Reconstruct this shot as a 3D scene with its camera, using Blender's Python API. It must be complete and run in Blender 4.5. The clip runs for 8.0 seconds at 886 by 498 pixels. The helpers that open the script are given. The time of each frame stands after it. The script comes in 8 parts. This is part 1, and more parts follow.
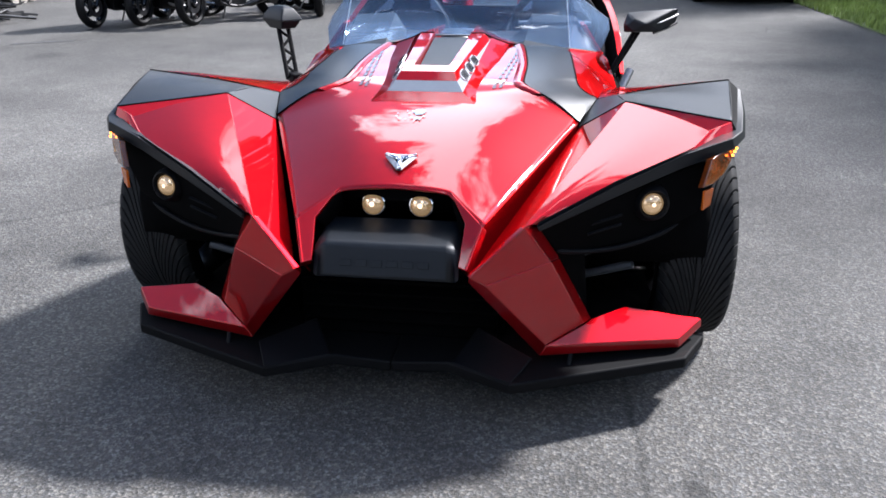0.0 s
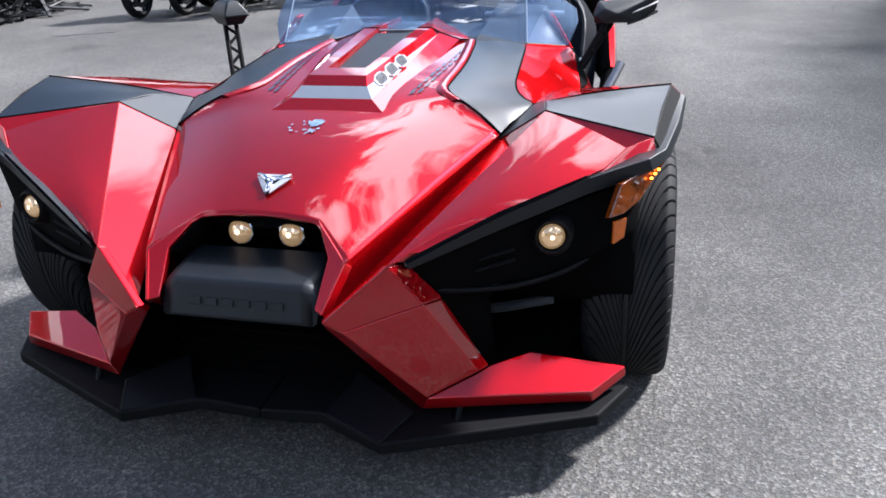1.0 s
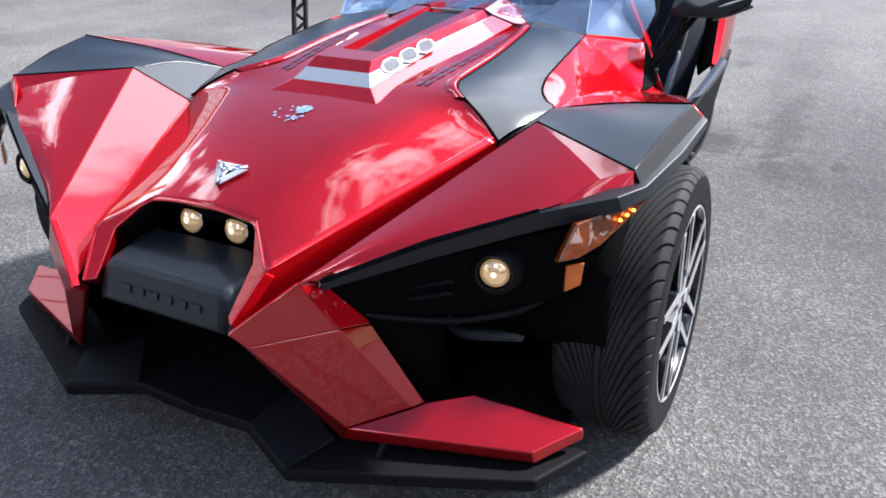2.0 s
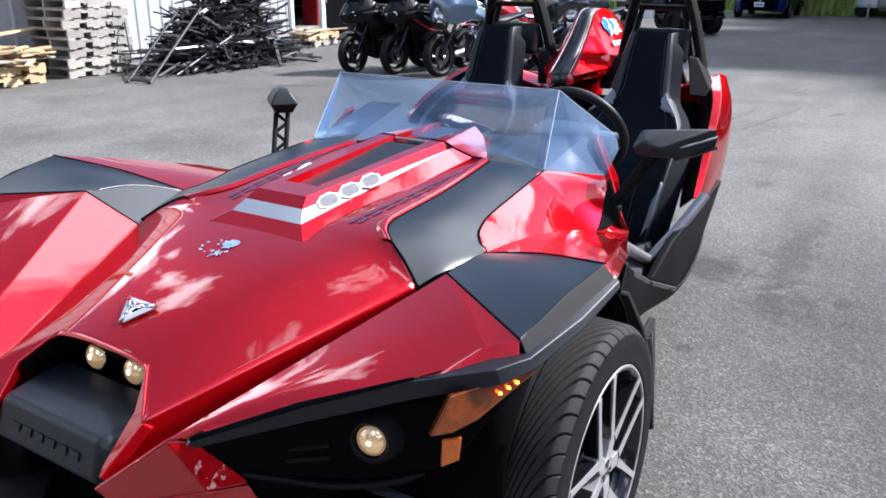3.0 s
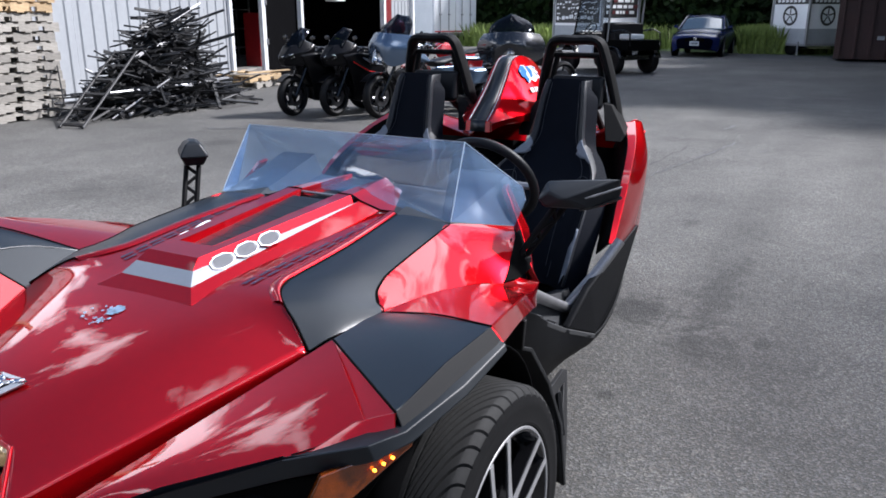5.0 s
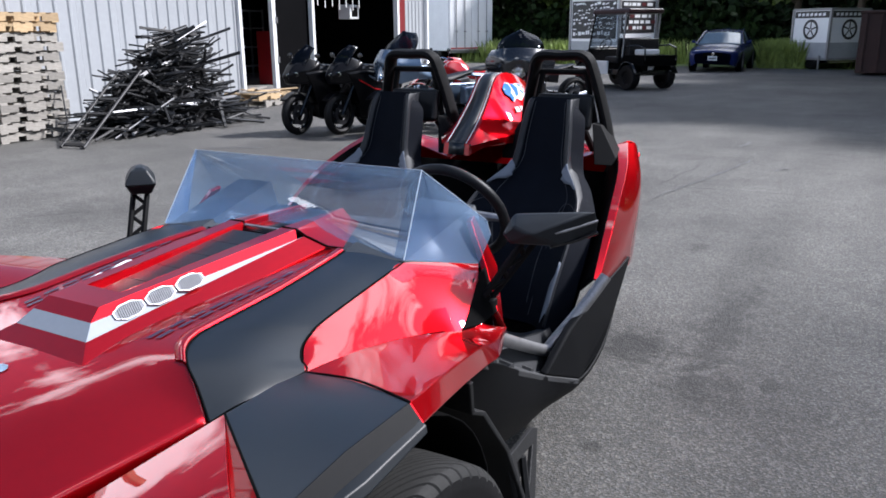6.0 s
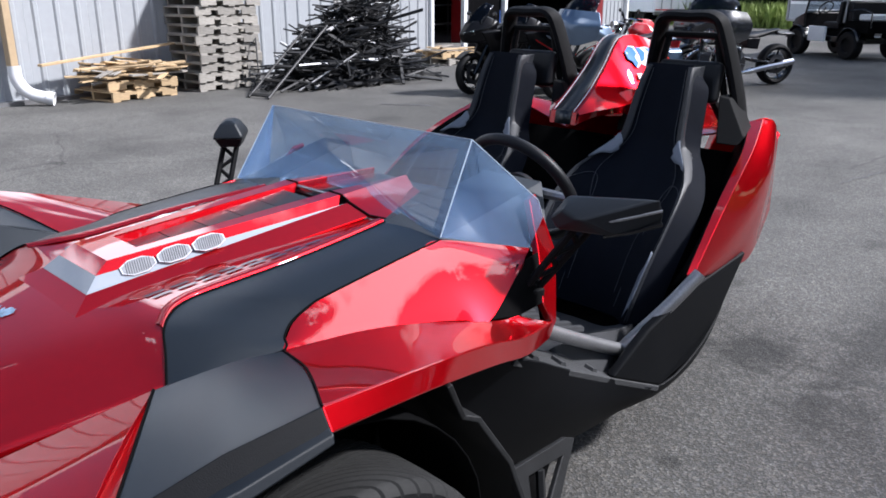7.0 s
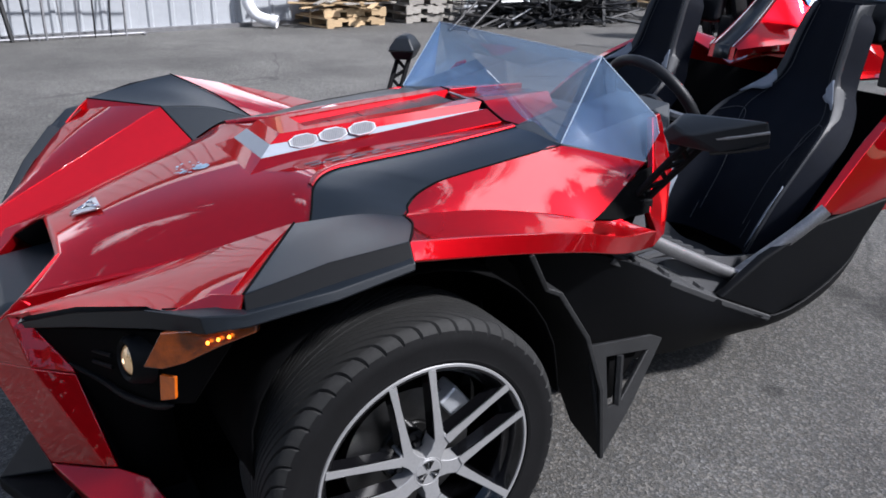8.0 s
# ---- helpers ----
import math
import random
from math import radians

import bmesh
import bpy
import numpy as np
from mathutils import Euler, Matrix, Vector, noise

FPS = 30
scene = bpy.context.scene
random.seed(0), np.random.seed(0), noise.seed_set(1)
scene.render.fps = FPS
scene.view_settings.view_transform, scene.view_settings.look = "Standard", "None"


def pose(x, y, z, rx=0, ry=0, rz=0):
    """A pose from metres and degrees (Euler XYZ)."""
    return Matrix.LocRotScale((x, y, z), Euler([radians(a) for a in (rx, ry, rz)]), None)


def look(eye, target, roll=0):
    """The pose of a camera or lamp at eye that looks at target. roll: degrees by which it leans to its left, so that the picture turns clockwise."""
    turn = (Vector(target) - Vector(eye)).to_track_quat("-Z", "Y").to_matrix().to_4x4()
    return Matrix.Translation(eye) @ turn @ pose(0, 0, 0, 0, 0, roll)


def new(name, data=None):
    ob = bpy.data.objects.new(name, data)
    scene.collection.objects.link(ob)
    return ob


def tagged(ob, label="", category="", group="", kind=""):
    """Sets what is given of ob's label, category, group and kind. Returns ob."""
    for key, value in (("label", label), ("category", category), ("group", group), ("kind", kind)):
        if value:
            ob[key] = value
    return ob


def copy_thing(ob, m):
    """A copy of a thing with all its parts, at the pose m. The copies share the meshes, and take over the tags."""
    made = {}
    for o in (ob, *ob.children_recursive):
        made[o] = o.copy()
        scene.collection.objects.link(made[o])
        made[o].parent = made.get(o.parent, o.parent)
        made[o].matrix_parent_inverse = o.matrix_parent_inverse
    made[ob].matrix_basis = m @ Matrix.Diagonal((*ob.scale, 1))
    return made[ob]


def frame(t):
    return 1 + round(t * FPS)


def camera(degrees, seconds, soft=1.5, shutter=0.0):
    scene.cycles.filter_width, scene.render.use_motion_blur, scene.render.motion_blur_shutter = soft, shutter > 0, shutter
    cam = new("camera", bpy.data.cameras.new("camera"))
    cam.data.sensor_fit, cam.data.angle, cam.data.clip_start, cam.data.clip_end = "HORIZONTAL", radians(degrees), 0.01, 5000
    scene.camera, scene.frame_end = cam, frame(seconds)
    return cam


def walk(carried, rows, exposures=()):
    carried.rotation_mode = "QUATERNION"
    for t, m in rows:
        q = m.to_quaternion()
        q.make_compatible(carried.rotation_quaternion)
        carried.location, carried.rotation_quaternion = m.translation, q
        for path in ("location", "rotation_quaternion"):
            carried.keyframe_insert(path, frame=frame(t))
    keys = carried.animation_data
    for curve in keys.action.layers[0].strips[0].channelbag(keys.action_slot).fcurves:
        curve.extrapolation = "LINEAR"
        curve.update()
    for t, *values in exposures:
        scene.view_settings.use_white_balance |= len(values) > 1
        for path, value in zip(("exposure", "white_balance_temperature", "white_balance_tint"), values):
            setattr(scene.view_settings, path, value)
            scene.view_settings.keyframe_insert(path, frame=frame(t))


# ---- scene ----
cam = camera(59.0, 8.0, soft=1.7)
PATH = [
    (0, (0.428, -2.593, 1.323), (0.163, -0.765, 0.557), -0.45),
    (0.5, (0.644, -2.392, 1.295), (0.296, -0.622, 0.431), -2.18),
    (1, (0.876, -2.185, 1.323), (0.421, -0.411, 0.519), -2.27),
    (1.2, (0.992, -2.128, 1.324), (0.375, -0.421, 0.485), -0.73),
    (2.3, (1.329, -1.663, 1.357), (0.446, -0.090, 0.493), -1.19),
    (2.5, (1.378, -1.611, 1.370), (0.451, -0.043, 0.543), -1.21),
    (3, (1.491, -1.510, 1.439), (0.494, 0.091, 0.776), 0.18),
    (3.5, (1.540, -1.466, 1.465), (0.592, 0.185, 0.852), 0.35),
    (4, (1.554, -1.446, 1.470), (0.636, 0.229, 0.878), 0.19),
    (4.5, (1.558, -1.425, 1.468), (0.632, 0.249, 0.886), 0.19),
    (4.7, (1.568, -1.419, 1.485), (0.673, 0.270, 0.897), 0.03),
    (5.8, (1.620, -1.129, 1.460), (0.647, 0.540, 0.943), 0.03),
    (6, (1.615, -1.036, 1.468), (0.655, 0.635, 0.932), -0.46),
    (6.5, (1.688, -0.818, 1.464), (0.647, 0.808, 0.940), -0.92),
    (7, (1.811, -0.635, 1.451), (0.486, 0.726, 0.825), 0.19),
    (7.5, (1.970, -0.645, 1.396), (0.451, 0.470, 0.727), 1.01),
    (8, (2.160, -0.672, 1.409), (0.577, 0.285, 0.650), 1.57),
]
walk(cam, [(t, look(eye, target, roll)) for t, eye, target, roll in PATH], exposures=[(0.0, 1.35, 5940, 13), (1.0, 1.43, 5940, 13), (2.4, 1.70, 5940, 13), (3.4, 1.35, 5940, 13), (4.0, 1.10, 5940, 13), (4.6, 0.98, 5940, 13), (6.4, 0.96, 5940, 13), (8.0, 0.88, 5940, 13)])

# ---- daylight: broken cloud, sun high behind the vehicle's left shoulder ----
SUN = Vector((0.79, 0.70, 1.0)).normalized()
world = bpy.data.worlds.new("sky")
scene.world = world
world.use_nodes = True
wn, wl = world.node_tree.nodes, world.node_tree.links
wn.clear()
w_out = wn.new("ShaderNodeOutputWorld")
w_bg = wn.new("ShaderNodeBackground")
w_bg.inputs["Strength"].default_value = 0.075
w_sky = wn.new("ShaderNodeTexSky")
w_sky.sky_type = "NISHITA"
w_sky.sun_disc = False
w_sky.sun_elevation = math.asin(SUN.z)
w_sky.sun_rotation = math.atan2(SUN.x, SUN.y)
w_co = wn.new("ShaderNodeTexCoord")
w_map = wn.new("ShaderNodeMapping")
w_map.inputs["Scale"].default_value = (1.0, 1.0, 1.7)
w_map.inputs["Location"].default_value = (2.1, 0.4, 0.9)
w_noise = wn.new("ShaderNodeTexNoise")
w_noise.inputs["Scale"].default_value = 1.7
w_noise.inputs["Detail"].default_value = 7.0
w_noise.inputs["Roughness"].default_value = 0.58
w_ramp = wn.new("ShaderNodeValToRGB")
w_ramp.color_ramp.elements[0].position, w_ramp.color_ramp.elements[1].position = 0.505, 0.55
w_mix = wn.new("ShaderNodeMix")
w_mix.data_type = "RGBA"
w_mix.inputs[7].default_value = (30.0, 30.4, 31.0, 1)
# the cloud cover thins towards the zenith
w_sep = wn.new("ShaderNodeSeparateXYZ")
w_cover = wn.new("ShaderNodeMath")
w_cover.operation = "MULTIPLY_ADD"
w_cover.inputs[1].default_value = -0.11
wl.new(w_co.outputs["Generated"], w_sep.inputs[0])
wl.new(w_sep.outputs["Z"], w_cover.inputs[0])
wl.new(w_noise.outputs["Fac"], w_cover.inputs[2])
wl.new(w_co.outputs["Generated"], w_map.inputs["Vector"])
wl.new(w_map.outputs[0], w_noise.inputs["Vector"])
wl.new(w_cover.outputs[0], w_ramp.inputs[0])
wl.new(w_ramp.outputs[0], w_mix.inputs[0])
wl.new(w_sky.outputs[0], w_mix.inputs[6])
wl.new(w_mix.outputs[2], w_bg.inputs["Color"])
wl.new(w_bg.outputs[0], w_out.inputs["Surface"])

sun = new("sun", bpy.data.lights.new("sun", "SUN"))
sun.data.energy, sun.data.angle, sun.data.color = 4.6, radians(4.5), (1.0, 0.955, 0.90)
sun.matrix_world = look(SUN * 60, (0, 0, 0))


# ---- materials ----
def material(name, base, rough=0.5, metal=0.0, coat=0.0, spread=0.0, scale=6.0, bump=0.0, bump_scale=200.0, rough_spread=0.0, vary=0.0, spec=0.5):
    """A Principled surface: spread mottles the colour at two sizes, bump gives fine relief, vary changes it from object to object."""
    m = bpy.data.materials.new(name)
    m.use_nodes = True
    n, l = m.node_tree.nodes, m.node_tree.links
    b = n["Principled BSDF"]
    b.inputs["Base Color"].default_value = (*base, 1)
    b.inputs["Roughness"].default_value = rough
    b.inputs["Metallic"].default_value = metal
    b.inputs["Coat Weight"].default_value = coat
    b.inputs["Coat Roughness"].default_value = 0.012
    b.inputs["Coat IOR"].default_value = 1.52
    b.inputs["Specular IOR Level"].default_value = spec
    co = n.new("ShaderNodeTexCoord")
    if spread or vary:
        mix = n.new("ShaderNodeMix")
        mix.data_type, mix.blend_type = "RGBA", "MULTIPLY"
        mix.inputs[0].default_value = 1.0
        mix.inputs[6].default_value = (*base, 1)
        value = None
        if spread:
            big, small = n.new("ShaderNodeTexNoise"), n.new("ShaderNodeTexNoise")
            big.inputs["Scale"].default_value, small.inputs["Scale"].default_value = scale, scale * 13
            big.inputs["Detail"].default_value, small.inputs["Detail"].default_value = 5, 4
            add = n.new("ShaderNodeMath")
            add.operation = "ADD"
            l.new(co.outputs["Object"], big.inputs["Vector"])
            l.new(co.outputs["Object"], small.inputs["Vector"])
            l.new(big.outputs["Fac"], add.inputs[0])
            l.new(small.outputs["Fac"], add.inputs[1])
            rng = n.new("ShaderNodeMapRange")
            rng.inputs["From Min"].default_value, rng.inputs["From Max"].default_value = 0.65, 1.35
            rng.inputs["To Min"].default_value, rng.inputs["To Max"].default_value = 1 - spread, 1 + spread
            l.new(add.outputs[0], rng.inputs["Value"])
            value = rng.outputs[0]
        if vary:
            info = n.new("ShaderNodeObjectInfo")
            r2 = n.new("ShaderNodeMapRange")
            r2.inputs["To Min"].default_value, r2.inputs["To Max"].default_value = 1 - vary, 1 + vary
            l.new(info.outputs["Random"], r2.inputs["Value"])
            if value is None:
                value = r2.outputs[0]
            else:
                mul = n.new("ShaderNodeMath")
                mul.operation = "MULTIPLY"
                l.new(value, mul.inputs[0])
                l.new(r2.outputs[0], mul.inputs[1])
                value = mul.outputs[0]
        l.new(value, mix.inputs[7])
        l.new(mix.outputs[2], b.inputs["Base Color"])
    if bump or rough_spread:
        grain = n.new("ShaderNodeTexNoise")
        grain.inputs["Scale"].default_value, grain.inputs["Detail"].default_value = bump_scale, 3
        l.new(co.outputs["Object"], grain.inputs["Vector"])
        if bump:
            bp = n.new("ShaderNodeBump")
            bp.inputs["Strength"].default_value, bp.inputs["Distance"].default_value = bump, 0.004
            l.new(grain.outputs["Fac"], bp.inputs["Height"])
            l.new(bp.outputs[0], b.inputs["Normal"])
        if rough_spread:
            r3 = n.new("ShaderNodeMapRange")
            r3.inputs["To Min"].default_value, r3.inputs["To Max"].default_value = rough - rough_spread, rough + rough_spread
            l.new(grain.outputs["Fac"], r3.inputs["Value"])
            l.new(r3.outputs[0], b.inputs["Roughness"])
    return m


def glass_material(name, tint, clear=0.75, rough=0.02, sky_haze=0.0, gloss=0.32):
    """Thin clear sheet: mostly see-through, with a mirror gloss that grows at a slant and a blue haze that paints in
    reflected sky.
    """
    m = bpy.data.materials.new(name)
    m.use_nodes = True
    n, l = m.node_tree.nodes, m.node_tree.links
    out = n["Material Output"]
    n.remove(n["Principled BSDF"])
    tr, gl, mx, fr = (n.new("ShaderNode" + k) for k in ("BsdfTransparent", "BsdfGlossy", "MixShader", "Fresnel"))
    tr.inputs["Color"].default_value = (*tint, 1)
    gl.inputs["Roughness"].default_value = rough
    fr.inputs["IOR"].default_value = 1.5
    mu = n.new("ShaderNodeMath")
    mu.operation, mu.use_clamp = "MULTIPLY_ADD", True
    mu.inputs[1].default_value, mu.inputs[2].default_value = gloss, 1.0 - clear
    l.new(fr.outputs[0], mu.inputs[0])
    l.new(mu.outputs[0], mx.inputs[0])
    l.new(tr.outputs[0], mx.inputs[1])
    l.new(gl.outputs[0], mx.inputs[2])
    last = mx.outputs[0]
    if sky_haze:
        # diffuse blue: film haze of the plastic plus painted-in sky reflection
        df, hz = n.new("ShaderNodeBsdfDiffuse"), n.new("ShaderNodeMixShader")
        df.inputs["Color"].default_value = (0.21, 0.32, 0.49, 1)
        hz.inputs[0].default_value = sky_haze
        l.new(last, hz.inputs[1])
        l.new(df.outputs[0], hz.inputs[2])
        last = hz.outputs[0]
    l.new(last, out.inputs["Surface"])
    return m


def glow_material(name, color, strength):
    m = bpy.data.materials.new(name)
    m.use_nodes = True
    b = m.node_tree.nodes["Principled BSDF"]
    b.inputs["Base Color"].default_value = (*color, 1)
    b.inputs["Roughness"].default_value = 0.15
    b.inputs["Emission Color"].default_value = (*color, 1)
    b.inputs["Emission Strength"].default_value = strength
    return m


RED = material("candy_red_paint", (0.40, 0.0022, 0.0062), rough=0.38, metal=0.84, coat=1.0, spread=0.05, scale=3.0, spec=0.1)
RED.node_tree.nodes["Principled BSDF"].inputs["Specular Tint"].default_value = (1.0, 0.15, 0.20, 1)  # the tinted lacquer keeps its red at a slant
RED.node_tree.nodes["Principled BSDF"].inputs["Coat IOR"].default_value = 1.60
VINYL = material("satin_charcoal_vinyl", (0.0052, 0.0078, 0.0108), rough=0.36, spread=0.12, scale=4.0, bump=0.05, bump_scale=700, spec=0.55)
PLASTIC = material("black_moulded_plastic", (0.0020, 0.0024, 0.0034), rough=0.55, spread=0.18, scale=5.0, bump=0.14, bump_scale=600, spec=0.14)
BLACK = material("black_liner_plastic", (0.0016, 0.0016, 0.0018), rough=0.8, spread=0.2, scale=6.0, spec=0.05)
GLOSSBLACK = material("gloss_black_paint", (0.004, 0.004, 0.0048), rough=0.22, coat=0.45, spread=0.1, spec=0.35)
RUBBER = material("tyre_rubber", (0.0055, 0.0055, 0.006), rough=0.55, spread=0.25, scale=9.0, bump=0.12, bump_scale=300, spec=0.18)
TREAD = material("paler_tread_rubber", (0.012, 0.012, 0.0118), rough=0.75, spread=0.3, scale=9.0, bump=0.12, bump_scale=300, spec=0.3)
ALLOY = material("machined_aluminium", (0.27, 0.27, 0.275), rough=0.5, metal=0.35, spread=0.08, scale=12, bump=0.03, bump_scale=500)
BUMPER = material("charcoal_bumper_skin", (0.0046, 0.0068, 0.0098), rough=0.46, spread=0.15, scale=5.0, bump=0.08, bump_scale=600, spec=0.36)
MESHGREY = material("pale_vent_mesh", (0.22, 0.23, 0.25), rough=0.8, spread=0.2, scale=90, spec=0.2)
BEZEL = material("satin_bezel", (0.42, 0.44, 0.47), rough=0.40, metal=0.5, spread=0.06, scale=20)
CHROME = material("chrome", (0.82, 0.82, 0.83), rough=0.09, metal=1.0, spread=0.04)
SILVER = material("silver_paint", (0.23, 0.26, 0.30), rough=0.5, metal=0.0, coat=0.4, spread=0.04, spec=0.3)
STEEL = material("dull_steel", (0.30, 0.30, 0.31), rough=0.45, metal=0.9, spread=0.2, scale=15)
FABRIC = material("black_seat_fabric", (0.0020, 0.0033, 0.0072), rough=0.7, spread=0.2, scale=20, bump=0.3, bump_scale=900, spec=0.08)
LEATHER = material("dark_seat_leather", (0.006, 0.0065, 0.008), rough=0.45, spread=0.15, scale=15, bump=0.1, bump_scale=400, spec=0.22)
BOLSTER = material("grey_bolster_leather", (0.013, 0.015, 0.019), rough=0.5, spread=0.2, scale=15, bump=0.12, bump_scale=400, spec=0.35)
CUSHION = material("grey_seat_leather", (0.030, 0.031, 0.034), rough=0.5, spread=0.25, scale=12, bump=0.15, bump_scale=300)
MATTE = material("matte_black_frame", (0.0024, 0.0026, 0.0032), rough=0.68, spread=0.2, scale=8, bump=0.1, bump_scale=500, spec=0.14)
GREYCLOTH = material("grey_seat_insert", (0.15, 0.17, 0.21), rough=0.6, spread=0.1, scale=30)
GUARD = material("weathered_guard_plastic", (0.0105, 0.0108, 0.0115), rough=0.6, spread=0.35, scale=14, bump=0.25, bump_scale=400, spec=0.3)
TRAYGREY = material("grey_tray_plastic", (0.035, 0.036, 0.038), rough=0.6, spread=0.3, scale=12, bump=0.2, bump_scale=400)
STITCH = material("pale_stitching", (0.055, 0.058, 0.066), rough=0.8)
AMBER = material("amber_lens", (0.115, 0.022, 0.0006), rough=0.14, coat=0.8, spread=0.45, scale=45, bump=0.1, bump_scale=120, spec=0.4)
REFLECTOR = material("orange_reflector", (0.50, 0.10, 0.004), rough=0.25, coat=0.5, spread=0.2, scale=80)
LAMPGLOW = material("faceted_lamp_lens", (0.72, 0.52, 0.32), rough=0.12, metal=0.85, coat=1.0, spread=0.3, scale=60, bump=0.25, bump_scale=90)
LAMPGLOW.node_tree.nodes["Principled BSDF"].inputs["Emission Color"].default_value = (1.0, 0.62, 0.28, 1)
LAMPGLOW.node_tree.nodes["Principled BSDF"].inputs["Emission Strength"].default_value = 0.10
GLASSEDGE = material("polished_screen_edge", (0.42, 0.50, 0.58), rough=0.25, spread=0.05)
BULB = glow_material("warm_bulb", (1.0, 0.72, 0.42), 0.9)
AMBERGLOW = glow_material("amber_diode", (1.0, 0.33, 0.02), 4.0)
CHEEKGLASS = glass_material("smoked_side_screen", (0.74, 0.83, 0.95), clear=1.0, rough=0.45, sky_haze=0.28, gloss=0.04)
SHIELD = glass_material("smoked_windshield", (0.76, 0.86, 0.97), clear=1.0, rough=0.02, sky_haze=0.15, gloss=0.2)
CLEARLENS = glass_material("clear_lens", (0.9, 0.9, 0.9), clear=0.85)
REDPLASTIC = material("red_tag", (0.6, 0.02, 0.03), rough=0.4)
DECALDARK = material("dark_decal_film", (0.035, 0.008, 0.022), rough=0.35, coat=0.6, spread=0.1)
SOFTDASH = material("soft_dash_cover", (0.028, 0.033, 0.040), rough=0.62, spread=0.15, scale=9, bump=0.1, bump_scale=500, spec=0.3)
DECALBLUE = material("blue_decal_film", (0.03, 0.16, 0.55), rough=0.3, coat=0.5)
DECALWHITE = material("white_decal_film", (0.75, 0.77, 0.8), rough=0.3, coat=0.5)
DECALICE = material("pale_blue_decal_film", (0.16, 0.23, 0.32), rough=0.3, coat=0.5, spread=0.7, scale=60)


# ---- building blocks ----
def empty(name, m=None, **tags):
    ob = new(name)
    ob.empty_display_size = 0.1
    if m is not None:
        ob.matrix_basis = m
    return tagged(ob, **tags)


def part(name, bm, mat, parent=None, label="", smooth=35, bevel=0.0, solid=0.0, segments=2):
    """Links a bmesh as one mesh object under a thing or a part."""
    me = bpy.data.meshes.new(name)
    bm.to_mesh(me)
    bm.free()
    me.materials.append(mat)
    if smooth:
        me.polygons.foreach_set("use_smooth", [True] * len(me.polygons))
        me.set_sharp_from_angle(angle=radians(smooth))
    ob = new(name, me)
    if parent is not None:
        ob.parent = parent
    if label:
        ob["label"] = label
    if solid:
        md = ob.modifiers.new("thickness", "SOLIDIFY")
        md.thickness, md.offset = solid, -1
    if bevel:
        md = ob.modifiers.new("edges", "BEVEL")
        md.width, md.segments, md.limit_method, md.angle_limit = bevel, segments, "ANGLE", radians(28)
        md.harden_normals = True
    return ob


def like(ob, m, parent=None):
    """Another object on the same mesh."""
    c = ob.copy()
    scene.collection.objects.link(c)
    c.parent = parent if parent is not None else ob.parent
    c.matrix_basis = m
    return c


def faces(bm, polys, ref=None):
    """Adds polygons that share equal corners; with ref, they face away from that point."""
    seen = {}
    for poly in polys:
        vs = []
        for p in poly:
            k = tuple(round(c, 4) for c in p)
            if k not in seen:
                seen[k] = bm.verts.new(p)
            if seen[k] not in vs:
                vs.append(seen[k])
        if len(vs) < 3:
            continue
        f = bm.faces.new(vs)
        f.normal_update()
        if ref is not None and f.normal.dot(f.calc_center_median() - Vector(ref)) < 0:
            f.normal_flip()
    return bm


def spline(ps, n):
    """n + 1 points on a Catmull-Rom curve through ps."""
    ps = [Vector(p) for p in ps]
    out = []
    for i in range(n + 1):
        u = i / n * (len(ps) - 1)
        k = min(int(u), len(ps) - 2)
        f = u - k
        a, b, c, d = (ps[max(k - 1, 0)], ps[k], ps[k + 1], ps[min(k + 2, len(ps) - 1)])
        out.append(0.5 * (2 * b + (c - a) * f + (2 * a - 5 * b + 4 * c - d) * f * f + (3 * b - a - 3 * c + d) * f**3))
    return out


def patch(bm, rows, nu=8, nv=8, ref=None):
    """A smooth sheet through a grid of control points."""
    cols = [spline(r, nv) for r in rows]
    grid = list(zip(*[spline(c, nu) for c in zip(*cols)]))
    vs = [[bm.verts.new(p) for p in line] for line in grid]
    for i in range(len(vs) - 1):
        for j in range(len(vs[0]) - 1):
            f = bm.faces.new((vs[i][j], vs[i][j + 1], vs[i + 1][j + 1], vs[i + 1][j]))
            f.normal_update()
            if ref is not None and f.normal.dot(f.calc_center_median() - Vector(ref)) < 0:
                f.normal_flip()
    return bm


def mirror(ps, s):
    return [(p[0] * s, p[1], p[2]) for p in ps]


def box(bm, c, size, turn=(0, 0, 0)):
    m = pose(*c, *turn) @ Matrix.Diagonal((*size, 1))
    bmesh.ops.create_cube(bm, size=1.0, matrix=m)
    return bm


def tube(bm, pts, r, n=10, caps=True, close=False):
    """A round bar along a line of points; r may be a list."""
    pts = [Vector(p) for p in pts]
    rs = r if isinstance(r, (list, tuple)) else [r] * len(pts)
    rings, up = [], None
    for i, p in enumerate(pts):
        if close:
            d = pts[(i + 1) % len(pts)] - pts[i - 1]
        else:
            d = pts[min(i + 1, len(pts) - 1)] - pts[max(i - 1, 0)]
        d.normalize()
        if up is None:
            up = d.orthogonal().normalized()
        up = (up - d * up.dot(d)).normalized()
        side = d.cross(up)
        rings.append([bm.verts.new(p + rs[i] * (math.cos(a) * up + math.sin(a) * side)) for a in (2 * math.pi * k / n for k in range(n))])
    last = len(rings) if close else len(rings) - 1
    for i in range(last):
        a, b = rings[i], rings[(i + 1) % len(rings)]
        for k in range(n):
            bm.faces.new((a[k], a[(k + 1) % n], b[(k + 1) % n], b[k]))
    if caps and not close:
        bm.faces.new(rings[0][::-1])
        bm.faces.new(rings[-1])
    return bm


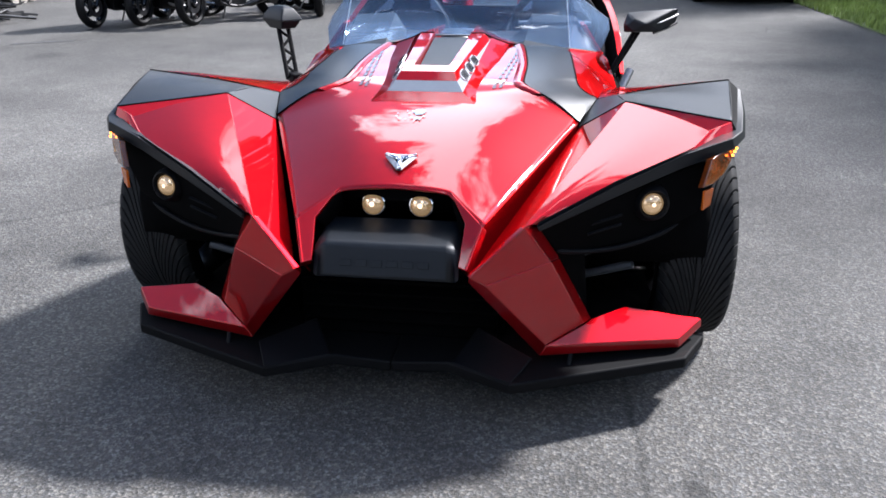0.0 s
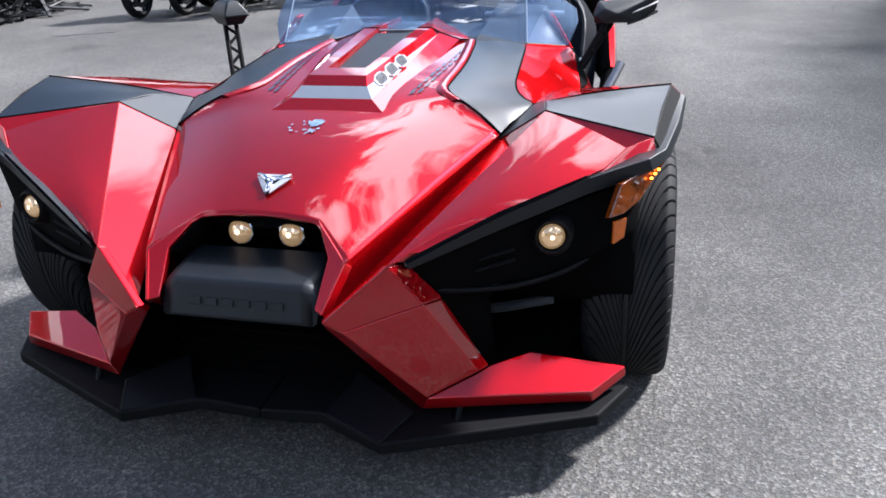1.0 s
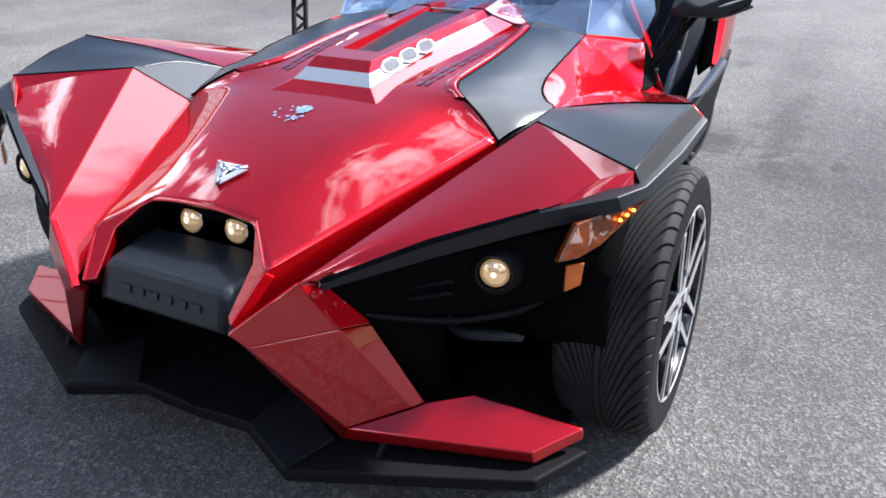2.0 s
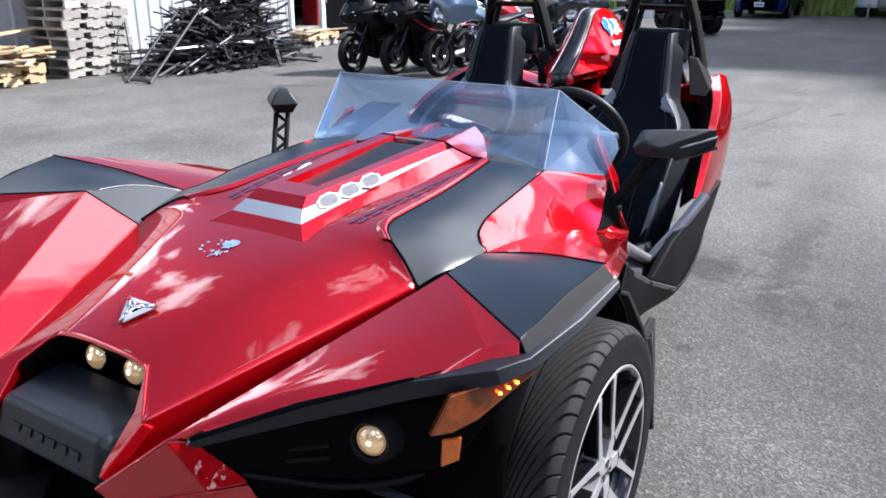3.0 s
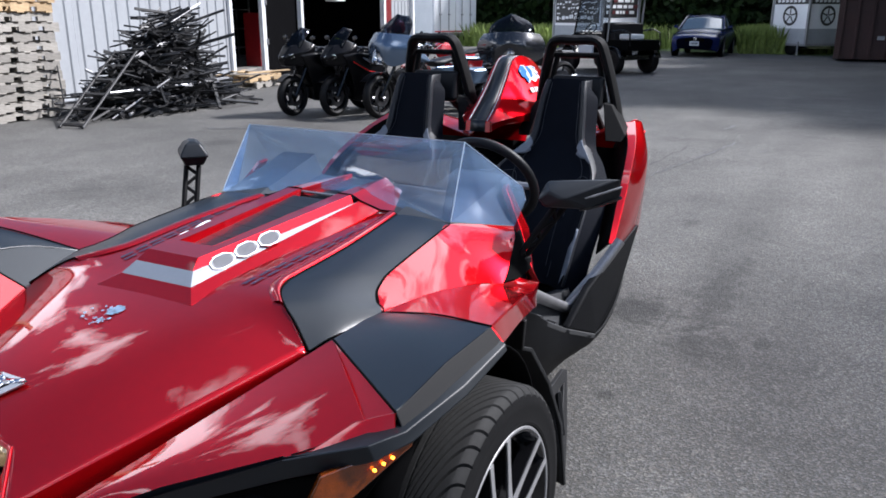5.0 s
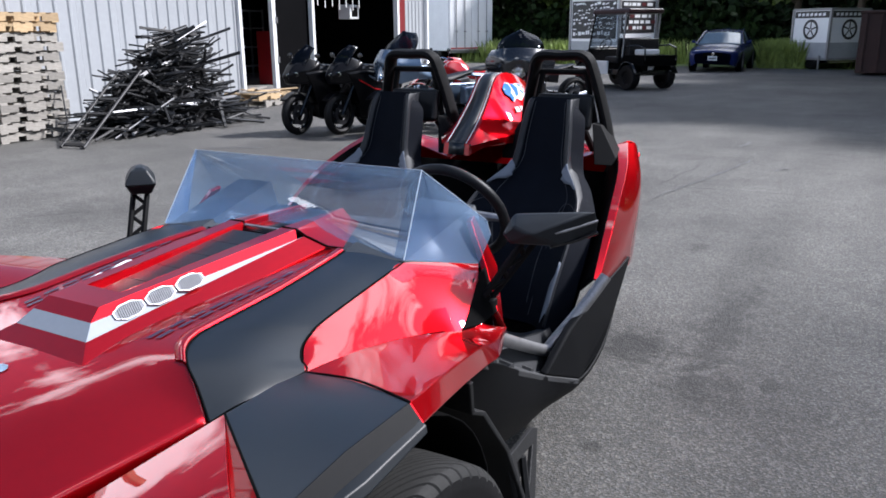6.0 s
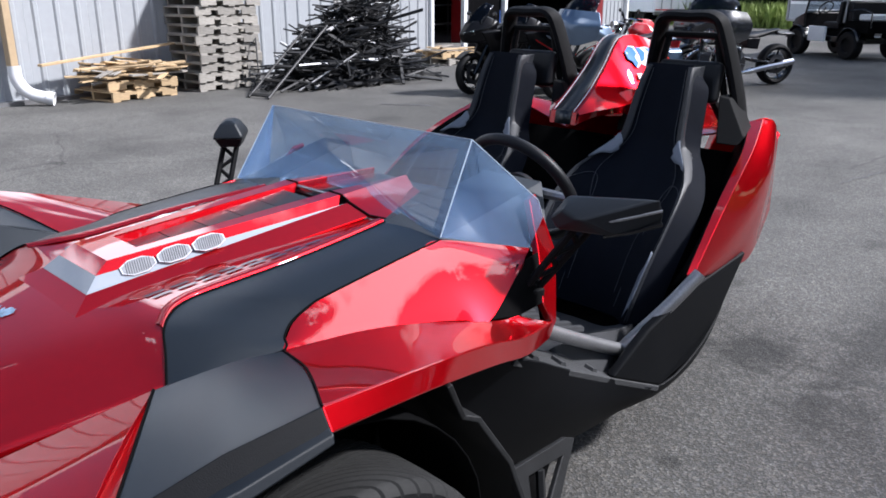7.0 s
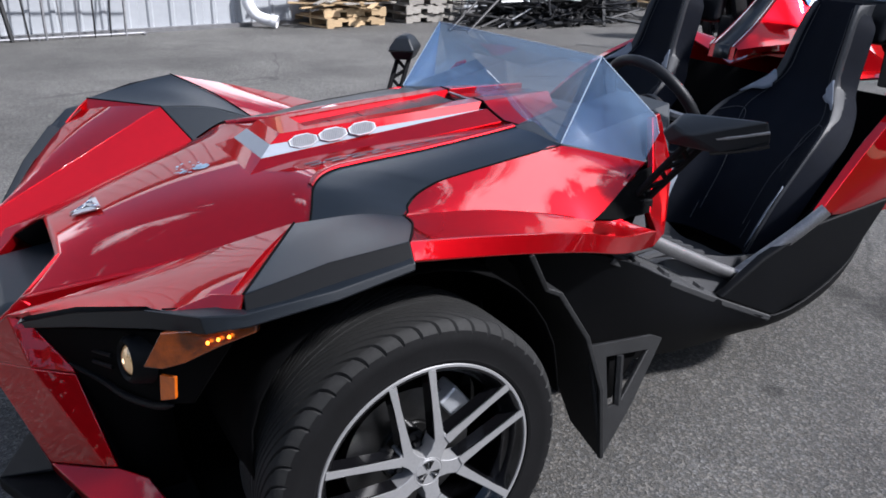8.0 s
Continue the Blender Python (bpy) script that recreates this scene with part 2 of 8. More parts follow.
def lathe(bm, profile, n=32, m=None):
    """Turns a profile of (radius, height) round the z axis, then places it by m."""
    m = m or Matrix()
    rings = []
    for r, z in profile:
        if r < 1e-5:
            rings.append([bm.verts.new(m @ Vector((0, 0, z)))])
        else:
            rings.append([bm.verts.new(m @ Vector((r * math.cos(2 * math.pi * k / n), r * math.sin(2 * math.pi * k / n), z))) for k in range(n)])
    for a, b in zip(rings, rings[1:]):
        for k in range(n):
            q = [a[k % len(a)], a[(k + 1) % len(a)], b[(k + 1) % len(b)], b[k % len(b)]]
            q = list(dict.fromkeys(q))
            if len(q) > 2:
                bm.faces.new(q)
    bmesh.ops.recalc_face_normals(bm, faces=bm.faces)
    return bm


def prism(bm, outline, direction):
    """A flat outline drawn out along a direction."""
    d = Vector(direction)
    a = [bm.verts.new(p) for p in outline]
    b = [bm.verts.new(Vector(p) + d) for p in outline]
    fs = [bm.faces.new(a), bm.faces.new(b[::-1])]
    for i in range(len(a)):
        j = (i + 1) % len(a)
        fs.append(bm.faces.new((a[j], a[i], b[i], b[j])))
    bmesh.ops.recalc_face_normals(bm, faces=fs)
    return bm


def ngon(bm, c, ax, ay, r, n=6, turn=0.0, sx=1.0):
    c, ax, ay = Vector(c), Vector(ax), Vector(ay)
    return [c + r * (sx * math.cos(turn + 2 * math.pi * k / n) * ax + math.sin(turn + 2 * math.pi * k / n) * ay) for k in range(n)]


def B():
    return bmesh.new()


# ---- setting materials ----
STAINS = [(0.66, 2.47, 0.17, 0.20, 0.36), (0.42, 2.40, 0.08, 0.09, 0.5), (0.83, -0.92, 0.04, 0.05, 0.5), (0.80, 1.45, 0.035, 0.05, 0.55), (1.30, 2.3, 0.04, 0.06, 0.6), (0.55, 4.4, 0.07, 0.12, 0.65), (-2.6, 4.4, 0.14, 0.22, 0.7), (-5.2, 5.6, 0.18, 0.25, 0.65), (0.95, 4.2, 0.16, 2.6, 0.86), (1.25, 3.0, 0.30, 1.1, 0.86), (1.0, 2.9, 0.09, 0.75, 0.66), (1.06, 2.15, 0.16, 0.22, 0.7), (0.1, 7.6, 0.10, 1.5, 0.82), (0.36, 9.2, 0.14, 1.8, 0.84), (0.24, 3.2, 0.05, 0.07, 0.68)]


def asphalt_material():
    """Worn asphalt: pale and dark chippings in a grey binder, broad patches, oil stains and fine cracks."""
    m = bpy.data.materials.new("weathered_asphalt")
    m.use_nodes = True
    n, l = m.node_tree.nodes, m.node_tree.links
    b = n["Principled BSDF"]
    co = n.new("ShaderNodeTexCoord")

    def node(kind, **kw):
        x = n.new("ShaderNode" + kind)
        for k, v in kw.items():
            x.inputs[k.replace("_", " ")].default_value = v
        return x

    def math2(op, a, c):
        x = n.new("ShaderNodeMath")
        x.operation = op
        for i, v in enumerate((a, c)):
            if isinstance(v, (int, float)):
                x.inputs[i].default_value = v
            else:
                l.new(v, x.inputs[i])
        return x.outputs[0]

    def ranged(value, lo, hi, to_lo, to_hi):
        x = node("MapRange", From_Min=lo, From_Max=hi, To_Min=to_lo, To_Max=to_hi)
        l.new(value, x.inputs["Value"])
        return x.outputs[0]

    stones = node("TexVoronoi", Scale=118.0)
    fine = node("TexVoronoi", Scale=300.0)
    broad = node("TexNoise", Scale=0.22, Detail=4.0, Roughness=0.55)
    patchy = node("TexNoise", Scale=1.7, Detail=5.0, Roughness=0.6)
    streak = node("TexNoise", Scale=0.8, Detail=3.0)
    stretch = node("Mapping", Scale=(1.0, 0.12, 1.0))
    l.new(co.outputs["Object"], stretch.inputs["Vector"])
    l.new(stretch.outputs[0], streak.inputs["Vector"])
    for t in (stones, fine, broad, patchy):
        l.new(co.outputs["Object"], t.inputs["Vector"])
    sep = n.new("ShaderNodeSeparateColor")
    l.new(stones.outputs["Color"], sep.inputs[0])
    sep2 = n.new("ShaderNodeSeparateColor")
    l.new(fine.outputs["Color"], sep2.inputs[0])
    grains = math2("MULTIPLY", ranged(math2("POWER", sep.outputs[0], 2.6), 0, 1, 0.68, 1.85), ranged(sep2.outputs[1], 0, 1, 0.60, 1.40))
    tone = math2("MULTIPLY", ranged(broad.outputs["Fac"], 0.36, 0.64, 0.70, 1.26), ranged(patchy.outputs["Fac"], 0.3, 0.7, 0.82, 1.16))
    tone = math2("MULTIPLY", tone, ranged(streak.outputs["Fac"], 0.35, 0.65, 0.86, 1.12))
    blot = node("TexNoise", Scale=0.55, Detail=9.0, Roughness=0.68)
    l.new(co.outputs["Object"], blot.inputs["Vector"])
    tone = math2("MULTIPLY", tone, ranged(blot.outputs["Fac"], 0.50, 0.66, 1.04, 0.70))
    # hairline cracks along the borders of large warped cells
    warp = node("TexNoise", Scale=1.1, Detail=6.0)
    l.new(co.outputs["Object"], warp.inputs["Vector"])
    wadd = n.new("ShaderNodeMix")
    wadd.data_type = "RGBA"
    wadd.inputs[0].default_value = 0.22
    l.new(co.outputs["Object"], wadd.inputs[6])
    l.new(warp.outputs["Color"], wadd.inputs[7])
    cells = n.new("ShaderNodeTexVoronoi")
    cells.feature = "DISTANCE_TO_EDGE"
    cells.inputs["Scale"].default_value = 0.33
    l.new(wadd.outputs[2], cells.inputs["Vector"])
    gate = node("TexNoise", Scale=0.25, Detail=1.0)
    l.new(co.outputs["Object"], gate.inputs["Vector"])
    crack = math2("MAXIMUM", ranged(cells.outputs["Distance"], 0.0, 0.0045, 0.55, 1.0), ranged(gate.outputs["Fac"], 0.50, 0.56, 1.0, 0.0))
    crack = math2("MINIMUM", crack, 1.0)
    total = math2("MULTIPLY", math2("MULTIPLY", grains, tone), crack)
    mix = n.new("ShaderNodeMix")
    mix.data_type, mix.blend_type = "RGBA", "MULTIPLY"
    mix.inputs[0].default_value = 1.0
    tint = n.new("ShaderNodeMix")
    tint.data_type = "RGBA"
    tint.inputs[6].default_value = (0.0770, 0.0770, 0.0760, 1)
    tint.inputs[7].default_value = (0.0870, 0.0805, 0.0705, 1)
    l.new(sep.outputs[1], tint.inputs[0])
    l.new(tint.outputs[2], mix.inputs[6])
    # soft oil stains, each an uneven spot
    edge = node("TexNoise", Scale=9.0, Detail=6.0, Roughness=0.65)
    l.new(co.outputs["Object"], edge.inputs["Vector"])
    for x, y, rx, ry, dark in STAINS:
        spot = node("Mapping", Location=(-x / rx, -y / ry, 0), Scale=(1 / rx, 1 / ry, 0))
        l.new(co.outputs["Object"], spot.inputs["Vector"])
        far = n.new("ShaderNodeVectorMath")
        far.operation = "LENGTH"
        l.new(spot.outputs[0], far.inputs[0])
        near = math2("ADD", far.outputs["Value"], ranged(edge.outputs["Fac"], 0.3, 0.7, -0.55, 0.55))
        total = math2("MULTIPLY", total, ranged(near, 0.55, 1.25, dark, 1.0))
    l.new(total, mix.inputs[7])
    l.new(mix.outputs[2], b.inputs["Base Color"])
    b.inputs["Roughness"].default_value = 0.82
    bump = node("Bump", Strength=0.55, Distance=0.006)
    l.new(math2("ADD", stones.outputs["Distance"], math2("MULTIPLY", fine.outputs["Distance"], 0.5)), bump.inputs["Height"])
    l.new(bump.outputs[0], b.inputs["Normal"])
    return m


ASPHALT = asphalt_material()
TAR = material("tar_seam", (0.06, 0.06, 0.062), rough=0.6, spread=0.3, scale=8)
GRASS = material("rough_grass", (0.11, 0.155, 0.036), rough=0.85, spread=0.45, scale=0.9, bump=0.8, bump_scale=30)
BLADE = material("grass_blades", (0.19, 0.25, 0.055), rough=0.7, spread=0.45, scale=0.7)
WHITEWALL = material("white_ribbed_steel", (0.32, 0.335, 0.355), rough=0.42, spread=0.07, scale=0.8, vary=0.03)
TRIMWHITE = material("white_trim", (0.70, 0.71, 0.72), rough=0.45, spread=0.08, scale=3)
# near-black: the unlit room's shade is put into this colour
SHADEBLACK = material("workshop_shade_black", (0.0025, 0.0025, 0.003), rough=0.9, spec=0.04, spread=0.3, scale=2)
CONCRETE = material("workshop_floor", (0.16, 0.155, 0.15), rough=0.8, spread=0.25, scale=1.5)
TAN = material("tan_pipe", (0.42, 0.31, 0.19), rough=0.5, spread=0.1, scale=5)
BARK = material("bark", (0.085, 0.065, 0.048), rough=0.95, spread=0.4, scale=4, bump=0.8, bump_scale=30)
# one foliage in two greens: shade painted into the first, sunlight into the second
SHADELEAF = material("leaves", (0.013, 0.027, 0.006), rough=0.65, spread=0.6, scale=0.35, spec=0.15)
SUNLEAF = material("lit_leaves", (0.11, 0.165, 0.026), rough=0.6, spread=0.45, scale=0.4)

# ---- ground ----
bm = B()
bmesh.ops.create_grid(bm, x_segments=4, y_segments=4, size=450)
tagged(part("ground", bm, ASPHALT, None, smooth=0), "weathered grey asphalt yard", "ground", kind="structure")


def lay(name, outline, z, mat, label, category, kind="structure"):
    bm = faces(B(), [[(x, y, z) for x, y in outline]], (0, 0, -5))
    return tagged(part(name, bm, mat, None, smooth=0), label, category, kind=kind)


random.seed(3)
for a, b, w in (((-0.17, 5.95), (0.05, 7.3), 0.008), ((0.05, 7.3), (0.24, 8.56), 0.014), ((0.55, 7.9), (0.68, 8.09), 0.02), ((-0.07, 9.63), (-0.01, 10.11), 0.025), ((-6.2, 6.4), (-5.6, 6.75), 0.05)):
    pts = []
    for k in range(15):
        f = k / 14
        pts.append((a[0] + (b[0] - a[0]) * f + random.uniform(-0.02, 0.02), a[1] + (b[1] - a[1]) * f + random.uniform(-0.02, 0.02), random.uniform(0.5, 1.0) * w))
    lay("tar_seam", [(x - r, y + r * 0.5) for x, y, r in pts] + [(x + r, y - r * 0.5) for x, y, r in pts[::-1]], 0.005, TAR, "dark tar-filled crack in the asphalt", "seam")

lay("grass_verge", [(4.35, 6.0), (4.45, 8.0), (4.55, 12.0), (5.2, 20), (6.0, 31.0), (60, 60), (60, 0), (12, 0)], 0.012, GRASS, "rough green grass beside the yard", "grass")
lay("grass_bank", [(-60, 34.0), (-14.0, 33.0), (-7, 32.6), (-1.5, 31.6), (2.0, 31.2), (6.0, 31.0), (60, 60), (60, 120), (-90, 120)], 0.010, GRASS, "weedy grass under the trees", "grass")


def blades(name, spots, n, h0, h1, seed, label):
    """Upright blades scattered over strips (x0, x1, y0, y1)."""
    rnd = np.random.default_rng(seed)
    verts, polys = [], []
    for _ in range(n):
        x0, x1, y0, y1 = spots[rnd.integers(len(spots))]
        x, y, h, a = rnd.uniform(x0, x1), rnd.uniform(y0, y1), rnd.uniform(h0, h1), rnd.uniform(0, math.pi)
        w = h * 0.05 + 0.008
        dx, dy, lx, ly = w * math.cos(a), w * math.sin(a), rnd.normal(0, 0.25) * h, rnd.normal(0, 0.25) * h
        k = len(verts)
        verts += [(x - dx, y - dy, 0), (x + dx, y + dy, 0), (x + lx * 0.5 + dx * 0.7, y + ly * 0.5 + dy * 0.7, h * 0.6), (x + lx, y + ly, h), (x + lx * 0.5 - dx * 0.7, y + ly * 0.5 - dy * 0.7, h * 0.6)]
        polys += [(k, k + 1, k + 2, k + 4), (k + 4, k + 2, k + 3)]
    me = bpy.data.meshes.new(name)
    me.from_pydata(verts, [], polys)
    me.materials.append(BLADE)
    return tagged(new(name, me), label, "grass", kind="stuff")


blades("tall_grass", [(-3.2, -1.6, 31.8, 34.5), (-3.4, 2.0, 32.5, 36), (-16, -10.5, 33.2, 37), (-24, -6, 34.0, 40), (-3.4, 6, 33, 40)], 16000, 0.35, 1.15, 4, "tall weedy green grass")
blades("verge_grass", [(4.5, 7.5, 7.5, 13.5), (4.7, 9, 8, 20)], 14000, 0.05, 0.16, 6, "short rough grass along the verge")

# ---- workshop building ----
W0, WU = Vector((-9.45, 3.0, 0)), Vector((-0.167, 0.986, 0)).normalized()
WN = Vector((WU.y, -WU.x, 0))
WALLM = Matrix(((WU.x, WN.x, 0, W0.x), (WU.y, WN.y, 0, W0.y), (0, 0, 1, 0), (0, 0, 0, 1)))  # x along the wall, y out of it
HIGH = 4.2


def in_wall(name, c, size, mat, parent=None, label="", bevel=0.0):
    ob = part(name, box(B(), c, size), mat, parent, label, smooth=0, bevel=bevel)
    if parent is None:
        ob.matrix_basis = WALLM
    return ob


wall = in_wall("wall_west", (-4.84, -0.16, HIGH / 2), (28.34, 0.16, HIGH), TRIMWHITE)
tagged(wall, "white ribbed steel workshop wall", "wall", kind="structure")
prof = []
for k in range(3):
    x = 0.304 * k
    prof += [(x, 0.0), (x + 0.105, 0.0), (x + 0.13, 0.024), (x + 0.174, 0.024), (x + 0.20, 0.0)]
prof.append((0.912, 0.0))
bm = B()
lo = [bm.verts.new((x, y + 0.002, 0.03)) for x, y in prof]
hi = [bm.verts.new((x, y + 0.002, HIGH)) for x, y in prof]
for i in range(len(prof) - 1):
    bm.faces.new((lo[i + 1], lo[i], hi[i], hi[i + 1]))
first = part("wall_panel", bm, WHITEWALL, wall, smooth=0, solid=0.0015)
first.matrix_basis = Matrix.Translation((-19.0, -0.08, 0))
for k in range(1, 31):
    like(first, Matrix.Translation((-19.0 + 0.914 * k, -0.08, 0)), wall)
in_wall("base_trim", (-4.84, -0.03, 0.03), (28.34, 0.10, 0.06), STEEL, wall)
in_wall("corner_trim", (9.30, -0.06, HIGH / 2), (0.10, 0.14, HIGH), TRIMWHITE, wall)
# opening with its posts, lintel and a dark sliding leaf
door = in_wall("door_1", (10.62, -0.02, 1.62), (0.16, 0.10, 3.24), TRIMWHITE, None, "", 0.01)
tagged(door, "wide open workshop doorway with white posts", "doorway", kind="structure")
in_wall("post", (12.50, -0.04, 1.62), (0.13, 0.12, 3.24), TRIMWHITE, door, bevel=0.01)
in_wall("leaf", (11.55, -0.14, 1.60), (1.70, 0.05, 3.18), SHADEBLACK, door, "dark sliding door leaf")
in_wall("hinge", (10.70, 0.045, 0.85), (0.05, 0.03, 0.14), STEEL, door)
in_wall("hinge", (10.70, 0.045, 1.75), (0.05, 0.03, 0.14), STEEL, door)
in_wall("red_jamb", (18.25, -0.06, 1.62), (0.55, 0.12, 3.24), material("dark_red_trim", (0.16, 0.012, 0.015), rough=0.5, spread=0.15), door, "dark red jamb")
in_wall("jamb_post", (17.88, -0.02, 1.62), (0.16, 0.14, 3.24), TRIMWHITE, door)
in_wall("lintel", (13.9, -0.08, 3.72), (9.2, 0.16, 0.96), TRIMWHITE, door)
far_wall = in_wall("wall_north", (19.5, -0.16, HIGH / 2), (2.0, 0.16, HIGH), TRIMWHITE)
tagged(far_wall, "white ribbed steel wall at the workshop's end", "wall", kind="structure")
for k in range(2):
    like(first, Matrix.Translation((18.55 + 0.914 * k, -0.08, 0)), far_wall)
in_wall("corner_trim", (20.45, -0.05, HIGH / 2), (0.14, 0.20, HIGH), TRIMWHITE, far_wall)
in_wall("gable", (20.42, -6.2, HIGH / 2), (0.16, 12.0, HIGH), TRIMWHITE, far_wall)
room = in_wall("wall_inside", (14.9, -8.0, 2.08), (11.2, 0.15, 4.16), SHADEBLACK)
tagged(room, "back wall inside the workshop, near-black for shade", "wall", kind="structure")
in_wall("side_lining", (9.36, -4.2, 2.08), (0.12, 7.7, 4.16), SHADEBLACK, room)
in_wall("side_lining", (20.28, -4.2, 2.08), (0.12, 7.7, 4.16), SHADEBLACK, room)
tagged(in_wall("ceiling", (14.9, -4.2, 4.0), (11.0, 7.7, 0.1), SHADEBLACK), "workshop ceiling, near-black for shade", "ceiling", kind="structure")
tagged(in_wall("floor", (14.9, -4.1, 0.004), (10.9, 7.8, 0.01), CONCRETE), "dim concrete workshop floor", "floor", kind="structure")
tagged(in_wall("roof", (0.7, -6.2, HIGH + 0.08), (39.8, 12.6, 0.16), TRIMWHITE), "pale metal workshop roof", "roof", kind="structure")

# ---- trees ----
def tree(name, seed, height, spread, leaves, dark=True):
    """Tapered trunk, limbs and a broken crown of many small leaf tufts."""
    rnd = np.random.default_rng(seed)
    t = empty(name)
    bm = B()
    trunk = spline([(0, 0, -0.1), (rnd.normal(0, 0.1), rnd.normal(0, 0.1), height * 0.25), (rnd.normal(0, 0.25), rnd.normal(0, 0.25), height * 0.55), (rnd.normal(0, 0.4), rnd.normal(0, 0.4), height * 0.9)], 14)
    tube(bm, trunk, [height * 0.020 * (1 - 0.85 * k / 14) + 0.02 for k in range(15)], 8)
    part("trunk", bm, BARK, t)
    tips = []
    bm = B()
    for k in range(13):
        f = rnd.uniform(0.22, 0.92)
        p = trunk[int(f * 14)]
        a = rnd.uniform(0, 2 * math.pi)
        ln = spread * (1.15 - f * 0.7) * rnd.uniform(0.6, 1.05)
        d = Vector((math.cos(a), math.sin(a), rnd.uniform(0.15, 0.7)))
        pts = spline([p, p + d * ln * 0.5 + Vector((0, 0, 0.1)), p + d * ln + Vector((0, 0, 0.25 * ln))], 6)
        tube(bm, pts, [0.07 * (1 - 0.8 * q / 6) * height / 9 for q in range(7)], 5)
        tips += [pts[3], pts[5], pts[6]]
    part("limbs", bm, BARK, t)
    tips += [trunk[-1], trunk[-2]]
    verts, polys = [], []
    per = leaves // len(tips)
    for c in tips:
        r = spread * rnd.uniform(0.26, 0.46)
        for _ in range(per):
            v = rnd.normal(0, 1, 3)
            v = v / np.linalg.norm(v) * r * rnd.uniform(0.25, 1.0) ** 0.5 * np.array([1, 1, 0.72])
            p = np.array(c) + v
            s = rnd.uniform(0.10, 0.26) * (height / 10) ** 0.5
            a, b = rnd.normal(0, 1, 3), rnd.normal(0, 1, 3)
            a /= np.linalg.norm(a)
            b -= a * (a @ b)
            b /= np.linalg.norm(b)
            k = len(verts)
            verts += [tuple(p - a * s), tuple(p + b * s * 0.55), tuple(p + a * s), tuple(p - b * s * 0.55)]
            polys.append((k, k + 1, k + 2, k + 3))
    me = bpy.data.meshes.new("crown")
    me.from_pydata(verts, [], polys)
    me.materials.append(SHADELEAF if dark else SUNLEAF)
    ob = new("crown", me)
    ob.parent = t
    return t


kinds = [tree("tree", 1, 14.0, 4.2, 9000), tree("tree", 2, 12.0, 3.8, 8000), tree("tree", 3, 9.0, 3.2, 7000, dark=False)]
# x above 4 with y below 40: unseen trees, added to shade the yard
places = [(-27, 43, 0), (-22, 40.5, 1), (-17.5, 43, 0), (-13.0, 53, 1), (-9.6, 51, 0), (-6.4, 47.5, 1), (-4.2, 46.5, 0), (-1.4, 45.0, 1), (1.6, 46, 0), (4.5, 44, 1), (8.0, 44.5, 0), (14, 16, 1), (13.2, 12.0, 0), (8.2, 31.0, 1), (6.8, 23.0, 1), (12.0, 21.5, 0), (7.6, 27.0, 0), (10.5, 25.5, 0), (9.5, 20.0, 1), (13, 33, 0), (6.0, 21.0, 1), (5.2, 25.2, 0), (4.4, 35.6, 1), (6.0, 33.4, 0), (5.8, 37.0, 0), (0.8, 35.2, 2), (-2.6, 36.3, 2), (-0.1, 34.2, 2), (-12.2, 39.0, 2), (-10.2, 40.5, 2), (-15.0, 41.0, 2), (-33, 45, 1), (-40, 42, 0), (12, 43, 1), (-19.5, 48, 0), (-8.5, 47, 0), (3, 47, 0), (-25.5, 50, 1)]
random.seed(21)
used = set()
for x, y, k in places:
    m = pose(x, y, 0, 0, 0, random.uniform(0, 360))
    if k in used:
        t = copy_thing(kinds[k], m)
    else:
        used.add(k)
        t = kinds[k]
        t.matrix_basis = m
    tagged(t, "tall broadleaf tree behind the yard, leaves painted as shaded" if k < 2 else "tree at the wood's edge, leaves painted as sunlit", "tree", "trees round the yard")
# undergrowth closing the wood's edge, and the deep wood behind it
def foliage(name, seed, count, place, small, large, label, category):
    """A mass of loose leaves; place gives the centre of each."""
    rnd = np.random.default_rng(seed)
    verts, polys = [], []
    for _ in range(count):
        p, size = np.array(place(rnd)), rnd.uniform(small, large)
        a, b = rnd.normal(0, 1, 3), rnd.normal(0, 1, 3)
        a /= np.linalg.norm(a)
        b -= a * (a @ b)
        b /= np.linalg.norm(b)
        k = len(verts)
        verts += [tuple(p - a * size), tuple(p + b * size * 0.6), tuple(p + a * size), tuple(p - b * size * 0.6)]
        polys.append((k, k + 1, k + 2, k + 3))
    me = bpy.data.meshes.new(name)
    me.from_pydata(verts, [], polys)
    me.materials.append(SHADELEAF)
    return tagged(new(name, me), label, category, kind="stuff")


def low_growth(rnd):
    x = rnd.uniform(-45, 16)
    y = 37.5 + rnd.uniform(0, 7) + 0.02 * abs(x)
    return x, y, abs(rnd.normal(0, 1.0)) * (1.0 + 0.5 * math.sin(x * 0.8) + 0.3 * (y - 37)) + 0.1


def deep_wood(rnd):
    x = rnd.uniform(-70, 40)
    return x, rnd.uniform(47, 56), rnd.uniform(0, 1) ** 0.9 * (11.5 + 1.6 * math.sin(x * 0.31) + 0.9 * math.sin(x * 0.83))


foliage("undergrowth", 8, 26000, low_growth, 0.10, 0.30, "undergrowth along the wood's edge, leaves painted as shaded", "undergrowth")
bm = B()
bmesh.ops.create_grid(bm, x_segments=90, y_segments=6, size=0.5, matrix=Matrix.Translation((-15, 58, 5.2)) @ Matrix.Rotation(math.pi / 2, 4, "X") @ Matrix.Diagonal((130, 10.4, 1, 1)))
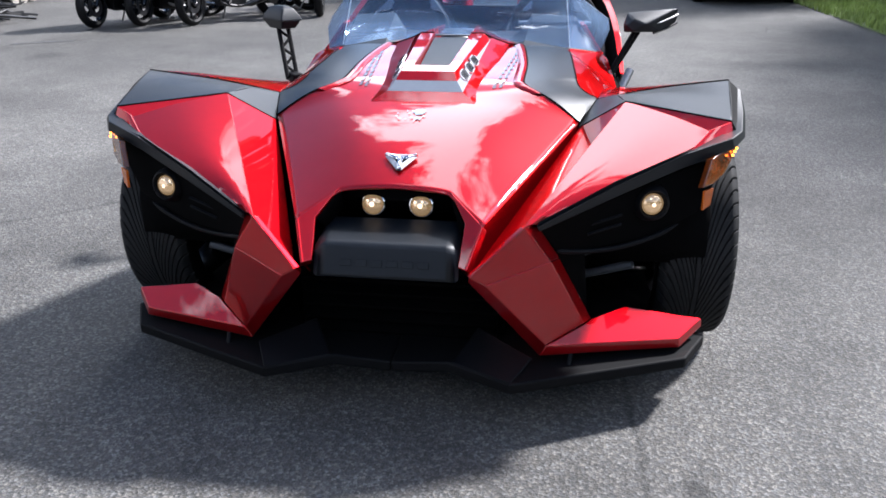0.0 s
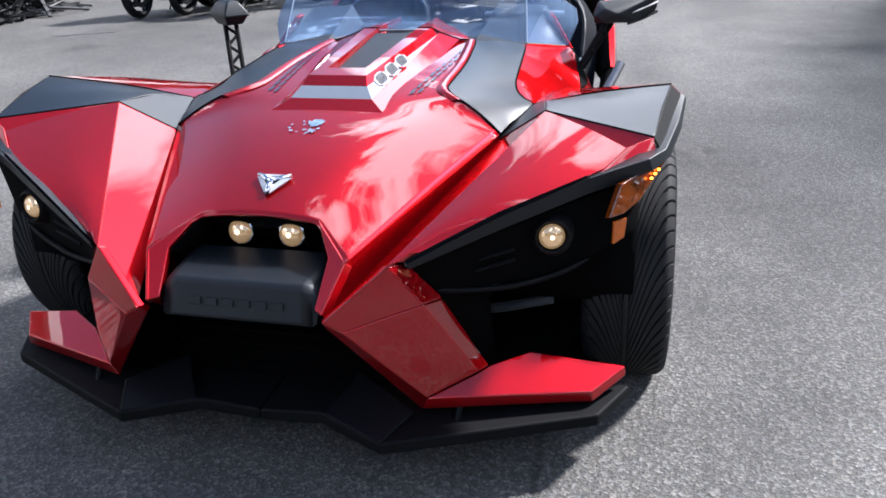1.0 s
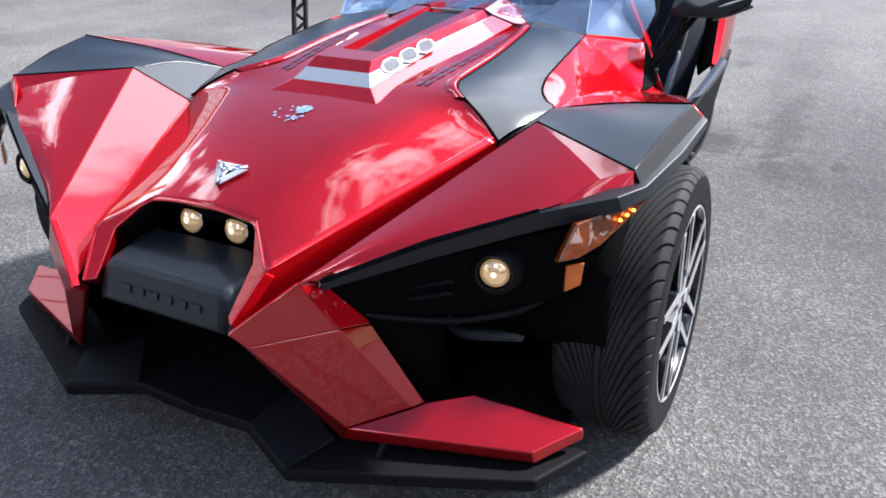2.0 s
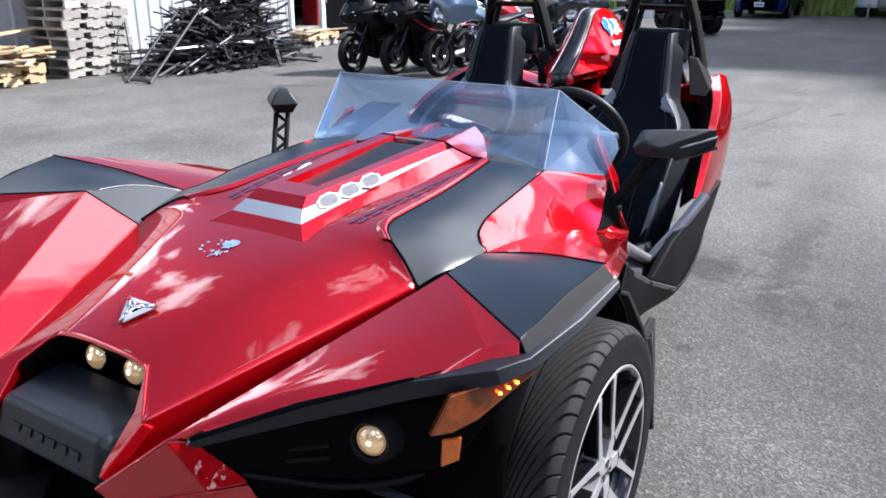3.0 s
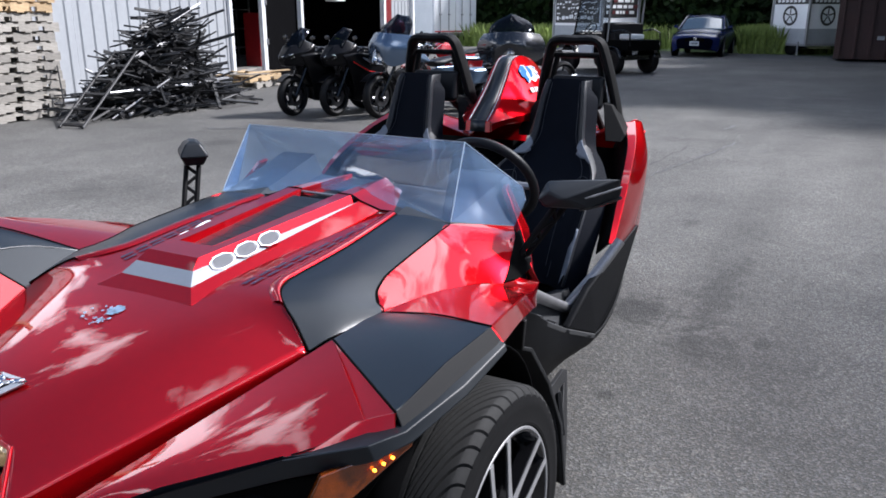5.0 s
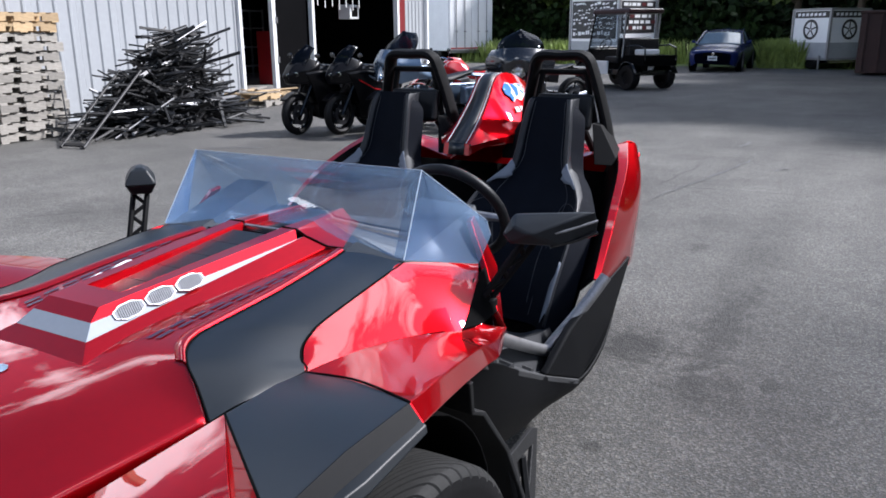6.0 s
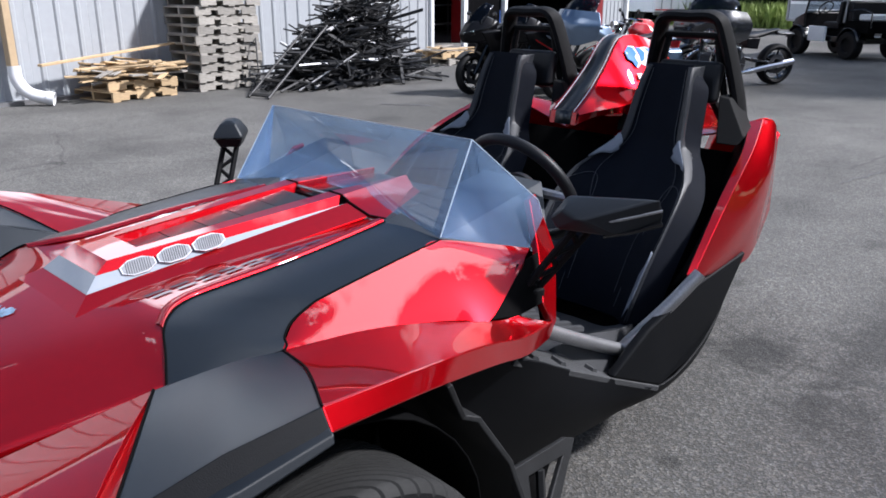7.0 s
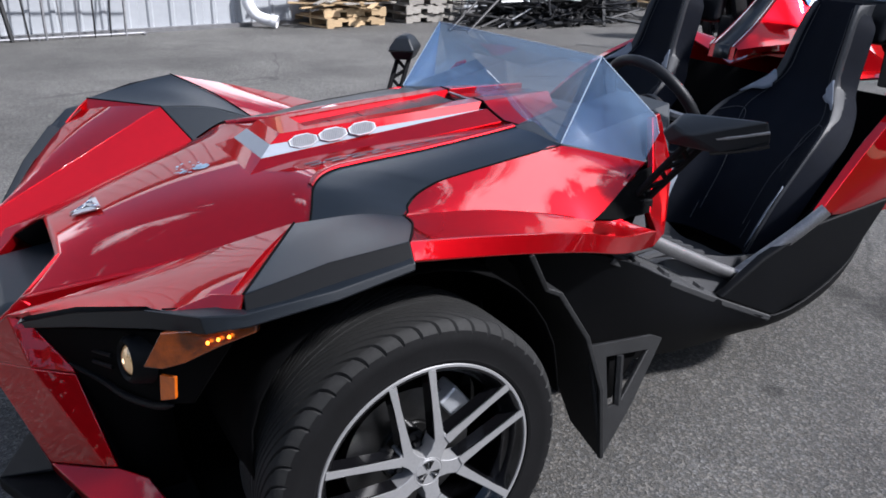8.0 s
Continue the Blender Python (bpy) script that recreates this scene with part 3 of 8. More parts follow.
for v in bm.verts:
    v.co.y += 1.5 * math.sin(v.co.x * 0.9 + v.co.z) + 0.02 * abs(v.co.x)
    v.co.z *= 1 + 0.10 * math.sin(v.co.x * 0.47) + 0.06 * math.sin(v.co.x * 1.31)
tagged(part("backdrop", bm, SHADELEAF, None), "far wood behind the trees, painted as shaded", "backdrop", kind="structure")
foliage("deep_wood", 9, 60000, deep_wood, 0.20, 0.48, "wood closing the yard's far side, leaves painted as shaded", "wood")


def outer_wood(rnd):
    """Unseen woods added to close the yard south and east and darken reflections."""
    if rnd.uniform() < 0.6:
        x, y = rnd.uniform(-70, 45), rnd.uniform(-40, -32)
    else:
        x, y = rnd.uniform(30, 38), rnd.uniform(-36, 50)
    return x, y, rnd.uniform(0, 1) ** 0.9 * (10.5 + 1.6 * math.sin((x + y) * 0.31) + 0.9 * math.sin((x - y) * 0.83))


foliage("outer_wood", 10, 50000, outer_wood, 0.25, 0.60, "added unseen wood round the yard that darkens its reflections", "wood")
# ======== the three-wheeled roadster ========
car = empty("roadster", label="candy red open three-wheeled roadster with charcoal panels, parked", category="three-wheeler")
MID = (0, 0.4, 0.35)


def lerp(a, b, f):
    return tuple(x + (y - x) * f for x, y in zip(a, b))


def sheet(name, polys, mat, label="", thick=0.008, bevel=0.004, ref=MID, s=1, parent=None, smooth=35):
    bm = faces(B(), [mirror(p, s) for p in polys], (ref[0] * s, ref[1], ref[2]))
    return part(name, bm, mat, parent or car, label, smooth=smooth, bevel=bevel, solid=thick)


# hood: the smooth central skin from the nose to the cowl
KINK, CORNER, COWL = (0.256, -0.669, 0.586), (0.508, -0.050, 0.724), (0.289, 0.700, 0.862)
# rounded edge between the hood and its charcoal side panel
EDGE = [(0.445, -0.015, 0.768), (0.389, 0.013, 0.798), (0.345, 0.055, 0.811), (0.322, 0.105, 0.817), (0.316, 0.165, 0.821), (0.318, 0.38, 0.838), (0.302, 0.60, 0.855), COWL]
SIDE = [Vector(KINK)] + spline([CORNER, *EDGE], 90)
SIDE_Y = np.maximum.accumulate([p.y for p in SIDE])
CROWN = np.polyfit((-0.669, -0.58, -0.455, -0.25, -0.07, 0.06, 0.38, 0.70), (0.612, 0.657, 0.703, 0.757, 0.790, 0.809, 0.836, 0.860), 4)


def hood_edge_at(y):
    return float(np.interp(y, SIDE_Y, [p.x for p in SIDE])), float(np.interp(y, SIDE_Y, [p.z for p in SIDE]))


def rolled(x, y):
    """How far the skin has rolled off beyond its flat crown."""
    w = float(np.interp(y, (-0.67, -0.45, -0.25, 0.0), (0.09, 0.15, 0.23, 0.35)))
    d = math.hypot(x, 0.04) - w
    return (d + math.hypot(d, 0.085)) / 2


TABLE_Y = np.linspace(-0.669, 0.70, 240)
STEEP = np.array([max(0.0, (np.polyval(CROWN, y) - hood_edge_at(y)[1]) / rolled(hood_edge_at(y)[0], y)) for y in TABLE_Y])
STEEP = np.convolve(np.pad(STEEP, 8, mode="edge"), np.ones(17) / 17, mode="valid")


def hood_height(x, y):
    xe, ze = hood_edge_at(y)
    k = float(np.interp(y, TABLE_Y, STEEP))
    crown = float(np.polyval(CROWN, y))
    miss = ze - (crown - k * rolled(xe, y))
    return crown - k * rolled(x, y) + miss * min(1.0, abs(x) / xe) ** 5


bm = B()
lines = []
for ye in [*np.linspace(-0.669, -0.05, 34), *np.linspace(-0.05, 0.70, 52)[1:]]:
    f = (ye + 0.669) / 1.369
    yc = -0.574 + 1.274 * f
    xe = hood_edge_at(ye)[0]
    line = []
    for k in range(-22, 23):
        u = k / 22
        y = yc + (ye - yc) * (max(0.0, (abs(u) - 0.6) / 0.4) * (1 - f) + u * u * f)
        line.append(bm.verts.new((u * xe, y, hood_height(u * xe, y))))
    lines.append(line)
for la, lb in zip(lines, lines[1:]):
    for k in range(44):
        bm.faces.new((la[k], la[k + 1], lb[k + 1], lb[k]))
hood = part("hood", bm, RED, car, "glossy candy red hood", solid=0.006)

# nose frame, lamp recess, bumper, side walls
for s in (1, -1):
    sheet("nose_frame", [[(0.154, -0.566, 0.648), KINK, (0.222, -0.757, 0.494), (0.196, -0.735, 0.494), (0.205, -0.650, 0.585)]], RED, s=s, thick=0.03, ref=(0, -0.3, 0.4))
    sheet("hood_side", [[KINK, CORNER, (0.49, -0.04, 0.62), (0.235, -0.655, 0.42)], [KINK, (0.235, -0.655, 0.42), (0.222, -0.757, 0.494)]], RED, s=s, ref=(0, -0.2, 0.5))
bm = faces(B(), [
    [(-0.154, -0.560, 0.642), (0.154, -0.560, 0.642), (0.170, -0.500, 0.560), (-0.170, -0.500, 0.560)],
    [(0.154, -0.560, 0.642), (0.205, -0.650, 0.580), (0.19, -0.60, 0.54), (0.170, -0.500, 0.560)],
    [(-0.154, -0.560, 0.642), (-0.205, -0.650, 0.580), (-0.19, -0.60, 0.54), (-0.170, -0.500, 0.560)],
], (0, -0.3, 0.5))
part("lamp_recess", bm, BLACK, car, solid=0.004)
bm = faces(B(), [
    [(-0.19, -0.555, 0.555), (0.19, -0.555, 0.555), (0.172, -0.712, 0.540), (-0.172, -0.712, 0.540)],
    [(-0.172, -0.712, 0.540), (0.172, -0.712, 0.540), (0.178, -0.745, 0.450), (-0.178, -0.745, 0.450)],
    [(0.19, -0.555, 0.555), (0.198, -0.700, 0.520), (0.172, -0.712, 0.540)],
    [(-0.19, -0.555, 0.555), (-0.198, -0.700, 0.520), (-0.172, -0.712, 0.540)],
    [(0.172, -0.712, 0.540), (0.198, -0.700, 0.520), (0.198, -0.730, 0.455), (0.178, -0.745, 0.450)],
    [(-0.172, -0.712, 0.540), (-0.198, -0.700, 0.520), (-0.198, -0.730, 0.455), (-0.178, -0.745, 0.450)],
    [(-0.178, -0.745, 0.450), (0.178, -0.745, 0.450), (0.17, -0.60, 0.43), (-0.17, -0.60, 0.43)],
], (0, -0.6, 0.48))
bumper = part("bumper", bm, BUMPER, car, "charcoal nose bumper", bevel=0.014, segments=4)
for k in range(6):
    part("lettering_bar", box(B(), (-0.105 + 0.042 * k, -0.7325, 0.492), (0.030, 0.003, 0.018), (-20, 0, 0)), BUMPER, bumper, bevel=0.001)
for s in (1, -1):
    at = pose(0.069 * s, -0.530, 0.590, 78, 0, 0)
    lamp = part("headlamp", lathe(B(), [(0, 0.012), (0.030, 0.012), (0.034, 0.010), (0.036, 0), (0.036, -0.05), (0, -0.05)], 28, at), CHROME, car, "round headlamp with a warm glow")
    part("lens", lathe(B(), [(0.0310, 0.012), (0.028, 0.018), (0.020, 0.0245), (0.010, 0.0280), (0, 0.0290)], 32, at), LAMPGLOW, lamp)
    part("bulb", lathe(B(), [(0.007, 0.0285), (0.004, 0.0298), (0, 0.0302)], 16, at), BULB, lamp, "bright bulb")

# lower grille behind the chin
bm = box(B(), (0, -0.50, 0.32), (0.62, 0.02, 0.36))
grille = part("grille", bm, BLACK, car)
for k in range(7):
    part("grille_slat", box(B(), (0, -0.53, 0.19 + 0.042 * k), (0.58, 0.04, 0.010), (20, 0, 0)), BLACK, grille)

for s in (1, -1):
    # fang, winglet and splitter
    TIP, FS, FSH, NT, FJ, FB = (0.230, -0.777, 0.486), (0.365, -0.700, 0.600), (0.402, -0.662, 0.592), (0.455, -0.592, 0.485), (0.563, -0.543, 0.269), (0.436, -0.671, 0.243)
    E2, FBL = (0.540, -0.566, 0.262), (0.418, -0.668, 0.206)
    C1, C2 = (0.274, -0.768, 0.460), (0.438, -0.674, 0.497)
    WK, WT, WF, WFB = (0.659, -0.494, 0.291), (0.893, -0.424, 0.230), (0.815, -0.528, 0.212), (0.819, -0.528, 0.183)
    sheet("fang_upper", [[TIP, FS, C2, C1], [FS, FSH, NT, lerp(NT, FJ, 0.06), C2]], RED, "candy red front fang", s=s, ref=(0.2, -0.3, 0.35), thick=0.02)
    sheet("fang_lower", [[C1, C2, E2, FB], [C2, lerp(NT, FJ, 0.06), FJ, E2], [TIP, C1, FB, FBL, (0.225, -0.75, 0.46)]], RED, s=s, ref=(0.2, -0.3, 0.35), thick=0.02)
    sheet("winglet", [[FB, E2, FJ, WK, WT, WF], [FB, WF, WFB, FBL], [WF, WT, (0.895, -0.428, 0.205), WFB]], RED, "candy red winglet over the splitter", s=s, ref=(0.6, -0.4, 0.1), thick=0.012)
    SP = [(0.0, -0.700, 0.175), (0.165, -0.700, 0.185), (0.345, -0.785, 0.180), (0.835, -0.560, 0.168), (0.908, -0.421, 0.172), (0.60, -0.38, 0.172), (0.0, -0.40, 0.17)]
    bm = prism(B(), mirror(SP, s), (0, 0, -0.035))
    part("splitter", bm, MATTE, car, "black plastic chin splitter", bevel=0.008)
    sheet("splitter_ramp", [[(0.175, -0.70, 0.186), (0.345, -0.783, 0.182), (0.40, -0.67, 0.20), (0.24, -0.60, 0.25)]], PLASTIC, s=s, ref=(0.3, -0.6, 0))
    part("splitter_stay", tube(B(), mirror([(0.50, -0.655, 0.17), (0.51, -0.60, 0.235)], s), 0.008), PLASTIC, car)

    # fender: inner slope, outer face, charcoal shoulder
    FGI, FGO, FRD, FGT, FGR, PANO = (0.645, -0.133, 0.814), (0.924, -0.331, 0.806), (0.898, -0.372, 0.770), (0.965, -0.022, 0.866), (0.998, -0.030, 0.838), (0.573, 0.173, 0.757)
    GI = (0.510, -0.062, 0.712)
    bm = patch(B(), [mirror(r, s) for r in ([GI, lerp(GI, FGI, 0.5), FGI], [lerp(GI, TIP, 0.5), lerp(lerp(GI, TIP, 0.5), lerp(FGI, FS, 0.5), 0.5), lerp(FGI, FS, 0.5)], [TIP, lerp(TIP, FS, 0.5), FS])], 10, 6, (0.5 * s, -0.3, 0.2))
    part("fender_inner", bm, RED, car, solid=0.006, bevel=0.003)
    low = [FSH, (0.60, -0.560, 0.675), (0.78, -0.450, 0.735), FRD]
    up = [FS, lerp(FS, FGI, 0.36), lerp(FS, FGI, 0.72), FGI]
    mid = [lerp(a, b, 0.5) for a, b in zip(low, up)]
    mid = [(x, y - 0.004, z + 0.008) for x, y, z in mid]
    bm = patch(B(), [mirror(r, s) for r in (low, mid, up)], 8, 12, (0.7 * s, -0.2, 0.3))
    faces(bm, [mirror(p, s) for p in ([FRD, FGI, FGO],)], (0.7 * s, -0.2, 0.3))
    bmesh.ops.remove_doubles(bm, verts=bm.verts, dist=0.002)
    part("fender", bm, RED, car, "candy red front fender", solid=0.012, bevel=0.004)
    sheet("fender_step", [[(0.80, -0.437, 0.742), FRD, FGO, (0.86, -0.372, 0.79)], [FRD, FGO, (0.93, -0.34, 0.775), (0.905, -0.38, 0.752)]], RED, s=s, ref=(0.7, -0.2, 0.5), thick=0.006)
    bm = patch(B(), [mirror(r, s) for r in ([FGI, lerp(FGI, FGO, 0.5), FGO], [(0.625, 0.03, 0.802), (0.79, -0.06, 0.830), (0.947, -0.175, 0.842)], [PANO, (0.77, 0.09, 0.815), FGT])], 10, 10, (0.7 * s, 0, 0.4))
    faces(bm, [mirror(p, s) for p in ([GI, FGI, (0.625, 0.03, 0.802)], [GI, (0.625, 0.03, 0.802), (0.545, 0.07, 0.740)], [(0.545, 0.07, 0.740), (0.625, 0.03, 0.802), PANO])], (0.6 * s, 0, 0.3))
    part("fender_shoulder", bm, VINYL, car, "charcoal vinyl fender shoulder", solid=0.008, bevel=0.004)
    sheet("shoulder_skirt", [[FGO, lerp(FGO, FGT, 0.5)[:2] + (0.846,), FGT, FGR, (0.977, -0.18, 0.80), (0.945, -0.335, 0.770)]], PLASTIC, s=s, ref=(0.6, 0, 0.7), thick=0.006)
    # black lip under the fender edge
    LIP = [(0.402, -0.676, 0.594), (0.60, -0.580, 0.684), (0.785, -0.478, 0.748), (0.915, -0.408, 0.776), (0.952, -0.345, 0.782), (0.984, -0.18, 0.806), (1.003, -0.030, 0.838)]
    LOW = [(0.405, -0.670, 0.578), (0.60, -0.572, 0.648), (0.785, -0.470, 0.706), (0.925, -0.402, 0.744), (0.966, -0.335, 0.762), (0.994, -0.18, 0.790), (1.007, -0.032, 0.824)]
    INN = [FSH, (0.60, -0.552, 0.676), (0.78, -0.442, 0.738), (0.885, -0.362, 0.776), (0.930, -0.320, 0.782), (0.965, -0.18, 0.812), (0.99, -0.030, 0.845)]
    bm = faces(B(), [mirror((LIP[i], LIP[i + 1], LOW[i + 1], LOW[i]), s) for i in range(6)] + [mirror((INN[i], INN[i + 1], LIP[i + 1], LIP[i]), s) for i in range(6)], (0.6 * s, 0, 0.68))
    part("fender_lip", bm, BUMPER, car, "black plastic fender lip", solid=0.010, bevel=0.006)
    # black inner cheek with side lamp, amber signal and reflector
    sheet("lamp_cheek", [[(0.405, -0.655, 0.578), (0.455, -0.592, 0.49), (0.52, -0.54, 0.475), (0.60, -0.548, 0.64)], [(0.60, -0.548, 0.64), (0.52, -0.54, 0.475), (0.72, -0.462, 0.50), (0.78, -0.44, 0.69)], [(0.78, -0.44, 0.69), (0.72, -0.462, 0.50), (0.84, -0.42, 0.56), (0.93, -0.36, 0.72)]], BLACK, s=s, ref=(0.6, -0.1, 0.6))
    at = pose(0.706 * s, -0.500, 0.610, 84, 0, 12 * s)
    part("cheek_lip", tube(B(), mirror(spline([(0.452, -0.597, 0.497), (0.52, -0.546, 0.478), (0.62, -0.510, 0.480), (0.72, -0.470, 0.502), (0.79, -0.446, 0.535)], 20), s), [0.003, 0.006] + [0.008] * 16 + [0.006, 0.004, 0.002], 8), PLASTIC, car, "rolled lower edge of the lamp cheek")
    for z in (0.545, 0.572):
        part("cheek_rib", tube(B(), mirror([(0.535, -0.555, z - 0.012), (0.625, -0.528, z + 0.012)], s), 0.0045, 6), PLASTIC, car)
    lamp = part("side_lamp", lathe(B(), [(0, 0.002), (0.031, 0.004), (0.035, 0.002), (0.037, -0.010), (0.037, -0.05), (0, -0.05)], 26, at), BLACK, car, "round auxiliary lamp")
    part("lamp_shroud", lathe(B(), [(0.033, -0.030), (0.034, 0.008), (0.039, 0.014), (0.047, 0.006), (0.056, -0.030)], 32, at), PLASTIC, lamp, "rounded charcoal lamp shroud")
    part("lens", lathe(B(), [(0.031, 0.0030), (0.028, 0.008), (0.020, 0.013), (0.010, 0.016), (0, 0.017)], 28, at), LAMPGLOW, lamp)
    part("bulb", lathe(B(), [(0.0055, 0.0165), (0.003, 0.0178), (0, 0.018)], 14, at), BULB, lamp, "bright bulb")
    amber = [(0.836, -0.500, 0.660), (0.858, -0.466, 0.733), (0.908, -0.394, 0.745), (0.953, -0.318, 0.758), (0.954, -0.322, 0.742), (0.928, -0.385, 0.715), (0.900, -0.438, 0.684), (0.868, -0.472, 0.664)]
    sig = sheet("turn_signal", [amber], AMBER, "amber turn signal lens", s=s, ref=(0.6, -0.2, 0.60), thick=0.02, bevel=0.004)
    for c in ((0.924, -0.400, 0.727), (0.932, -0.383, 0.733), (0.940, -0.366, 0.738)):
        part("diode", lathe(B(), [(0.003, -0.004), (0.003, 0), (0.002, 0.0015), (0, 0.002)], 10, pose(c[0] * s, c[1], c[2], 0, 80 * s, -20 * s)), AMBERGLOW, sig)
    sheet("side_reflector", [[(0.846, -0.474, 0.642), (0.874, -0.452, 0.646), (0.870, -0.455, 0.598), (0.846, -0.478, 0.588)]], REFLECTOR, s=s, ref=(0.8, -0.2, 0.6), thick=0.008, bevel=0.002)

    # charcoal hood-side panel running back to the windshield
    WSB, WSR = (0.474, 0.727, 0.846), (0.603, 0.934, 0.806)
    POD_EDGE = [(0.540, 0.200, 0.770), (0.515, 0.235, 0.783), (0.503, 0.280, 0.796), (0.499, 0.330, 0.808), (0.490, 0.490, 0.826), (0.482, 0.630, 0.840), WSB]
    up_edge = [CORNER, *EDGE]
    lo_edge = [(0.545, 0.07, 0.742), PANO, *POD_EDGE]
    bm = patch(B(), [mirror(up_edge, s), mirror([tuple(v + (0, 0, 0.006)[i] for i, v in enumerate(lerp(a, b, 0.5))) for a, b in zip(up_edge, lo_edge)], s), mirror(lo_edge, s)], 8, 36, (0.4 * s, 0.3, 0.3))
    part("hood_panel", bm, VINYL, car, "charcoal vinyl hood-side panel", solid=0.006, bevel=0.003)

    # rolled hood edge beside the panel, and the thin gaps between panels
    roll = EDGE[1:]
    part("hood_edge", patch(B(), [mirror([(x + dx, y, z + dz) for x, y, z in roll], s) for dx, dz in ((-0.034, 0.0015), (-0.018, 0.0075), (-0.003, 0.0060), (0.003, -0.004))], 8, 40, (0.1 * s, 0.3, 0.5)), RED, hood, smooth=60)
    for name, line, n in (("panel_gap", [(x + 0.003, y, z + 0.001) for x, y, z in up_edge], 40), ("panel_gap", lo_edge, 36), ("panel_gap", [FGI, lerp(FGI, FGO, 0.5), FGO], 8), ("panel_gap", [PANO, (0.77, 0.09, 0.817), FGT], 14), ("panel_gap", [GI, (0.545, 0.07, 0.741), PANO], 8), ("panel_gap", [GI, FGI], 4)):
        part(name, tube(B(), mirror(spline(line, n), s), 0.0026, 6), BLACK, car)

    # side pod
    W1, W2, PRB = (0.676, 0.695, 0.694), (0.700, 0.775, 0.690), (0.702, 0.905, 0.585)
    top = [(PANO[0] - 0.004, PANO[1] + 0.003, PANO[2] + 0.003), *[(x + 0.004, y + 0.004, z) for x, y, z in POD_EDGE], WSR]
    N2 = (0.640, 0.860, 0.790)
    crease = [PANO, (0.583, 0.235, 0.757), (0.591, 0.29, 0.755), (0.602, 0.35, 0.752), (0.614, 0.42, 0.746), (0.640, 0.54, 0.728), (0.655, 0.63, 0.709), W1, N2]
    rise = (0, 0.004, 0.006, 0.007, 0.008, 0.010, 0.011, 0.012, 0.004)
    bm = patch(B(), [mirror(top, s), mirror([lerp(a, b, 0.5)[:2] + (lerp(a, b, 0.5)[2] + h,) for a, b, h in zip(top, crease, rise)], s), mirror(crease, s)], 10, 45, (0.4 * s, 0.5, 0.4))
    inside = [v for v in bm.verts if not v.is_boundary]
    for k in range(40):
        bmesh.ops.smooth_vert(bm, verts=inside, factor=0.5, use_axis_x=True, use_axis_y=True, use_axis_z=True)
    part("pod_upper", bm, RED, car, "candy red side pod", solid=0.008, bevel=0.003)
    lowc = [FGT, (0.895, 0.26, 0.805), (0.82, 0.53, 0.735), (0.765, 0.72, 0.672), (0.715, 0.90, 0.640)]
    up2 = [PANO, (0.60, 0.36, 0.752), (0.64, 0.54, 0.728), W1, W2]
    bm = patch(B(), [mirror(up2, s), mirror([lerp(a, b, 0.5) for a, b in zip(up2, lowc)], s), mirror(lowc, s)], 6, 16, (0.5 * s, 0.4, 0.3))
    part("pod_lower", bm, RED, car, solid=0.008, bevel=0.004)
    low3 = [FGR, (0.915, 0.26, 0.765), (0.838, 0.53, 0.690), (0.778, 0.72, 0.628), PRB]
    bm = patch(B(), [mirror(lowc, s), mirror(low3, s)], 2, 16, (0.5 * s, 0.4, 0.65))
    part("pod_skirt", bm, RED, car, solid=0.008, bevel=0.003)
    # red pillar rising to the windshield's rear tip, with the black gusset in its window
    sheet("pillar", [[(0.715, 0.90, 0.640), PRB, (0.665, 0.985, 0.60), (0.62, 1.03, 0.78), (0.535, 1.04, 0.925), (0.545, 1.00, 0.915), (0.625, 0.945, 0.80), (0.692, 0.885, 0.690)]], RED, s=s, ref=(0.2, 0.9, 0.7), thick=0.02)
    sheet("gusset", [[W1, W2, (0.692, 0.885, 0.690), (0.625, 0.945, 0.80), (0.632, 0.85, 0.790)]], BLACK, s=s, ref=(0.3, 0.8, 0.7), thick=0.012)

# hood scoop: red apron, silver band with three mesh hexagons a side, dark channel
A0, A1, S1, R1 = (0.172, -0.078, 0.786), (0.232, 0.690, 0.868), (0.127, -0.032, 0.812), (0.104, 0.002, 0.842)
T0, TR, SR = (0.092, 0.036, 0.867), (0.130, 0.680, 0.911), (0.160, 0.680, 0.894)
polys = [[(-A0[0], *A0[1:]), A0, S1, (-S1[0], *S1[1:])], [(-R1[0], *R1[1:]), R1, T0, (-T0[0], *T0[1:])], [(-T0[0], *T0[1:]), T0, (0.062, 0.120, 0.873), (-0.062, 0.120, 0.873)]]
for s in (1, -1):
    polys += [mirror(p, s) for p in ([A0, A1, SR, S1], [R1, lerp(R1, SR, 0.96), TR, T0], [T0, TR, (0.078, 0.680, 0.911), (0.062, 0.120, 0.873)], [(0.062, 0.120, 0.873), (0.078, 0.680, 0.911), (0.072, 0.680, 0.884), (0.056, 0.120, 0.845)])]
scoop = part("scoop", faces(B(), polys, (0, 0.3, 0.6)), RED, car, "raised candy red hood scoop", bevel=0.006, segments=3, solid=0.004)
polys = [[(-S1[0], *S1[1:]), S1, R1, (-R1[0], *R1[1:])]]
for s in (1, -1):
    polys += [mirror([S1, SR, lerp(R1, SR, 0.96), R1], s)]
part("silver_band", faces(B(), polys, (0, 0.3, 0.6)), SILVER, scoop, "silver scoop band", bevel=0.003, solid=0.003)
bm = faces(B(), [[(-0.062, 0.115, 0.838), (0.062, 0.115, 0.838), (0.072, 0.680, 0.884), (-0.072, 0.680, 0.884)]], (0, 0.3, 0.6))
part("channel_floor", bm, BUMPER, scoop, solid=0.004)
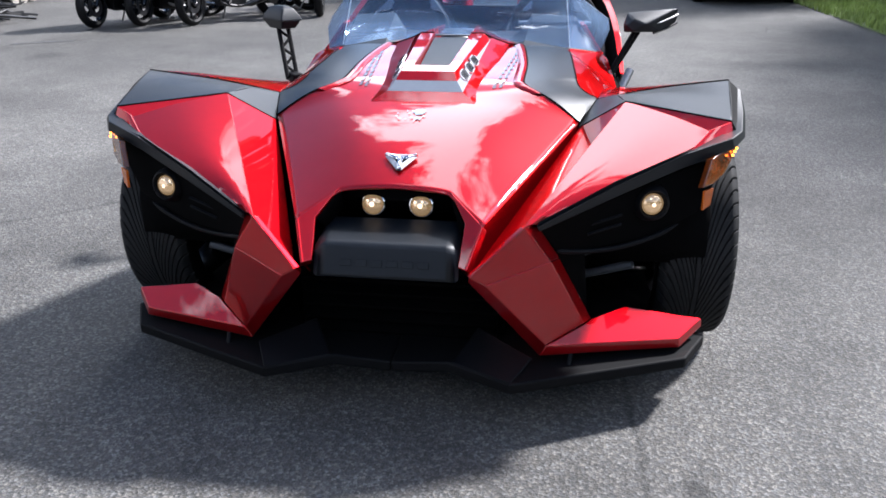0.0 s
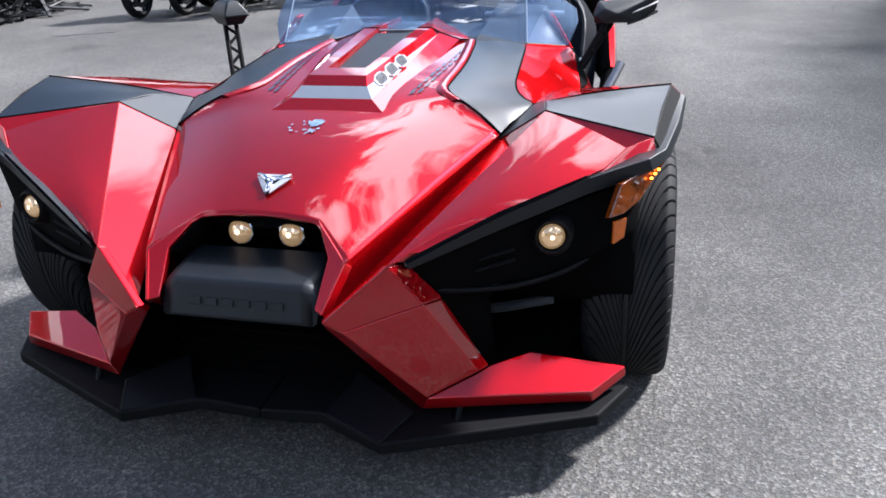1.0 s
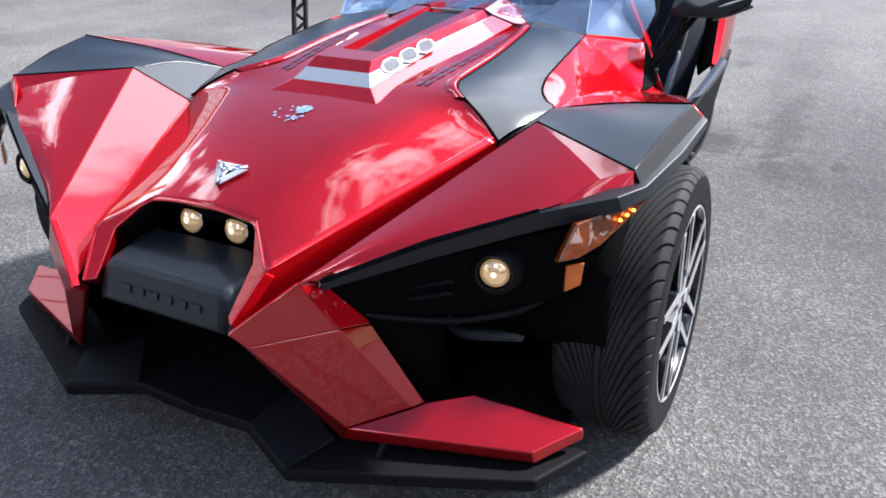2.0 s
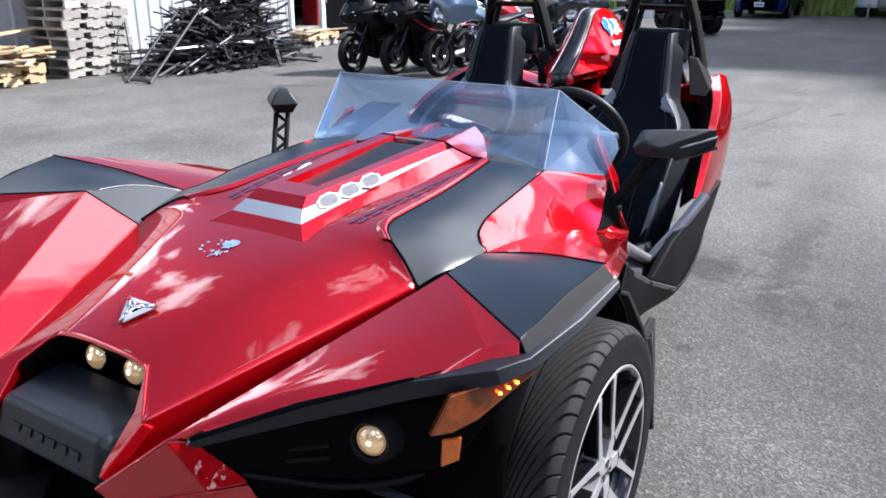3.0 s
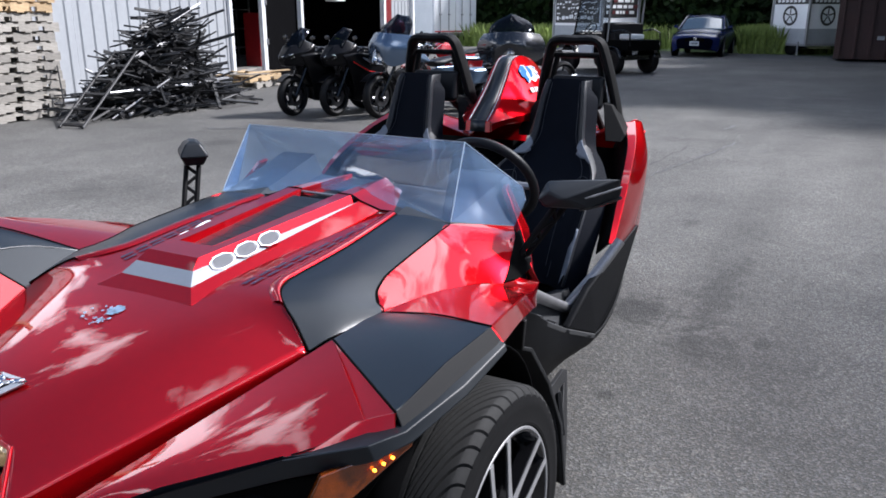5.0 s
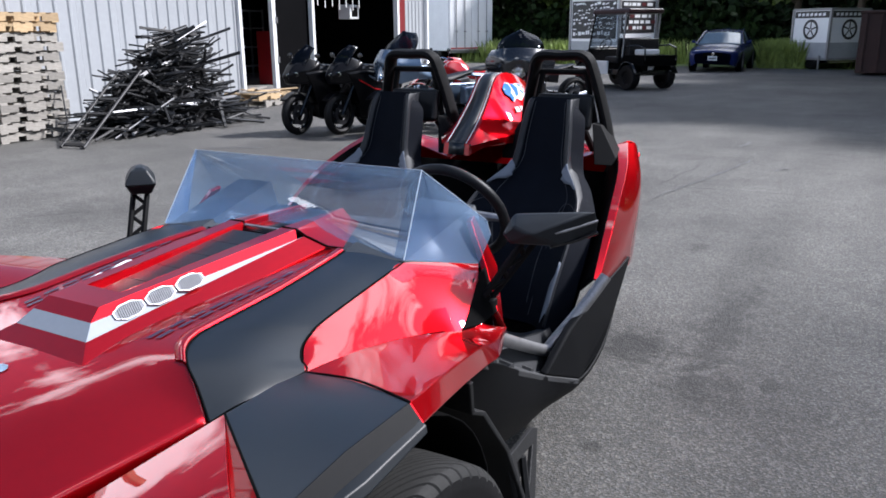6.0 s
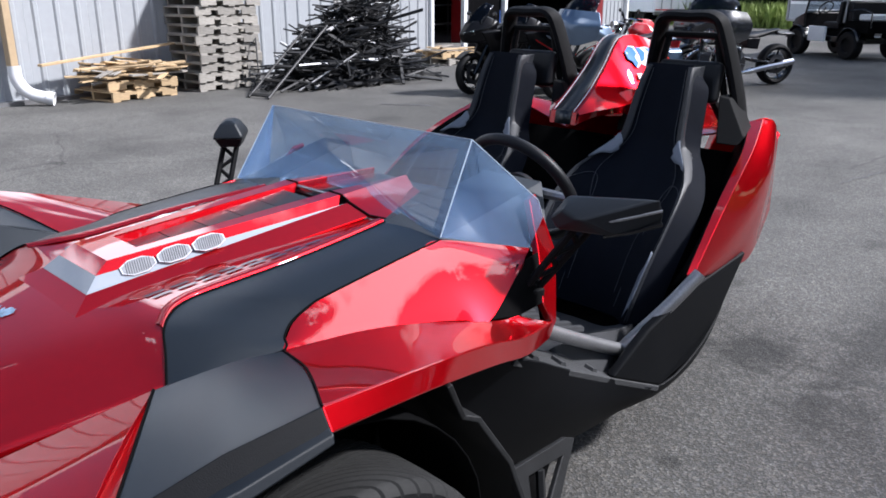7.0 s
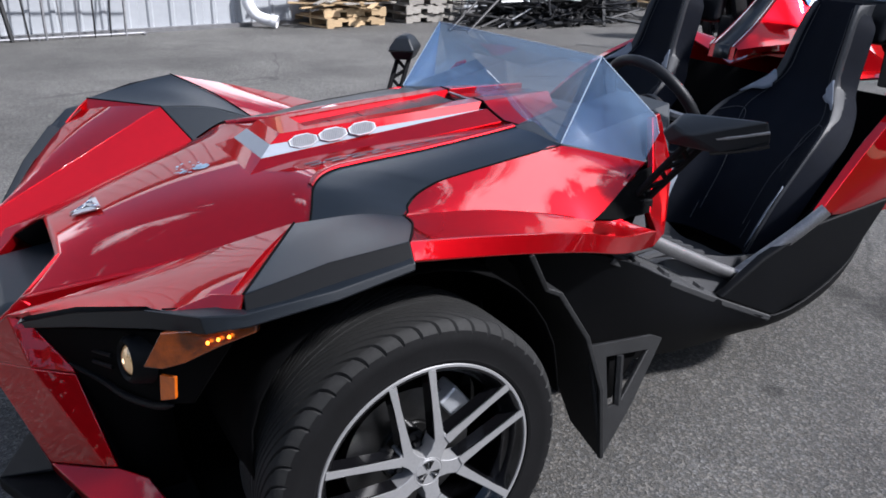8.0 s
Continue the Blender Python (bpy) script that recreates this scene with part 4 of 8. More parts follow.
for k in range(5):
    part("louvre", box(B(), (0, 0.18 + 0.1 * k, 0.856 + 0.0095 * k), (0.108 + 0.006 * k, 0.096, 0.003), (6.5, 0, 0)), BUMPER, scoop, bevel=0.001)
side_n = Vector((0.72, -0.11, 0.68)).normalized()
for s in (1, -1):
    for c in ((0.117, 0.095, 0.845), (0.124, 0.182, 0.856), (0.131, 0.270, 0.866)):
        nrm = Vector((side_n.x * s, side_n.y, side_n.z))
        ax = Vector((0.075 * s, 1, 0.12)).normalized()
        ay = nrm.cross(ax).normalized()
        c = Vector((c[0] * s, c[1], c[2])) + nrm * 0.004
        ring = B()
        o1, o2 = ngon(ring, c, ax, ay, 0.0222, 8, math.pi / 8, 2.02), ngon(ring, c, ax, ay, 0.0192, 8, math.pi / 8, 2.12)
        faces(ring, [(o1[i], o1[(i + 1) % 8], o2[(i + 1) % 8], o2[i]) for i in range(8)], c - nrm)
        port = part("vent_port", ring, BEZEL, scoop, "bright hexagonal vent bezel", solid=0.006, bevel=0.001)
        part("vent_backing", faces(B(), [[p - nrm * 0.0005 for p in o2]], c - nrm * 2), MESHGREY, port, "pale grey mesh")
        for k in range(-5, 6):
            p = c + ax * (0.0056 * k)
            part("vent_rib", tube(B(), [p - ay * 0.0155 - ax * 0.003, p + ay * 0.0155 + ax * 0.003], 0.0008, 5), TRAYGREY, port)
    # ears that run back level from the end of the scoop
    EI, EO, EM, EN, EL, ET, ER = (0.076, 0.686, 0.912), (0.130, 0.686, 0.911), (0.160, 0.688, 0.895), (0.232, 0.698, 0.869), (0.272, 0.724, 0.862), (0.074, 0.985, 0.912), (0.118, 0.972, 0.884)
    ear = sheet("scoop_ear", [[EI, EO, ET], [EO, EM, ER, ET], [EM, EN, EL, ER], [EI, ET, (0.072, 0.98, 0.888), (0.070, 0.69, 0.888)]], RED, s=s, ref=(0.11, 0.8, 0.80), thick=0.006, bevel=0.003)
    part("ear_seam", tube(B(), mirror([EI, EO, EM, EN, EL], s), 0.003, 6), BLACK, ear)
    sheet("ear_flank", [[EL, (0.285, 0.735, 0.858), (0.150, 0.975, 0.872), ER]], RED, s=s, ref=(0.1, 0.8, 0.6), thick=0.004, parent=ear)
part("channel_tail", faces(B(), [[(-0.074, 0.672, 0.892), (0.074, 0.672, 0.892), (0.074, 0.99, 0.894), (-0.074, 0.99, 0.894)]], (0, 0.7, 0.6)), VINYL, scoop, solid=0.006)
part("tail_bar", box(B(), (0, 0.684, 0.902), (0.146, 0.012, 0.008)), STEEL, scoop, "grey bar across the channel", bevel=0.003)

# cowl behind the hood: a faceted hump before each seat
for s in (1, -1):
    HF, HG, HI, HO, HB, HD = COWL, (0.474, 0.729, 0.848), (0.315, 1.080, 0.951), (0.500, 1.110, 0.940), (0.262, 1.050, 0.880), (0.600, 1.015, 0.815)
    polys = [[HF, HG, HO, HI], [HF, HI, HB, (0.215, 0.80, 0.866)], [HG, (0.600, 0.930, 0.804), HD, HO], [HI, HO, (0.50, 1.13, 0.84), (0.31, 1.10, 0.84)], [HB, HI, (0.31, 1.10, 0.84), (0.25, 1.06, 0.82)], [HO, HD, (0.60, 1.03, 0.76), (0.50, 1.13, 0.84)], [(0, 0.70, 0.858), (0.215, 0.70, 0.860), (0.215, 0.80, 0.866), HB, (0, 1.04, 0.872)], [(0, 1.04, 0.872), HB, (0.25, 1.06, 0.82), (0, 1.05, 0.80)], [(0.215, 0.70, 0.860), HF, (0.215, 0.80, 0.866)]]
    sheet("cowl", polys, SOFTDASH, "charcoal cowl over the dashboard", s=s, ref=(0.30, 0.92, 0.60), thick=0.006, bevel=0.012)

# windshield: centre pane and two cheeks
WST = (0.452, 0.866, 1.083)
panes = [[(-0.476, 0.725, 0.852), (-0.20, 0.775, 0.875), (0.20, 0.775, 0.875), (0.476, 0.725, 0.852), WST, (-WST[0], *WST[1:])]]
shield = part("windshield", faces(B(), panes, (0, 1.5, 0.6)), SHIELD, car, "smoked low windshield", solid=0.004)
shield.visible_shadow = False
for s in (1, -1):
    WSE, WSR, WSL = ((0.638, 0.918, 0.946), (0.645, 0.930, 0.900), (0.612, 0.920, 0.812)) if s > 0 else ((0.566, 0.908, 0.950), (0.594, 0.922, 0.900), (0.592, 0.918, 0.812))
    p = part("windshield_cheek", faces(B(), [mirror([(0.478, 0.726, 0.854), WSL, WSR, WSE, (0.454, 0.868, 1.083)], s)], (0, 1.5, 0.6)), CHEEKGLASS, shield, solid=0.004)
    p.visible_shadow = False
    for a, b, r in (((0.477, 0.7255, 0.854), (0.453, 0.867, 1.084), 0.0016), ((0.453, 0.867, 1.084), WSE, 0.0009), (WSE, WSR, 0.0009)):
        part("screen_edge", tube(B(), mirror([a, b], s), r, 6), GLASSEDGE, shield)

part("screen_edge", tube(B(), [(-0.453, 0.867, 1.084), (0.453, 0.867, 1.084)], 0.0009, 6), GLASSEDGE, shield)

# emblem: three chrome bars round a dark three-pointed star
eb = [Vector((0.003, -0.522, 0.6795)), Vector((-0.056, -0.442, 0.7085)), Vector((0.053, -0.442, 0.7085))]
en = (eb[1] - eb[0]).cross(eb[2] - eb[0]).normalized()
en = en if en.z > 0 else -en
ec = sum(eb, Vector()) / 3
bm = B()
for i in range(3):
    a, b = eb[i], eb[(i + 1) % 3]
    p, q = lerp(a, b, 0.12), lerp(a, b, 0.88)
    faces(bm, [[Vector(p) + en * 0.004, Vector(q) + en * 0.004, Vector(lerp(q, ec, 0.42)) + en * 0.009, Vector(lerp(p, ec, 0.42)) + en * 0.009]], ec - en)
emblem = part("emblem", bm, BEZEL, car, "chrome triangular hood emblem", solid=0.006, bevel=0.001)
part("emblem_base", faces(B(), [[Vector(lerp(p, ec, 0.10)) + en * 0.003 for p in eb]], ec - en), GLOSSBLACK, emblem, solid=0.003)
for i in range(3):
    a = eb[i]
    d = (ec - a).normalized()
    w = d.cross(en)
    part("emblem_spoke", faces(B(), [[a + d * 0.010 + en * 0.009 - w * 0.004, a + d * 0.010 + en * 0.009 + w * 0.004, ec + en * 0.012 + w * 0.009, ec + en * 0.014, ec + en * 0.012 - w * 0.009]], ec - en), CHROME, emblem, solid=0.003)
# ---- wheels ----
TYRE_R, TYRE_W = 0.346, 0.238


def tyre_mesh(radius, width, rim, sense=1, count=50, tread=True):
    """The tread, cut along its long swept grooves, or the two sidewalls of a tyre; its axle is the x axis."""
    steps = 10
    na = count * steps
    half = [0.0, 0.03, 0.05, 0.06, 0.085, 0.095] + [0.12 + 0.7 * k / 26 for k in range(27)] + [0.825, 0.84, 0.885, 0.90, 0.93, 0.96, 0.98, 1.0]
    lateral = [-w for w in half[:0:-1]] + half
    nw = len(lateral)
    verts, polys = [], []
    for i in range(na):
        for w in lateral:
            aw = abs(w)
            a = 2 * math.pi * sense * (i / steps + 7.0 * (1 - aw) ** 1.9) / count
            k = i % steps
            cut = 0.0
            if k < (2 if aw < 0.8 else 1) and aw > 0.09:
                cut = 0.008
            elif 0.055 < aw < 0.09:
                cut = 0.006
            r = radius - 0.004 * aw**2 - 0.017 * max(0.0, (aw - 0.78) / 0.22) ** 2 - cut
            verts.append((w * width * 0.475, r * math.cos(a), r * math.sin(a)))
    polys = [(i * nw + k, i * nw + k + 1, (i + 1) % na * nw + k + 1, (i + 1) % na * nw + k) for i in range(na) for k in range(nw - 1)]
    cap = len(polys)
    for side in (-1, 1):
        prof = [(0.478, radius - 0.024), (0.489, radius - 0.034), (0.496, radius - 0.048), (0.493, radius - 0.051), (0.499, radius - 0.066), (0.490, radius - 0.080), (0.494, radius - 0.084), (0.486, radius - 0.090), (0.462, rim + 0.010), (0.452, rim + 0.002), (0.42, rim - 0.002)]
        prev = [i * nw + (nw - 1 if side > 0 else 0) for i in range(na)]
        for w, rr in prof:
            notch = 0.003 if rr > radius - 0.03 else 0.0
            cur = list(range(len(verts), len(verts) + na))
            verts += [(side * w * width, (rr - notch * (i % steps < 1)) * math.cos(2 * math.pi * sense * i / na), (rr - notch * (i % steps < 1)) * math.sin(2 * math.pi * sense * i / na)) for i in range(na)]
            for i in range(na):
                j = (i + 1) % na
                polys.append((prev[i], prev[j], cur[j], cur[i])[::side])
            prev = cur
    me = bpy.data.meshes.new("tyre_shape")
    me.from_pydata(verts, [], polys[:cap] if tread else polys[cap:])
    bm = B()
    bm.from_mesh(me)
    bpy.data.meshes.remove(me)
    bmesh.ops.delete(bm, geom=[v for v in bm.verts if not v.link_faces], context="VERTS")
    bmesh.ops.recalc_face_normals(bm, faces=bm.faces)
    return bm


AX = Matrix.Rotation(math.pi / 2, 4, "Y")
# rod grey is raised to put the sky light on it into the colour
RODGREY = material("skylit_rod_grey", (0.15, 0.155, 0.165), rough=0.4, metal=0.4, spread=0.2, scale=20)
DISC = material("brake_disc_steel", (0.13, 0.13, 0.13), rough=0.35, metal=1.0, spread=0.15, scale=20)


def front_wheel(s):
    m = pose(0.884 * s, 0.012, 0.344, 0, -1.0 * s, 0 if s > 0 else 180)
    barrel = lathe(B(), [(0.240, -0.10), (0.246, -0.095), (0.236, -0.08), (0.215, -0.03), (0.215, 0.07), (0.231, 0.092), (0.250, 0.104), (0.253, 0.110), (0.2505, 0.113), (0.240, 0.113), (0.234, 0.106), (0.224, 0.085)], 72, AX)
    wheel = part("wheel", barrel, GLOSSBLACK, car, "black alloy wheel with machined split spokes")
    wheel.matrix_basis = m
    lip = lathe(B(), [(0.253, 0.1125), (0.2510, 0.1150), (0.2462, 0.1150), (0.2440, 0.112)], 90, AX)
    part("rim_edge", lip, ALLOY, wheel, "machined rim edge")
    part("tyre", tyre_mesh(TYRE_R, TYRE_W, 0.246, s, tread=False), RUBBER, wheel, "black low-profile tyre sidewalls", smooth=28)
    part("tread", tyre_mesh(TYRE_R, TYRE_W, 0.246, s), TREAD, wheel, "paler tread with long swept grooves", smooth=18)
    hub = lathe(B(), [(0.0, 0.110), (0.029, 0.111), (0.031, 0.1095), (0.033, 0.111), (0.036, 0.109), (0.038, 0.09), (0.038, 0.02), (0, 0.02)], 40, AX)
    part("hub", hub, ALLOY, wheel, "machined hub")
    for k in range(5):
        th = radians(136 - 72 * k)
        X = Vector((1, 0, 0))
        mid = Vector((0, math.cos(th), math.sin(th)))
        for d in (1, -1):
            a1 = th + d * radians(25.5)
            o1 = Vector((0, math.cos(a1), math.sin(a1))) * 0.245
            i0 = mid * 0.078 + Vector((0, -mid.z, mid.y)) * 0.010 * d
            dr = (o1 - i0).normalized()
            wd = Vector((0, -dr.z, dr.y))
            bm, prev = B(), None
            for f, hw, x in ((0, 0.0110, 0.110), (0.35, 0.0082, 0.1110), (0.7, 0.0070, 0.1125), (1.0, 0.0082, 0.1140)):
                c = i0.lerp(o1, f)
                cur = [bm.verts.new(c + wd * q * hw + X * x) for q in (-1, 1)]
                if prev:
                    bm.faces.new((prev[0], prev[1], cur[1], cur[0]))
                prev = cur
            part("spoke", bm, ALLOY, wheel, smooth=0, solid=0.003)
            bm, prev = B(), None
            for f, hw, x in ((0, 0.0126, 0.107), (0.35, 0.0096, 0.108), (0.7, 0.0084, 0.1095), (1.0, 0.0096, 0.1105)):
                c = i0.lerp(o1, f)
                cur = [bm.verts.new(c + wd * q * hw + X * (x - g)) for q, g in ((-0.95, 0), (0.95, 0), (1, 0.03), (-1, 0.03))]
                if prev:
                    for q in range(4):
                        bm.faces.new((prev[q], prev[(q + 1) % 4], cur[(q + 1) % 4], cur[q]))
                prev = cur
            bmesh.ops.recalc_face_normals(bm, faces=bm.faces)
            part("spoke_back", bm, GLOSSBLACK, wheel)
        wd = Vector((0, -mid.z, mid.y))
        part("spoke_root", prism(B(), [mid * 0.025 - wd * 0.022 + X * 0.110, mid * 0.025 + wd * 0.022 + X * 0.110, mid * 0.050 + wd * 0.017 + X * 0.1105, mid * 0.078 + wd * 0.020 + X * 0.1105, mid * 0.092 + X * 0.1105, mid * 0.078 - wd * 0.020 + X * 0.1105, mid * 0.050 - wd * 0.017 + X * 0.1105], (-0.04, 0, 0)), ALLOY, wheel, bevel=0.002)
        an = radians(100 - 72 * k)
        part("lug_nut", lathe(B(), [(0, 0.086), (0.008, 0.086), (0.0095, 0.083), (0.0095, 0.055)], 6, Matrix.Translation((0, 0.056 * math.cos(an), 0.056 * math.sin(an))) @ AX), GLOSSBLACK, wheel)
        part("hub_web", lathe(B(), [(0.0, 0.068), (0.022, 0.068), (0.024, 0.064), (0.024, 0.02)], 20, Matrix.Translation((0, 0.056 * math.cos(an), 0.056 * math.sin(an))) @ AX), GLOSSBLACK, wheel)
    for k in range(3):
        an = radians(90 + 120 * k)
        d = Vector((0, math.cos(an), math.sin(an)))
        w = Vector((0, -d.z, d.y))
        X = Vector((0.1130, 0, 0))
        part("cap_mark", faces(B(), [[X + d * 0.005 - w * 0.0015, X + d * 0.024 - w * 0.0125, X + d * 0.0265, X + d * 0.024 - w * 0.002]], (0, 0, 0)), GLOSSBLACK, wheel, solid=0.001)
        part("cap_mark", faces(B(), [[X + d * 0.005 + w * 0.0015, X + d * 0.024 + w * 0.0125, X + d * 0.0265, X + d * 0.024 + w * 0.002]], (0, 0, 0)), GLOSSBLACK, wheel, solid=0.001)
    disc = lathe(B(), [(0.075, 0.022), (0.152, 0.022), (0.152, 0.0), (0.075, 0.0), (0.07, 0.03), (0.05, 0.03), (0.05, 0.0)], 64, AX)
    part("brake_disc", disc, DISC, wheel, "bright steel brake disc")
    bm = box(B(), (0.02, 0.115, 0.085), (0.06, 0.055, 0.11), (38, 0, 0))
    part("caliper", bm, BEZEL, wheel, "silver brake caliper", bevel=0.008)
    part("hose_tag", box(B(), (0.045, -0.045, 0.165), (0.012, 0.012, 0.030), (15, 0, 0)), REDPLASTIC, wheel, bevel=0.002)
    return wheel


for s in (1, -1):
    front_wheel(s)
rear = part("rear_wheel", lathe(B(), [(0.0, 0.05), (0.19, 0.05), (0.235, 0.12), (0.238, -0.12), (0.19, -0.05), (0, -0.05)], 48, AX), GLOSSBLACK, car)
rear.matrix_basis = pose(0, 2.67, 0.338)
part("tyre", lathe(B(), [(0.235, 0.12), (0.27, 0.15), (0.315, 0.148), (0.336, 0.12), (0.340, 0.0), (0.336, -0.12), (0.315, -0.148), (0.27, -0.15), (0.235, -0.12)], 64, AX), RUBBER, rear)

for s in (1, -1):
    # suspension arms, damper and steering rod in the wheel well
    for a, b, r in (((0.30, -0.20, 0.42), (0.78, -0.02, 0.46), 0.016), ((0.30, 0.16, 0.42), (0.78, 0.03, 0.46), 0.016), ((0.28, -0.24, 0.24), (0.79, -0.02, 0.22), 0.019), ((0.28, 0.22, 0.24), (0.79, 0.02, 0.22), 0.019), ((0.30, -0.26, 0.33), (0.78, -0.14, 0.32), 0.011)):
        part("suspension_arm", tube(B(), mirror([a, b], s), r, 10), GLOSSBLACK, car)
    part("steering_rod", tube(B(), mirror(spline([(0.44, -0.22, 0.300), (0.475, -0.235, 0.275), (0.53, -0.26, 0.280), (0.69, -0.305, 0.345)], 12), s), 0.014, 10), RODGREY, car, "steering rod, grey raised for sky light")
    part("damper", tube(B(), mirror([(0.42, 0.0, 0.62), (0.66, 0.0, 0.28)], s), 0.030, 14), STEEL, car)
    # black sheets added in the open wheel well to imitate its deep shade
    sheet("well_front", [[(0.405, -0.652, 0.575), (0.455, -0.588, 0.485), (0.560, -0.538, 0.270), (0.56, -0.50, 0.17), (0.56, -0.40, 0.17), (0.52, -0.42, 0.60)]], BLACK, s=s, ref=(0.1, -0.4, 0.4), thick=0.006, bevel=0)
    sheet("well_floor", [[(0.42, -0.50, 0.150), (0.86, -0.44, 0.150), (0.80, -0.20, 0.145), (0.74, 0.45, 0.140), (0.42, 0.45, 0.140)]], BLACK, s=s, ref=(0.6, -0.4, 0), thick=0.006, bevel=0)
    part("upright", box(B(), (0.77 * s, 0.0, 0.34), (0.05, 0.10, 0.26)), BLACK, car, bevel=0.01)
    # dark arch lining over the wheel
    arch = [[(0.50, 0.40 * math.cos(a) + 0.03, 0.36 + 0.40 * math.sin(a)), (0.74, 0.40 * math.cos(a) + 0.03, 0.365 + 0.40 * math.sin(a)), (0.90, 0.40 * math.cos(a) + 0.03, 0.365 + 0.40 * math.sin(a))] for a in (radians(q) for q in range(0, 181, 20))]
    arch = [[(max(x, 0.56), max(y, -0.33), min(z, cap)) for (x, y, z), cap in zip(r, (0.64, 0.755, 0.79))] for r in arch]
    part("arch_liner", patch(B(), [mirror(r, s) for r in arch], 18, 4, (0.8 * s, 0, 0.0)), BLACK, car, solid=0.004)
    part("side_bulkhead", faces(B(), [mirror([(0.50, -0.56, 0.62), (0.50, 0.55, 0.72), (0.50, 0.55, 0.14), (0.40, -0.52, 0.14)], s)], (0, 0, 0.4)), BLACK, car, solid=0.01)
    # stone guard behind the front wheel
    guard = [(0.905, 0.308, 0.745), (0.868, 0.390, 0.628), (0.880, 0.425, 0.612), (0.905, 0.50, 0.49), (0.935, 0.535, 0.35), (0.950, 0.548, 0.150)]
    inner = [(0.62, 0.42, 0.70), (0.62, 0.46, 0.60), (0.62, 0.48, 0.58), (0.62, 0.54, 0.47), (0.64, 0.58, 0.34), (0.80, 0.57, 0.17)]
    bm = faces(B(), [mirror([guard[i], guard[i + 1], inner[i + 1], inner[i]], s) for i in range(5)], (0.8 * s, 1.5, 0.4))
    part("stone_guard", bm, GUARD, car, "black plastic stone guard behind the wheel", solid=0.014, bevel=0.004)
    V = [(0.906, 0.515, 0.470), (0.850, 0.790, 0.405), (0.846, 0.836, 0.382), (0.905, 0.690, 0.250), (0.952, 0.552, 0.150)]
    slots = [(0.896, 0.585, 0.415), (0.862, 0.765, 0.370), (0.905, 0.640, 0.268), (0.925, 0.580, 0.285)]
    bm = faces(B(), [mirror(p, s) for p in ([V[0], V[1], slots[1], slots[0]], [V[1], V[2], V[3], slots[2], slots[1]], [V[3], V[4], slots[3], slots[2]], [V[4], V[0], slots[0], slots[3]])], (0.5 * s, 0.65, 0.3))
    fin = part("guard_fin", bm, GUARD, car, "black plastic guard fin with slots", solid=0.014, bevel=0.004)
    part("fin_bar", tube(B(), mirror([lerp(slots[0], slots[1], 0.30), lerp(slots[3], slots[2], 0.75)], s), 0.011, 6), GUARD, fin)
    part("fin_backing", faces(B(), [[(x - 0.03 * s, y, z) for x, y, z in mirror(slots, s)]], (0, 0.65, 0.3)), BLACK, fin, solid=0.003)

